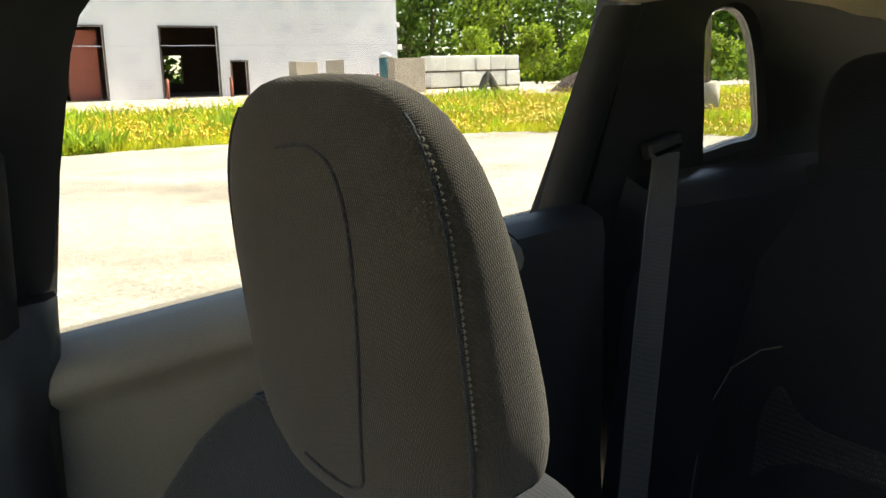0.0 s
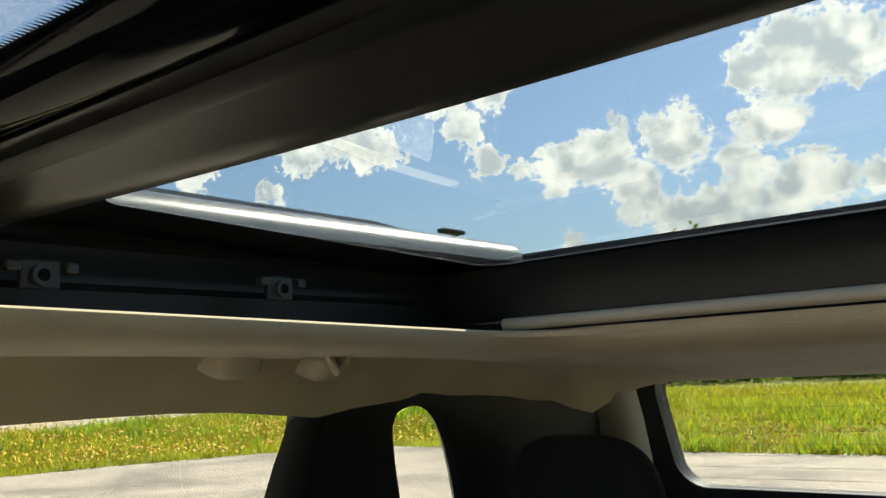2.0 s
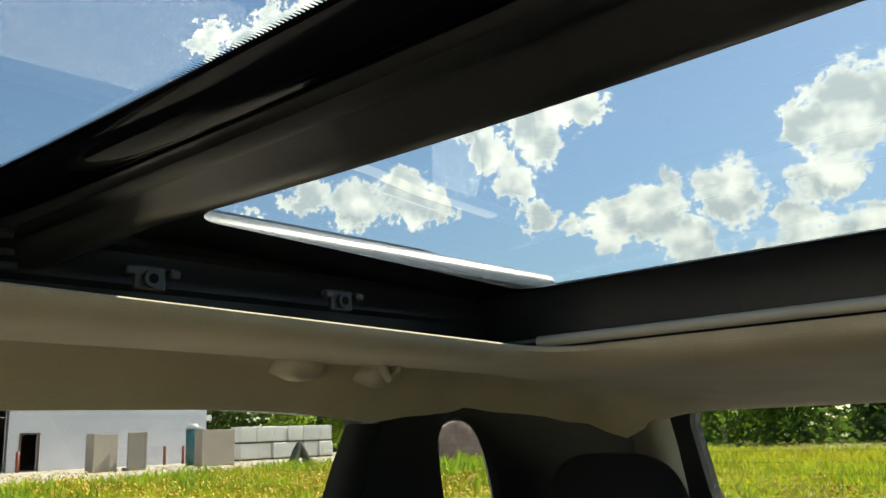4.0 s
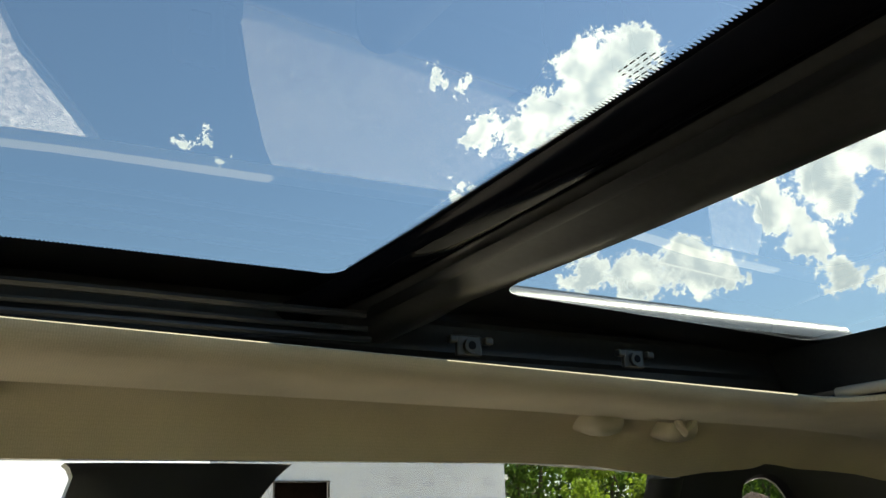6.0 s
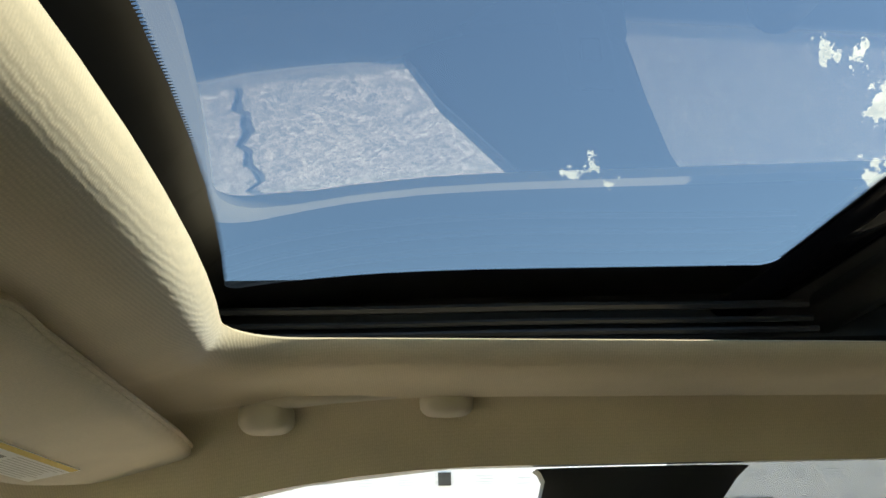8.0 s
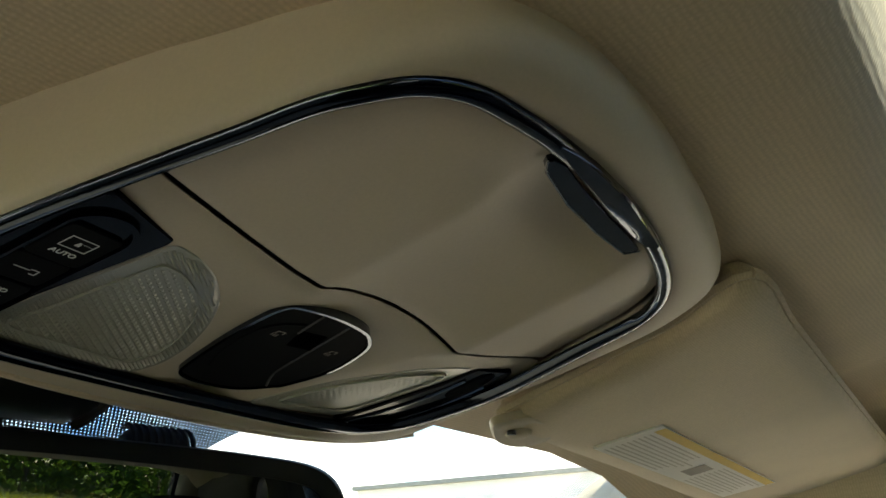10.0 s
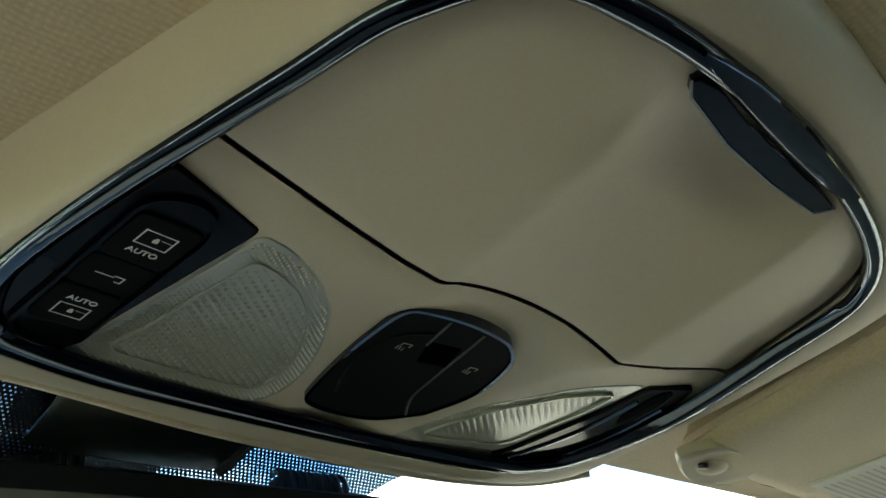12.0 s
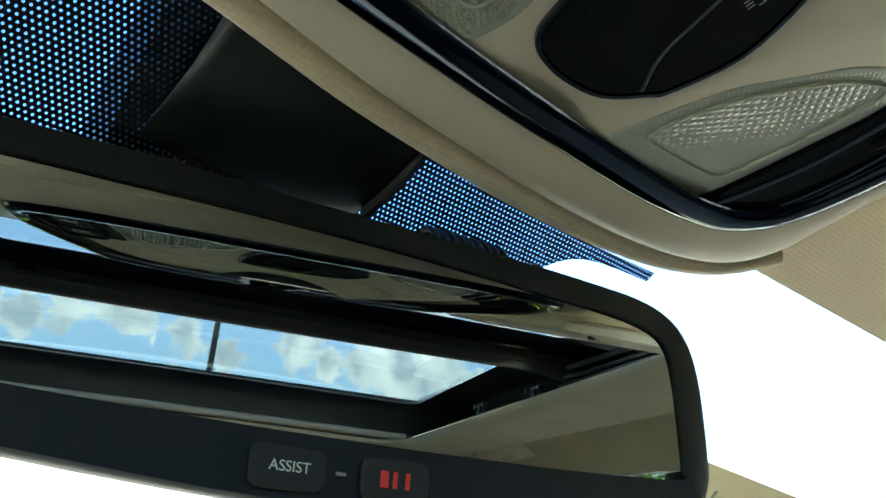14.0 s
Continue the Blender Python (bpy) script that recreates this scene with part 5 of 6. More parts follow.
# ---- grab handles ----
def handle(sign, y0, y1, z0, z1, hook):
    t = thing("grab_handle", (sign * 0.552, (y0 + y1) / 2, 1.50), "beige plastic grab handle folded up on the headliner", "grab handle", "grab handles")
    for y, z in ((y0, z0), (y1, z1)):
        rings = []
        for k, (dx, sx, sy, dz) in enumerate(((0.035, 0.5, 0.024, 0.0), (0.012, 1, 0.0265, 0.0), (-0.002, 1, 0.026, 0.001), (-0.010, .9, 0.022, 0.003), (-0.014, .6, 0.014, 0.006))):
            rings.append([Vector((sign * (0.556 + dx), y + sy * math.copysign(abs(math.cos(a)) ** 0.6, math.cos(a)), z - 0.003 + dz + 0.016 * sx * math.copysign(abs(math.sin(a)) ** 0.7, math.sin(a)))) for a in [k2 * math.pi / 10 for k2 in range(20)]])
        loft("mount", rings, BEIGE, t, True, True)
    pts = [(sign * (0.549 - 0.004 * math.sin(math.pi * k / 10)), y0 + (y1 - y0) * (-0.12 + 0.124 * k), z0 + (z1 - z0) * k / 10 + 0.0105) for k in range(11)]
    tube("bar", pts, [0.006, 0.0085, 0.010, 0.0095, 0.009, 0.009, 0.009, 0.0095, 0.010, 0.0085, 0.006], BEIGE, t, 12)
    if hook:
        hp = [(sign * 0.540, y0 + 0.018, z0 + 0.010), (sign * 0.537, y0 + 0.016, z0 - 0.002), (sign * 0.536, y0 + 0.010, z0 - 0.010), (sign * 0.537, y0 - 0.002, z0 - 0.003), (sign * 0.538, y0 - 0.010, z0 + 0.010)]
        tube("coat_hook", hp, [0.005, 0.006, 0.0055, 0.0065, 0.006], BEIGE, t, 8, "small beige coat hook")


for sg in (1, -1):
    handle(sg, 0.478, 0.304, 1.497, 1.511, False)
    handle(sg, -0.490, -0.372, 1.492, 1.497, True)


# ---- mirror ----
def mirror():
    n = Vector((-0.1946, -0.979, -0.0606)).normalized()
    u = Vector((0.9808, -0.195, 0.0)).normalized()
    v = u.cross(n)
    if v.z < 0:
        v = -v
    o = Vector((-0.0105, 0.7846, 1.3856))
    def to3(a, b, w):
        return o + u * a + v * b + n * w
    t = thing("rear_view_mirror", o, "black framed rear view mirror with two keys on its chin", "mirror")
    def both(half):
        """Closed outline from its right half, top to bottom."""
        full = half + [(-a, b) for a, b in reversed(half) if a > 0]
        return [(p.x, p.y) for p in spline([Vector((a, b, 0)) for a, b in full], 5 * len(full))]
    out = both([(0.0, 0.0435), (0.06, 0.0437), (0.10, 0.0430), (0.123, 0.0415), (0.138, 0.037), (0.147, 0.0285), (0.1522, 0.0138), (0.1547, -0.0082), (0.1546, -0.0254), (0.147, -0.0365), (0.128, -0.0405), (0.09, -0.0445), (0.04, -0.0485), (0.0, -0.0500)])
    gl = both([(0.0, 0.0345), (0.04, 0.0340), (0.0756, 0.0330), (0.1082, 0.0320), (0.1256, 0.0293), (0.1343, 0.0232), (0.1381, 0.0092), (0.1406, -0.0144), (0.1407, -0.0228), (0.1366, -0.0256), (0.0865, -0.0280), (0.05, -0.0287), (0.0259, -0.0291), (0.0, -0.0291)])
    def sc(P, f):
        return [(a * f, b * f) for a, b in P]
    rings = [[to3(a, b, w) for a, b in q] for q, w in ((sc(out, .72), -0.024), (sc(out, .9), -0.020), (sc(out, .985), -0.011), (out, -0.004), (sc(out, .992), 0.003), (sc(out, .97), 0.005), (gl, 0.0035), (gl, 0.001))]
    loft("housing", rings, SKYBLACK, t, True, True)
    plate("mirror_glass", gl, to3, -0.001, 0.0022, MIRROR, t, "mirror glass")
    for a, w, word, m in ((-0.0165, 0.0225, "ASSIST", WHITE_PRINT), (0.0174, 0.0225, "", RED_PRINT)):
        k = plate("key", rrect(a - w / 2, -0.0455, a + w / 2, -0.0332, 0.003, 3), to3, 0.002, 0.0068, BLACK, t, "small black key", 0.0006)
        M = Matrix.Translation(to3(a, -0.0393, 0.0070)) @ Matrix((( u.x, v.x, n.x, 0), (u.y, v.y, n.y, 0), (u.z, v.z, n.z, 0), (0, 0, 0, 1)))
        if word:
            text_mesh("printed_word", word, 0.0043, M, m, k)
        else:
            for i in range(3):
                pydata("printed_bar", [M @ Vector((x, y, 0)) for x, y in ((-0.0055 + .0042 * i, -.0024), (-0.0055 + .0042 * i + (.0028 if i == 0 else .0016), -.0024), (-0.0055 + .0042 * i + (.0028 if i == 0 else .0016), .0024), (-0.0055 + .0042 * i, .0024))], [(0, 1, 2, 3)], m, k)
    plate("indicator", rrect(-0.0015, -0.0398, 0.0015, -0.0388, 0.0003, 2), to3, 0.002, 0.0055, GREYINK, t)
    # ribbed grips on the top edge
    for a in (-0.065, 0.045):
        base = to3(a, 0.040, -0.012)
        g = tube("grip", [base + u * (-0.016 + 0.032 * k / 8) for k in range(9)], [0.007, 0.011, 0.012, 0.012, 0.012, 0.012, 0.012, 0.011, 0.007], BLACK, t, 14)
        for k in range(9):
            p = base + u * (-0.0145 + 0.029 * k / 8)
            ring = [p + v * (0.0118 * math.cos(q)) + n * (0.0118 * math.sin(q)) for q in [i * math.pi / 7 - 0.4 for i in range(8)]]
            tube("rib", ring, 0.0013, BLACK, g, 5)
    # sensor housing between mirror and windscreen
    rings = []
    for z, y, hw, d in ((1.490, 0.772, 0.050, 0.03), (1.468, 0.785, 0.050, 0.04), (1.45, 0.805, 0.048, 0.04), (1.435, 0.825, 0.044, 0.03)):
        rings.append([Vector((-0.050 + hw * 0.74 * a, y + d * b, z)) for a, b in ((-1, 1), (-1, 0.1), (-0.8, -0.12), (-0.3, -0.22), (0.3, -0.22), (0.8, -0.12), (1, 0.1), (1, 1))])
    h = thing("sensor_housing", (-0.022, 0.82, 1.37), "dark plastic sensor housing behind the mirror on the windscreen", "housing")
    loft("shroud", rings, GRASSBLACK, h, True, True)
    # tall cover between the mirror foot and the console
    rr = []
    for k in range(9):
        y = 0.722 + 0.0090 * k
        z = 1.4505 - 0.625 * (y - 0.75) + 6.5 * max(0.0, y - 0.75) ** 2
        rr.append([Vector((-0.045 + 0.0385 * math.cos(a), y - (0.006 - 0.0006 * k) * max(0.0, math.sin(a)) ** 0.7, z - (0.010 - 0.001 * k) * max(0.0, math.sin(a)) ** 0.7 + (0.004 if math.sin(a) < 0 else 0))) for a in [q * math.pi / 12 for q in range(24)]])
    loft("cover", rr, GRASSBLACK, h, True, True)
    tube("cover_edge", [(-0.0070, 0.73 + 0.011 * k, 1.4475 - 0.625 * (0.011 * k - 0.02) + 6.5 * max(0.0, 0.011 * k - 0.02) ** 2) for k in range(6)], 0.0022, BLACK, h, 6)


# black plastic with the sky's blue reflection put into its colour
SKYBLACK = mat("sky_tinted_black", (0.007, 0.009, 0.013), 0.5, var=0.12, fine=900, bump=0.2, dist=0.0003, spec=0.25)
# dark satin plastic; the green sheen reflected from grass is mixed into the colour
GRASSBLACK = mat("grass_tinted_black", (0.007, 0.012, 0.008), 0.38, var=0.15, fine=300, bump=0.05)
mirror()


# ---- seats ----
def superbox(cx, cy, cz, w, d, h, taper=0.82, p=3.0, nz=22, na=40, leanb=0.0, wedge=0.0):
    rings = []
    for j in range(nz + 1):
        s = -math.cos(math.pi * j / nz)
        k = max(0.0, 1 - abs(s) ** p) ** (1 / p)
        f = taper + (1 - taper) * (0.5 + 0.5 * s) if s < 0.2 else taper + (1 - taper) * 0.6
        ring = []
        for i in range(na):
            a = 2 * math.pi * i / na
            ca, sa = math.cos(a), math.sin(a)
            r = (abs(ca) ** 3.2 + abs(sa) ** 3.2) ** (-1 / 3.2)
            ring.append(Vector((cx + w / 2 * r * ca * k * f, cy + d / 2 * (r * sa * k + 1.0) * (1.0 - wedge * (0.5 + 0.5 * s)) - d / 2 * (1 - 2 * wedge * (0.5 + 0.5 * s)) + leanb * s, cz + h / 2 * s)))
        rings.append(ring)
    return rings


WEDGE, TAPER = 0.62, 1.01


def headrest(parent, M, cloth, size, detail=False):
    w, d, h = size
    rings = superbox(0, 0, 0, w, d, h, TAPER, 3.2, leanb=0.0, wedge=WEDGE)
    hr = loft("headrest", [[M @ p for p in r] for r in rings], cloth, parent, True, True)
    for s in (-1, 1):
        tube("post", [M @ Vector((s * w * 0.2, -0.01, -h * 0.42 - 0.035 * k)) for k in range(4)], 0.006, CHROME, hr, 10, "chrome headrest post")
    if detail:
        def front(x, z, o=0.0):
            """Front face of the cushion at x, z."""
            s = 2 * z / h
            k = max(0.0, 1 - abs(s) ** 3.2) ** (1 / 3.2)
            f = TAPER + (1 - TAPER) * (0.5 + 0.5 * s) if s < 0.2 else TAPER + (1 - TAPER) * 0.6
            hw = w / 2 * k * f
            q = min(0.999, abs(x) / max(hw, 1e-4))
            g = 0.5 + 0.5 * s
            return Vector((x, d / 2 * (k * (1 - q ** 3.2) ** (1 / 3.2) + 1) * (1 - WEDGE * g) - d / 2 * (1 - 2 * WEDGE * g) + o, z))
        # stitched inset: long U on the front
        pts = [(-0.020, 0.090), (0.006, 0.092), (0.026, 0.082), (0.036, 0.058), (0.038, 0.02), (0.034, -0.03), (0.027, -0.072), (0.021, -0.086), (0.008, -0.092), (-0.012, -0.090), (-0.030, -0.084)]
        sp = spline([Vector((-x * w / 0.2, z * h / 0.25, 0)) for x, z in pts], 84, closed=False)
        tube("inset_seam", [M @ front(p.x, p.y, 0.0002) for p in sp], 0.0013, SEATD, hr, 6, "recessed seam")
        # side seams with visible stitches
        for s in (-1, 1):
            line = []
            for k in range(61):
                z = h * (0.43 - 0.78 * k / 60)
                sv = 2 * z / h
                kk = max(0.0, 1 - abs(sv) ** 3.2) ** (1 / 3.2)
                f = TAPER + (1 - TAPER) * (0.5 + 0.5 * sv) if sv < 0.2 else TAPER + (1 - TAPER) * 0.6
                hw, g = w / 2 * kk * f, 0.5 + 0.5 * sv
                a = radians(33)
                ca, sa = math.cos(a), math.sin(a)
                r = (abs(ca) ** 3.2 + abs(sa) ** 3.2) ** (-1 / 3.2)
                line.append(M @ Vector((s * hw * r * ca * 1.002, d / 2 * (kk * r * sa * 1.002 + 1) * (1 - WEDGE * g) - d / 2 * (1 - 2 * WEDGE * g), z)))
            tube("side_seam", line, 0.0015, SEATD, hr, 6)
            if s < 0:
                for k in range(2, 48):
                    p, q = line[k], line[k].lerp(line[k + 1], 0.55)
                    o = (M.to_3x3() @ Vector((s * 0.0016, -0.0012, 0)))
                    tube("stitch", [p + o, (p + q) / 2 + o * 1.5, q + o], 0.0007, THREAD, hr, 5)
    return hr


def front_seat(x, detail):
    t = thing("front_seat", (x, -0.05, 0.34), "dark grey cloth front seat with a tall stitched headrest", "car seat", "front seats")
    M = Matrix.Translation((x + 0.0045, -0.0956, 1.2348)) @ Matrix.Rotation(radians(7.5), 4, "Z") @ Matrix.Rotation(radians(-3.4), 4, "X")
    headrest(t, M, SEAT, (0.222, 0.126, 0.2775), detail)
    rows = []
    for z, hw, y, d in ((1.143, 0.05, -0.12, 0.02), (1.141, 0.10, -0.12, 0.04), (1.135, 0.145, -0.116, 0.058), (1.123, 0.180, -0.110, 0.072), (1.105, 0.207, -0.098, 0.086), (1.08, 0.225, -0.082, 0.098), (1.04, 0.236, -0.058, 0.112), (0.97, 0.24, -0.032, 0.118), (0.9, 0.24, -0.01, 0.12), (0.7, 0.24, 0.05, 0.12), (0.55, 0.235, 0.09, 0.12)):
        rows.append([Vector((x + hw * math.copysign(abs(math.cos(a)) ** 0.6, math.cos(a)), y + d / 2 * math.copysign(abs(math.sin(a)) ** 0.6, math.sin(a)) + 0.03 * abs(math.cos(a)) ** 4, z)) for a in [k * math.pi / 28 for k in range(56)]])
    bk = loft("backrest", rows, SEATD, t, True, True)
    for row in rows[3:4]:
        tube("piping", [p + Vector((0, 0, 0.0006)) for p in row[:29]], 0.0018, RUBBER, bk, 6, "dark seam piping")
    rows = [[Vector((x + hw * math.copysign(abs(math.cos(a)) ** 0.5, math.cos(a)), 0.28 + hd * math.copysign(abs(math.sin(a)) ** 0.5, math.sin(a)), z)) for a in [k * math.pi / 16 for k in range(32)]] for z, hw, hd in ((0.36, 0.22, 0.24), (0.48, 0.25, 0.27), (0.56, 0.24, 0.26), (0.58, 0.2, 0.22))]
    loft("seat", rows, SEATD, t, True, True)


front_seat(0.405, True)


def rear_bench():
    for sx, hw in ((1, 0.36), (-1, 0.36)):
        cx = sx * 0.385
        t = thing("bench_seat", (cx, -0.9, 0.34), "black cloth rear seat with mesh centre and headrest", "car seat", "rear seats")
        rows = []
        for z, k, y, d in ((1.235, 0.66, -0.90, 0.05), (1.225, 0.80, -0.895, 0.09), (1.19, 0.92, -0.89, 0.12), (1.12, 1.0, -0.88, 0.14), (0.95, 1.0, -0.85, 0.15), (0.75, 1.0, -0.80, 0.15), (0.5, 1.0, -0.74, 0.15)):
            rows.append([Vector((cx + hw * k * math.copysign(abs(math.cos(a)) ** 0.4, math.cos(a)), y + d / 2 * math.copysign(abs(math.sin(a)) ** 0.5, math.sin(a)), z)) for a in [q * math.pi / 20 for q in range(40)]])
        b = loft("backrest", rows, SEATD, t, True, True)
        # side bolster line and mesh centre panel
        out = [(0.235, 0.935), (0.20, 0.912), (0.165, 0.900), (0.09, 0.897), (-0.09, 0.897), (-0.165, 0.900), (-0.20, 0.912), (-0.235, 0.935), (-0.25, 0.85), (-0.2, 0.66), (0.2, 0.66), (0.25, 0.85)]
        pts = [(p.x, p.y) for p in spline([Vector((u, v, 0)) for u, v in out], 60)]
        def bk(u, v, w):
            return Vector((cx + u, -0.806 + (1.12 - v) * 0.19 + w, v))
        plate("mesh_panel", pts, bk, -0.02, 0.004, MESHC, b, "open mesh cloth panel")
        for s in (-1, 1):
            tube("piping", [bk(s * u, v, 0.006) for u, v in ((0.235, 0.992), (0.265, 0.980), (0.305, 0.945), (0.328, 0.89), (0.338, 0.82), (0.338, 0.74))], 0.0014, THREAD, b, 6, "pale piping")
        headrest(t, Matrix.Translation((sx * 0.53, -0.91, 1.260)), SEATD, (0.24, 0.10, 0.24))
        rows = [[Vector((cx + hw * math.copysign(abs(math.cos(a)) ** 0.5, math.cos(a)), -0.52 + hd * math.copysign(abs(math.sin(a)) ** 0.5, math.sin(a)), z)) for a in [k * math.pi / 16 for k in range(32)]] for z, hd in ((0.36, 0.24), (0.52, 0.26), (0.58, 0.24), (0.6, 0.2))]
        loft("seat", rows, SEATD, t, True, True)
        t.location.y -= 0.06
    t = thing("middle_headrest", (0.06, -0.9, 1.16), "low black cloth middle headrest of the rear bench", "headrest")
    headrest(t, Matrix.Translation((0.08, -0.965, 1.215)), SEATD, (0.24, 0.09, 0.12))


rear_bench()


def belts():
    for s in (1, -1):
        t = thing("seat_belt", (s * 0.64, -0.62, 1.0), "dark grey webbing seat belt hanging from the rear pillar", "seat belt", "seat belts")
        def web(pts, w, name):
            rings = []
            for (x, y, z) in pts:
                rings.append([Vector((s * (x + a), y + b, z)) for a, b in ((0.0, w / 2), (-0.0018, w / 2), (-0.0018, -w / 2), (0.0, -w / 2))])
            loft(name, rings, BELT, t, True, True, smooth=False)
        web([(0.648, -0.622, 1.268), (0.590, -0.545, 1.197), (0.565, -0.503, 1.085), (0.560, -0.49, 1.02), (0.555, -0.47, 0.88), (0.55, -0.46, 0.7)], 0.046, "webbing")
        part("guide", box_bm((0.018, 0.058, 0.022), Matrix.Translation((s * 0.656, -0.624, 1.276)) @ Matrix.Rotation(radians(-12), 4, "X"), 0.006, 3), BLACK, t)
        part("slot", box_bm((0.006, 0.046, 0.005), Matrix.Translation((s * 0.647, -0.624, 1.272)) @ Matrix.Rotation(radians(-12), 4, "X"), 0.001, 1), GLOSS, t)
        # height adjuster on the pillar between the doors
        h = thing("belt_adjuster", (s * 0.66, 0.11, 1.2), "black plastic belt height adjuster on the pillar", "belt adjuster", "belt adjusters")
        rings = [[Vector((s * (lean(z) - 0.030 - dx), 0.11 + dy * k, z)) for dy, dx in ((-0.03, 0), (-0.02, 0.008), (0.02, 0.008), (0.03, 0))] for z, k in ((1.33, 0.7), (1.32, 1), (1.15, 1.1), (1.13, 0.7))]
        loft("slider_cover", rings, BLACK, h, True, True)
        part("button", box_bm((0.012, 0.025, 0.03), Matrix.Translation((s * (lean(1.27) - 0.040), 0.11, 1.27)), 0.004, 2), GLOSS, h)


belts()


# ---- paper on the windscreen ----
def paper():
    o = Vector((0.241, 0.832, 1.401))
    u, v = Vector((0.99, 0.035, -0.05)).normalized(), Vector((-0.03, 0.85, -0.53)).normalized()
    def to3(a, b, w):
        return o + u * a + v * b + Vector((0, -0.6, -0.6)) * w
    s = tagged(plate("paper_sheet", [(0, 0), (0.143, 0), (0.143, 0.10), (0, 0.10)], to3, 0.0, 0.0008, BROWNPAPER), "buff sheet of paper with pen marks on the windscreen", "paper")
    for k in range(5):
        pts = [to3(0.018 + 0.024 * k + 0.003 * q, 0.016 + 0.008 * q, 0.0010) for q in range(4)]
        tube("pen_bar", pts, 0.0011, GREYINK, s, 4)


paper()
# ---- outside ----
PAVE = mat("worn_asphalt", (0.37, 0.318, 0.255), 0.9, var=0.14, scale=0.5, fine=60, bump=0.25, dist=0.006)


def speckle(m, size, strength, stains):
    """Aggregate speckle and large uneven stains over a material's colour."""
    nt = m.node_tree
    N, L = nt.nodes.new, nt.links.new
    p = nt.nodes["Principled BSDF"]
    src = p.inputs["Base Color"].links[0].from_socket
    tc, vo, no = N("ShaderNodeTexCoord"), N("ShaderNodeTexVoronoi"), N("ShaderNodeTexNoise")
    vo.inputs["Scale"].default_value = 1 / size
    no.inputs["Scale"].default_value = 0.34
    no.inputs["Detail"].default_value = 5
    no.inputs["Roughness"].default_value = 0.62
    L(tc.outputs["Object"], vo.inputs["Vector"]); L(tc.outputs["Object"], no.inputs["Vector"])
    sep, r1, r2 = N("ShaderNodeSeparateColor"), N("ShaderNodeMapRange"), N("ShaderNodeMapRange")
    L(vo.outputs["Color"], sep.inputs[0])
    L(sep.outputs[0], r1.inputs["Value"])
    r1.inputs["To Min"].default_value, r1.inputs["To Max"].default_value = 1 - strength, 1 + strength
    L(no.outputs[0], r2.inputs["Value"])
    r2.inputs["From Min"].default_value, r2.inputs["From Max"].default_value = 0.36, 0.52
    r2.inputs["To Min"].default_value, r2.inputs["To Max"].default_value = 1 - stains, 1.0
    mu, sc = N("ShaderNodeMath"), N("ShaderNodeVectorMath")
    mu.operation, sc.operation = "MULTIPLY", "SCALE"
    L(r1.outputs[0], mu.inputs[0]); L(r2.outputs[0], mu.inputs[1])
    L(src, sc.inputs[0]); L(mu.outputs[0], sc.inputs["Scale"])
    L(sc.outputs[0], p.inputs["Base Color"])


speckle(PAVE, 0.017, 0.42, 0.45)
TAR = mat("dark_tar", (0.035, 0.033, 0.032), 0.6, var=0.2, scale=3, fine=30)
GRAVEL = mat("pale_gravel", (0.42, 0.37, 0.30), 0.95, var=0.2, scale=0.6, fine=25, bump=0.6, dist=0.03)
MEADOW = mat("meadow_soil", (0.16, 0.19, 0.03), 0.95, var=0.4, scale=0.4, fine=9, bump=0.6, dist=0.05)
GRASS_A = leafy("grass_blade", (0.43, 0.43, 0.03), 0.4, 0.7)
GRASS_B = leafy("weed_leaf", (0.25, 0.36, 0.03), 0.4, 0.9)
FLOWER = mat("yellow_petal", (0.55, 0.36, 0.01), 0.7, var=0.2, scale=2, bump=0)
LEAF_A = leafy("tree_leaf", (0.21, 0.29, 0.028), 0.45, 0.5)
LEAF_B = leafy("dark_tree_leaf", (0.09, 0.15, 0.02), 0.45, 0.5)
BARK = mat("bark", (0.09, 0.065, 0.045), 0.9, var=0.3, scale=3, fine=40, bump=0.6, dist=0.02)
WRAP = mat("white_house_wrap", (0.74, 0.72, 0.76), 0.55, var=0.035, scale=0.6, fine=8, bump=0.25, dist=0.01)
WRAPINK = mat("faint_wrap_print", (0.52, 0.53, 0.60), 0.6, var=0.1)
# inner walls and small door's jambs; indoor shade is put into the brown
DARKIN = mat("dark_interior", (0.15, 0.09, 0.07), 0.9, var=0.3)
CONC = mat("concrete", (0.36, 0.31, 0.255), 0.9, var=0.12, scale=2, fine=40, bump=0.4, dist=0.01)
RUST = mat("red_primer", (0.26, 0.07, 0.045), 0.7, var=0.2, fine=40)
WHITEBAG = mat("white_film", (0.78, 0.76, 0.70), 0.4, var=0.05, scale=2, fine=10, bump=0.3, dist=0.02)
TEAL = mat("teal_paint", (0.06, 0.16, 0.17), 0.5, var=0.15)
GALV = mat("weathered_wood", (0.12, 0.10, 0.085), 0.8, var=0.25, scale=3)
MULCH = mat("dark_mulch", (0.06, 0.035, 0.026), 0.95, var=0.5, scale=3, fine=30, bump=1.0, dist=0.08)

EDGE = [(16.5, 60), (16.5, 10), (16.3, 0), (16.5, -6.0), (15.4, -9.5), (14.0, -12.2), (12.2, -13.4), (9.0, -13.7), (2.0, -13.6), (-6.6, -13.5), (-8.6, -12.8)]


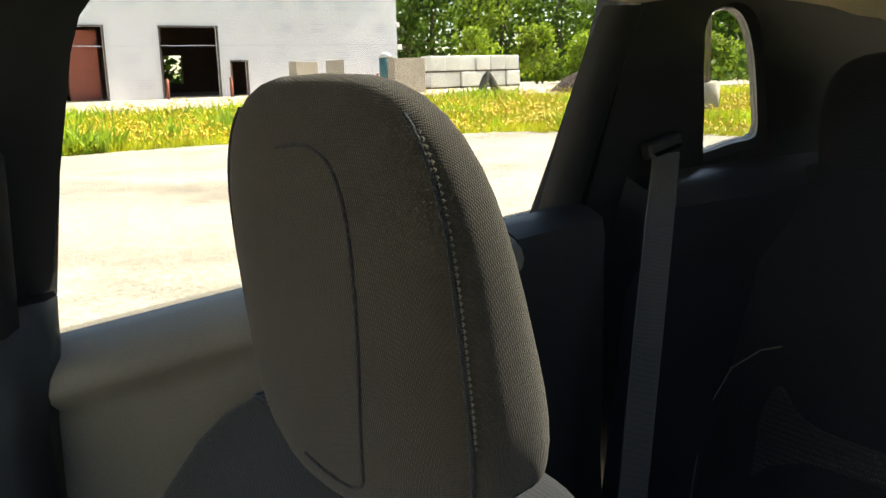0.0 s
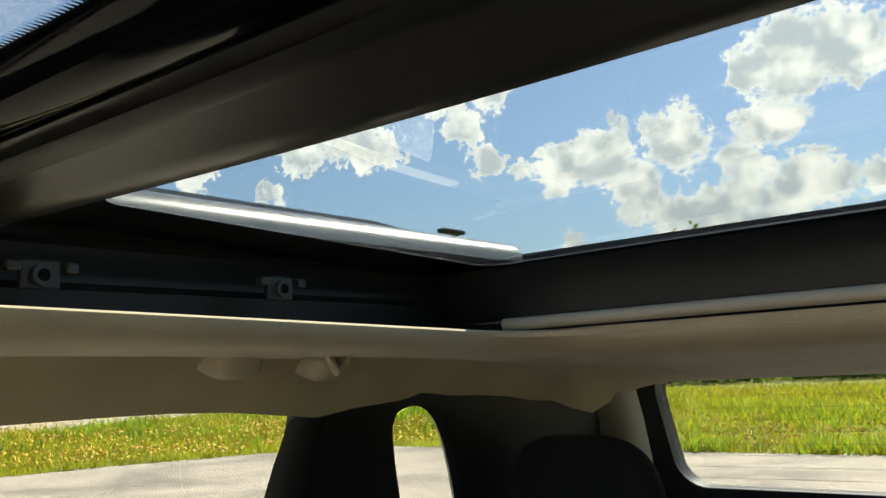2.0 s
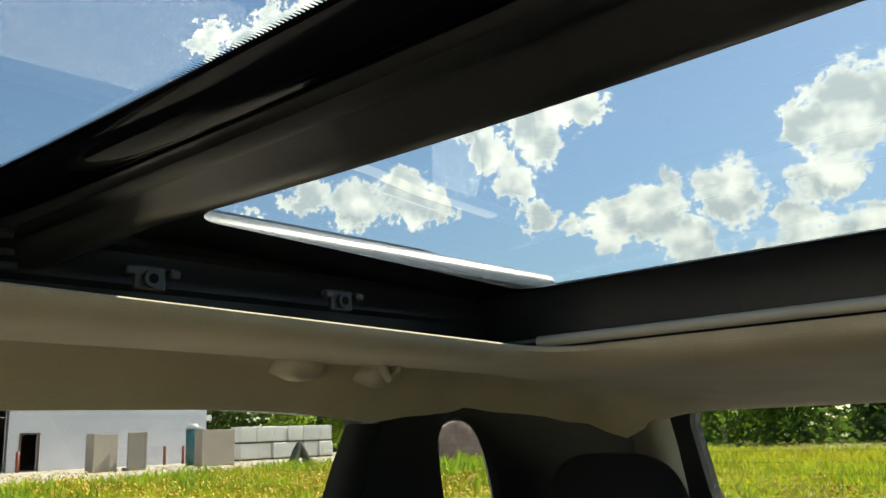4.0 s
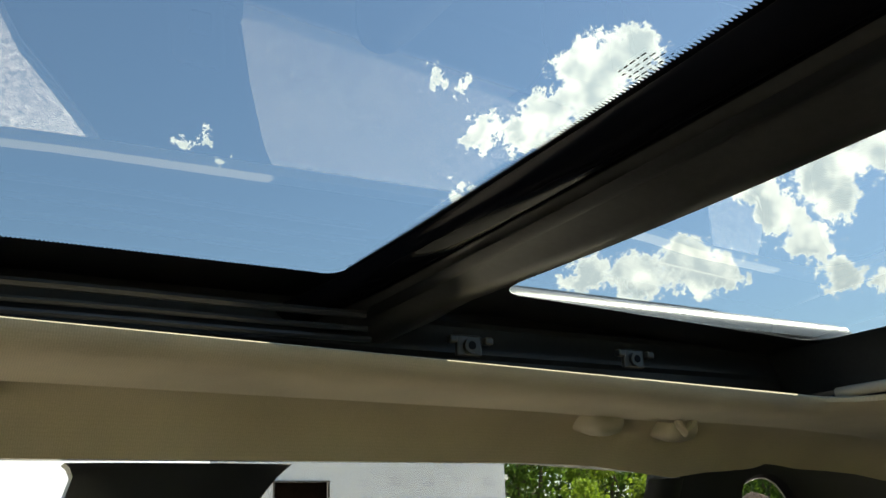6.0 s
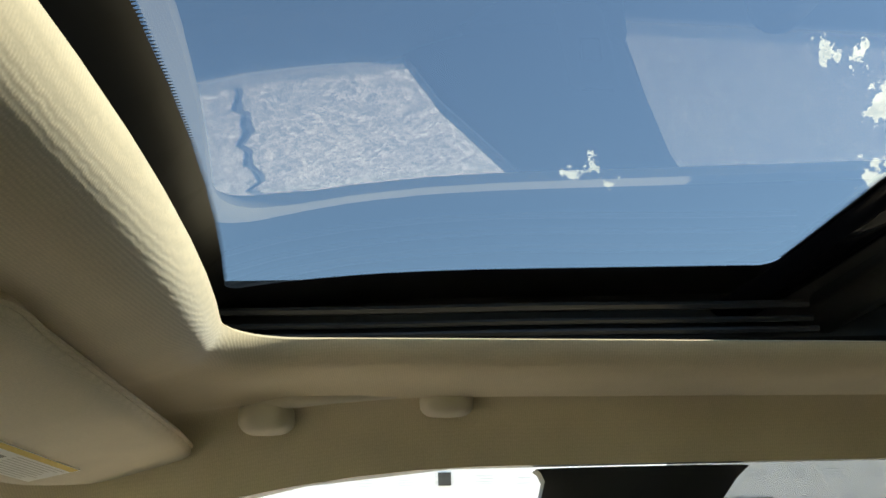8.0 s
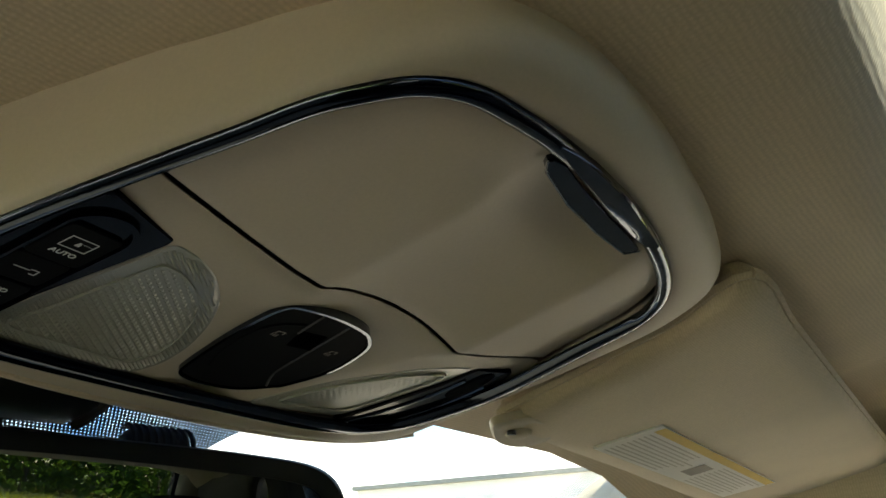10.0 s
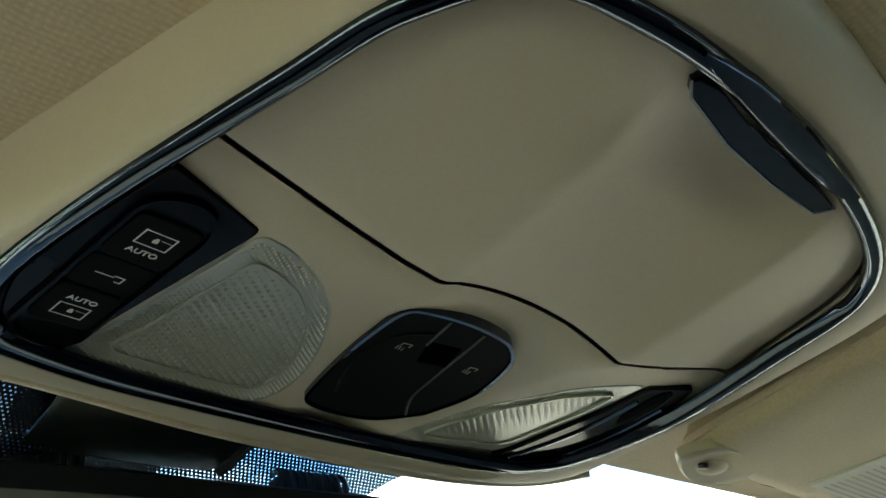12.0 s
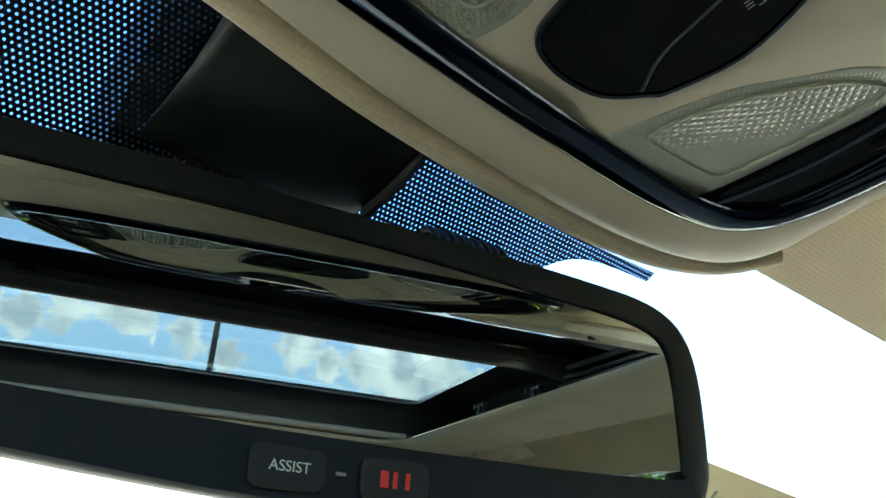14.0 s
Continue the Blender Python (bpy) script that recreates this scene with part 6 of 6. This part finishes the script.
def ground():
    n, s = 40, 2500.0
    ts = [math.copysign(abs(2 * k / n - 1) ** 3, 2 * k / n - 1) for k in range(n + 1)]
    verts = [(x * s, y * s, -0.02) for y in ts for x in ts]
    faces = [(j * (n + 1) + i, j * (n + 1) + i + 1, (j + 1) * (n + 1) + i + 1, (j + 1) * (n + 1) + i) for j in range(n) for i in range(n)]
    tagged(pydata("ground", verts, faces, MEADOW), "rough green meadow ground reaching the horizon", "ground", kind="structure")
    e = [(p.x, p.y) for p in spline([Vector((x, y, 0)) for x, y in EDGE], 80, closed=False)]
    bm = bmesh.new()
    edge = [bm.verts.new((x + random.uniform(-.12, .12), y + random.uniform(-.12, .12), 0)) for x, y in e]
    cor = [bm.verts.new((-9.2, 60, 0))]
    bm.faces.new(edge + cor)
    bmesh.ops.triangulate(bm, faces=bm.faces)
    tagged(part("pavement", bm, PAVE), "sunlit worn pale asphalt yard", "pavement", kind="structure")
    v = [(33, 60, 0.0), (33, -60, 0.0), (75, -60, 0.0), (75, 60, 0.0)]
    tagged(pydata("ground_gravel", v, [(0, 1, 2, 3)], GRAVEL), "pale gravel yard before the building", "gravel", kind="structure")


ground()


def cracks():
    """Tarred zigzag cracks in the asphalt."""
    rnd = random.Random(8)
    for x0, y0, x1, y1 in ((1.6, 0.70, 4.9, 0.84), (4.9, 0.84, 8.6, 0.8)):
        n, V, F = 70, [], []
        for k in range(n + 1):
            f = k / n
            x, y = x0 + (x1 - x0) * f + rnd.uniform(-.015, .015), y0 + (y1 - y0) * f + rnd.uniform(-.018, .018)
            w = rnd.uniform(0.006, 0.014)
            V += [(x, y - w, 0.004), (x + rnd.uniform(-.01, .01), y + w, 0.004), (x, y, 0.010)]
            if k:
                b = 3 * (k - 1)
                F += [(b, b + 3, b + 5, b + 2), (b + 2, b + 5, b + 4, b + 1)]
        tagged(pydata("tarred_crack", V, F, TAR), "dark zigzag tar seam in the pale asphalt", "crack", kind="structure")


cracks()


def edge_x(y):
    pts = EDGE
    for (x0, y0), (x1, y1) in zip(pts, pts[1:]):
        if y1 <= y <= y0:
            return x0 + (x1 - x0) * (y0 - y) / (y0 - y1 + 1e-6)
    return 12.0


def blades(name, spots, h0, h1, w, material, label, lean_amt=0.35):
    V, F = [], []
    for x, y, k in spots:
        h = random.uniform(h0, h1) * k
        a = random.uniform(0, 6.283)
        dx, dy = math.cos(a) * w * k, math.sin(a) * w * k
        lx, ly = random.gauss(0, lean_amt) * h, random.gauss(0, lean_amt) * h
        b = len(V)
        V += [(x - dx, y - dy, 0), (x + dx, y + dy, 0), (x + dx * 0.7 + lx * 0.4, y + dy * 0.7 + ly * 0.4, h * 0.55), (x - dx * 0.7 + lx * 0.4, y - dy * 0.7 + ly * 0.4, h * 0.55), (x + lx, y + ly, h)]
        F += [(b, b + 1, b + 2, b + 3), (b + 3, b + 2, b + 4)]
    ob = pydata(name, V, F, material)
    return tagged(ob, label, "grass", kind="stuff")


def meadow():
    rnd = random.Random(5)
    spots, weeds, flowers = [], [], []
    def patchy(x, y):
        return noise.noise((x * 0.22, y * 0.22, 0.0)) + 0.5 * noise.noise((x * 0.7, y * 0.7, 3.0))
    for _ in range(60000):
        y = rnd.uniform(-26, 16)
        d = rnd.random() ** 1.5 * 15
        x = edge_x(y) + d if y > -12.0 else 13.5 + d * 1.2
        p = patchy(x, y)
        k = 0.55 + 0.6 * max(0, p + 0.25) + 0.05 * d
        spots.append((x, y, k))
        if p > 0.15 and rnd.random() < 0.35:
            weeds.append((x, y, 0.8 + 0.9 * p))
        if p < 0.1 and rnd.random() < 0.16:
            flowers.append((x, y, k))
    for _ in range(70000):
        x, dd = rnd.uniform(-14, 26), rnd.random() ** 1.6 * 26
        y = -13.55 - dd
        p = patchy(x, y)
        k = 0.5 + 0.5 * max(0, p + 0.3) + 0.035 * dd
        spots.append((x, y, k))
        if p > 0.05 and rnd.random() < 0.5:
            weeds.append((x, y, 0.45 + 0.45 * p))
        if p < 0.0 and rnd.random() < 0.12:
            flowers.append((x, y, k))
    blades("grass", spots, 0.10, 0.32, 0.016, GRASS_A, "tall sunlit yellow-green grass along the asphalt", 0.5)
    blades("weeds", weeds, 0.20, 0.60, 0.034, GRASS_B, "clumps of tall green weeds in the grass", 0.42)
    V, F = [], []
    for x, y, k in flowers:
        z = rnd.uniform(0.15, 0.42) * k
        for _ in range(2):
            a, s = rnd.uniform(0, 6.28), 0.034
            px, py, pz = x + rnd.gauss(0, .03), y + rnd.gauss(0, .03), z + rnd.gauss(0, .04)
            b = len(V)
            V += [(px + s * math.cos(a + q), py + s * math.sin(a + q), pz + s * (0.6 if i % 2 else -0.6)) for i, q in enumerate((0, 1.57, 3.14, 4.71))]
            F.append((b, b + 1, b + 2, b + 3))
    tagged(pydata("wildflowers", V, F, FLOWER), "small yellow wildflowers among the grass", "flowers", kind="stuff")


meadow()


def building():
    b = thing("warehouse", (51.4, -32.6, 0), "unfinished warehouse wrapped in white printed membrane, open doorways", "building")
    X, Z = 51.4, 8.2
    holes = [(-19.75, -16.25, 0.0, 4.12), (-21.55, -20.5, 0.0, 2.08), (-13.1, -9.6, 0.0, 4.12)]
    ys = sorted({-32.6, 45.0, *[h[0] for h in holes], *[h[1] for h in holes]})
    V, F = [], []
    def wall(y0, y1, z0, z1):
        k = len(V)
        V.extend([(X, y0, z0), (X, y1, z0), (X, y1, z1), (X, y0, z1), (X + .3, y0, z0), (X + .3, y1, z0), (X + .3, y1, z1), (X + .3, y0, z1)])
        F.extend([(k, k + 3, k + 2, k + 1), (k + 4, k + 5, k + 6, k + 7), (k, k + 1, k + 5, k + 4), (k + 3, k + 7, k + 6, k + 2), (k, k + 4, k + 7, k + 3), (k + 1, k + 2, k + 6, k + 5)])
    for y0, y1 in zip(ys, ys[1:]):
        h = [q for q in holes if q[0] <= y0 and y1 <= q[1]]
        wall(y0, y1, h[0][3] if h else 0.0, Z)
    pydata("front_wall", V, F, WRAP, b)
    box("side_wall", (24, 0.3, Z), (X + 12.1, -32.44, Z / 2), WRAP, b)
    # rear wall, dark for the shade indoors, with an opening on the green behind
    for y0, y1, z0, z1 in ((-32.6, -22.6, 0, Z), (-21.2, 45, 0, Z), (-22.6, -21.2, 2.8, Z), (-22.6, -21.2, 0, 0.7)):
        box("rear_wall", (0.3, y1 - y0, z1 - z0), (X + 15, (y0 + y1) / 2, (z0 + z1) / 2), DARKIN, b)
    box("roof", (24.6, 78.2, 0.3), (X + 12, 6.2, Z + 0.15), STEEL, b)
    box("slab", (24, 77.6, 0.06), (X + 12.2, 6.2, 0.03), CONC, b)
    for h in holes:
        for y in (h[0], h[1]):
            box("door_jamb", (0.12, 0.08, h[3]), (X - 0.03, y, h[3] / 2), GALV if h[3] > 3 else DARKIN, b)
        box("lintel", (0.12, h[1] - h[0] + 0.16, 0.08), (X - 0.03, (h[0] + h[1]) / 2, h[3] + 0.04), GALV, b)
    # printed marks of the membrane, two rows, and the lap between its sheets
    box("membrane_lap", (0.01, 77.0, 0.05), (X - 0.007, 6.0, 3.05), WRAPINK, b)
    rnd = random.Random(2)
    V, F = [], []
    for row, z in enumerate((0.75, 2.2, 4.0, 5.4, 6.8)):
        y = -32.0 + (0.8 if row % 2 else 0.2)
        while y < 44:
            if not any(h[0] - 1.2 < y < h[1] + 0.2 and z < h[3] + 0.4 for h in holes):
                for i, (wd, dz) in enumerate(((1.0, 0.32), (0.8, 0.16), (1.1, 0.0), (0.9, -0.14))):
                    if rnd.random() < 0.8:
                        k = len(V)
                        o = rnd.uniform(0, 0.15)
                        V.extend([(X - 0.004, y + o, z + dz), (X - 0.004, y + o + wd, z + dz), (X - 0.004, y + o + wd, z + dz + 0.055), (X - 0.004, y + o, z + dz + 0.055)])
                        F.append((k, k + 1, k + 2, k + 3))
            y += 2.3
    tagged(pydata("printed_mark", V, F, WRAPINK, b), "faint grey rows of print", kind="stuff")
    # brown door leaf standing open inside the second doorway
    leaf = box("door_leaf", (0.08, 1.7, 3.9), (X + 0.9, -12.1, 2.0), RUST, b, 0.01)
    for z in (0.7, 1.9, 3.1):
        box("rail", (0.03, 1.6, 0.10), (X + 0.845, -12.1, z), RUST, leaf)
    box("wall_vent", (0.12, 0.75, 0.75), (X - 0.05, -0.75, 5.6), TAR, b, 0.02)
    # cables and a bracket on the corner
    for k in range(3):
        tube("corner_cable", [(X + 0.4 + .2 * k, -32.7 - 0.08 * math.sin(q) - .05 * k, 2.2 + 0.4 * q) for q in range(9)], 0.05, BLACK, b, 6)
    box("corner_box", (0.3, 0.35, 0.35), (X + 0.4, -32.85, 4.4), WHITEBAG, b, 0.03)
    box("corner_box", (0.3, 0.35, 0.35), (X + 0.4, -33.0, 2.9), WHITEBAG, b, 0.03)


building()


def yard():
    post = cyl("bollard", 0.09, 0.09, 1.15, (0, 0, 0.575), RUST, None, 14)
    tagged(post, "rust-red steel bollard by the warehouse wall", "bollard", "bollards at the warehouse")
    post.location = (50.2, -16.1, 0)
    for x, y, k in ((50.2, -19.95, 1.0), (50.0, -25.1, 1.05), (50.2, -28.9, 1.0), (50.2, -30.2, 1.0)):
        copy_thing(post, pose(x, y, 0))
    for x, y, w, h, r in ((43.2, -21.5, 1.35, 1.9, 8), (43.0, -23.1, 0.95, 1.95, -4), (43.2, -28.2, 2.2, 2.0, 4)):
        s = thing("concrete_panel", (x, y, 0), "grey-brown precast concrete panel standing in the yard", "concrete panel", "concrete panels in the yard")
        m = Matrix.Translation((x, y, h / 2)) @ Matrix.Rotation(radians(r), 4, "Z")
        part("slab", box_bm((0.16, w, h), m, 0.02), CONC, s)
        m2 = Matrix.Translation((x, y, h / 2 + 0.03)) @ Matrix.Rotation(radians(r), 4, "Z") @ Matrix.Translation((0.25, (w / 2) if r > 0 else (-w / 2), 0))
        part("return_leg", box_bm((0.7, 0.14, h), m2, 0.02), CONC, s)
        part("foot", box_bm((0.8, w * 0.9, 0.14), Matrix.Translation((x + .3, y, 0.07)), 0.02), CONC, s)
    # film-wrapped pallets of blocks, two high
    one = thing("wrapped_pallet", (0, 0, 0), "pallet load wrapped in white film in the yard", "pallet load", "stacked white pallet loads")
    part("load", box_bm((1.2, 1.24, 0.98), Matrix.Translation((0, 0, 0.61)), 0.05, 2), WHITEBAG, one)
    part("pallet", box_bm((1.15, 1.2, 0.12), Matrix.Translation((0, 0, 0.06)), 0.0), GALV, one)
    part("film_fold", box_bm((0.03, 0.5, 0.6), Matrix.Translation((-0.61, 0.1, 0.6)), 0.01), WHITEBAG, one)
    first = True
    rnd = random.Random(4)
    for i in range(6):
        for z in (0, 1.10):
            m = pose(49.2 + rnd.uniform(-.1, .1), -34.0 - 1.33 * i + rnd.uniform(-.03, .03), z, 0, 0, rnd.uniform(-2, 2))
            if first:
                one.matrix_basis = m
                first = False
            else:
                copy_thing(one, m)
    t = thing("water_tank", (46.0, -28.3, 0), "round teal tank with a white lid behind the panels", "tank")
    cyl("body", 0.42, 0.42, 2.1, (46.0, -28.3, 1.05), TEAL, t, 24)
    cyl("lid", 0.45, 0.2, 0.3, (46.0, -28.3, 2.25), WHITEBAG, t, 24)
    # split old stump, two legs
    s = [[Vector((31.0 + math.cos(a) * r * 0.6, -24.4 + off + math.sin(a) * r, z)) for a in [k * 0.785 for k in range(8)]] for z, r, off in ((0, 0.30, 0.45), (0.5, 0.26, 0.30), (0.95, 0.22, 0.12), (1.2, 0.12, 0.0))]
    st = thing("stump", (31.0, -24.4, 0), "dark weathered split stump standing in the grass", "stump")
    loft("trunk", s, GALV, st, True, True)
    s = [[Vector((31.0 + math.cos(a) * r * 0.6, -24.4 + off + math.sin(a) * r, z)) for a in [k * 0.785 for k in range(8)]] for z, r, off in ((0, 0.26, -0.55), (0.5, 0.24, -0.35), (0.9, 0.22, -0.15), (1.12, 0.16, 0.0))]
    loft("leg", s, GALV, st, True, True)
    # heap of dark mulch
    n = 28
    V, F = [], []
    for j in range(n + 1):
        for i in range(n + 1):
            u, v = 2 * i / n - 1, 2 * j / n - 1
            d = math.hypot(u, v)
            h = 2.6 * max(0, 1 - d) ** 0.8 + (0.35 * noise.noise((u * 5, v * 5, 1.0)) + 0.2 * noise.noise((u * 14, v * 14, 2.0))) * max(0, 1.0 - d) ** 0.4 if d < 1 else -0.1
            V.append((33 + 4.2 * u, -36.0 + 4.6 * v, h))
    for j in range(n):
        for i in range(n):
            a = j * (n + 1) + i
            F.append((a, a + 1, a + n + 2, a + n + 1))
    tagged(pydata("mulch_heap", V, F, MULCH, None, "", True), "heap of dark brown mulch behind the grass", "heap", kind="stuff")
    # lamp post on a concrete foot
    for x, y, top, hx, hy in ((14.7, -18.8, 5.42, 0.3, 0.95), (18.3, 21.2, 5.05, 0.95, 0.3)):
        p = thing("street_lamp", (x, y, 0), "tall lamp post on a pale round concrete foot", "street lamp", "lamp posts round the yard")
        cyl("foot", 0.33, 0.33, 0.85, (x, y, 0.42), CONC, p, 24)
        cyl("pole", 0.075, 0.06, top - 0.82, (x, y, 0.80 + (top - 0.82) / 2), GALV, p, 16)
        box("lamp_head", (hx, hy, 0.12), (x + hx / 2 - 0.1, y, top), BLACK, p, 0.03)
    # far pole and far lamp
    p = thing("utility_pole", (2.6, -40.0, 0), "dark weathered wooden utility pole in the meadow", "pole")
    cyl("shaft", 0.17, 0.13, 12.0, (2.6, -40.0, 6.0), GALV, p, 16)
    for k in range(5):
        box("step", (0.12, 0.05, 0.04), (2.6 - 0.16 * (1 if k % 2 else -1), -39.95, 8 + 0.8 * k), BLACK, p)


yard()


def tree(x, y, h, spread, leaf, seed, label, n=1100, leafsize=0.17):
    rnd = random.Random(seed)
    t = thing("tree", (x, y, 0), label, "tree", "trees behind the yard")
    trunk = [(x + rnd.gauss(0, .05) * k, y + rnd.gauss(0, .05) * k, h * 0.8 * k / 5) for k in range(6)]
    tube("trunk", trunk, [0.022 * h * (1 - 0.8 * k / 5) + 0.02 for k in range(6)], BARK, t, 8)
    V, F = [], []
    clumps = []
    for k in range(20):
        a = rnd.uniform(0, 6.283)
        z = rnd.uniform(0.06, 0.98)
        r = spread * (1.05 - abs(z - 0.5) * 1.1) * rnd.uniform(0.3, 0.95)
        clumps.append((x + r * math.cos(a), y + r * math.sin(a), z * h, spread * rnd.uniform(0.25, 0.48)))
    for k, (cx, cy, cz, cr) in enumerate(clumps[:5]):
        tube("limb", [trunk[2], ((trunk[3][0] + cx) / 2, (trunk[3][1] + cy) / 2, (trunk[2][2] + cz) / 2 + 0.3), (cx, cy, cz)], [0.008 * h, 0.006 * h, 0.01], BARK, t, 5)
    for _ in range(n):
        cx, cy, cz, cr = clumps[rnd.randrange(len(clumps))]
        v = Vector((rnd.gauss(0, 1), rnd.gauss(0, 1), rnd.gauss(0, 0.8)))
        v = v.normalized() * cr * rnd.uniform(0.55, 1.08)
        p = Vector((cx, cy, max(0.3, cz))) + v
        s = leafsize * rnd.uniform(0.6, 1.5)
        nrm = (v.normalized() * 0.6 + Vector((rnd.gauss(0, .6), rnd.gauss(0, .6), rnd.gauss(0, .6) + 0.4))).normalized()
        a = nrm.cross(Vector((rnd.random(), rnd.random(), rnd.random()))).normalized()
        c = nrm.cross(a)
        b = len(V)
        V += [p + a * s, p + c * s * 0.55 + nrm * s * 0.15, p - a * s, p - c * s * 0.55 + nrm * s * 0.15]
        F.append((b, b + 1, b + 2, b + 3))
    pydata("crown", V, F, leaf, t)
    return t


def woods():
    rnd = random.Random(11)
    for i in range(16):
        y = -34 - i * 3.6
        tree(66 + rnd.uniform(-3, 5) - max(0, i - 6) * 2.6, y + rnd.uniform(-1, 1), rnd.uniform(7.5, 12), rnd.uniform(2.6, 3.8), LEAF_A if rnd.random() < .6 else LEAF_B, 100 + i, "leafy green tree at the edge of the yard", 1500, 0.24)
    for i in range(6):
        tree(55 + rnd.uniform(-2, 2) - i * 2.2, -43.5 - i * 2.4, rnd.uniform(3.0, 4.5), 2.0, LEAF_A, 140 + i, "bright green young tree beside the stacked loads", 1300, 0.18)
    for i in range(20):
        x = 34 - i * 3.4
        tree(x + rnd.uniform(-1, 1), -60 + rnd.uniform(-5, 3), rnd.uniform(7, 11), rnd.uniform(2.4, 3.6), LEAF_A if rnd.random() < .55 else LEAF_B, 200 + i, "leafy green tree at the far side of the meadow", 1200, 0.26)
    # woods behind them, uncountable
    V, F = [], []
    for _ in range(26000):
        if rnd.random() < 0.5:
            x, y = rnd.uniform(72, 82), rnd.uniform(-110, -12)
        else:
            x, y = rnd.uniform(-70, 70), rnd.uniform(-78, -66)
        z = rnd.random() * (11 + 2.5 * noise.noise((x * .15, y * .15, 0)))
        s = rnd.uniform(0.25, 0.6)
        a, e = rnd.uniform(0, 6.28), rnd.uniform(-.8, .8)
        d1 = Vector((math.cos(a), math.sin(a), math.sin(e) * .5))
        d2 = Vector((-math.sin(a) * math.sin(e), math.cos(a) * math.sin(e), math.cos(e)))
        p = Vector((x, y, z))
        b = len(V)
        V += [p + d1 * s, p + d2 * s * .6, p - d1 * s, p - d2 * s * .6]
        F.append((b, b + 1, b + 2, b + 3))
    for _ in range(15000):
        if rnd.random() < 0.3:
            x, y = rnd.uniform(60, 68), rnd.uniform(-80, -36)
        else:
            x, y = rnd.uniform(-60, 60), rnd.uniform(-66, -52)
        z = rnd.random() ** 1.3 * (2.4 + 1.2 * noise.noise((x * .3, y * .3, 0)))
        s, a, e = rnd.uniform(0.16, 0.36), rnd.uniform(0, 6.28), rnd.uniform(-.8, .8)
        d1 = Vector((math.cos(a), math.sin(a), math.sin(e) * .5))
        d2 = Vector((-math.sin(a) * math.sin(e), math.cos(a) * math.sin(e), math.cos(e)))
        p = Vector((x, y, z))
        b = len(V)
        V += [p + d1 * s, p + d2 * s * .6, p - d1 * s, p - d2 * s * .6]
        F.append((b, b + 1, b + 2, b + 3))
    tagged(pydata("woodland", V, F, LEAF_B), "dense dark green woodland behind the yard", "woods", kind="stuff")


woods()
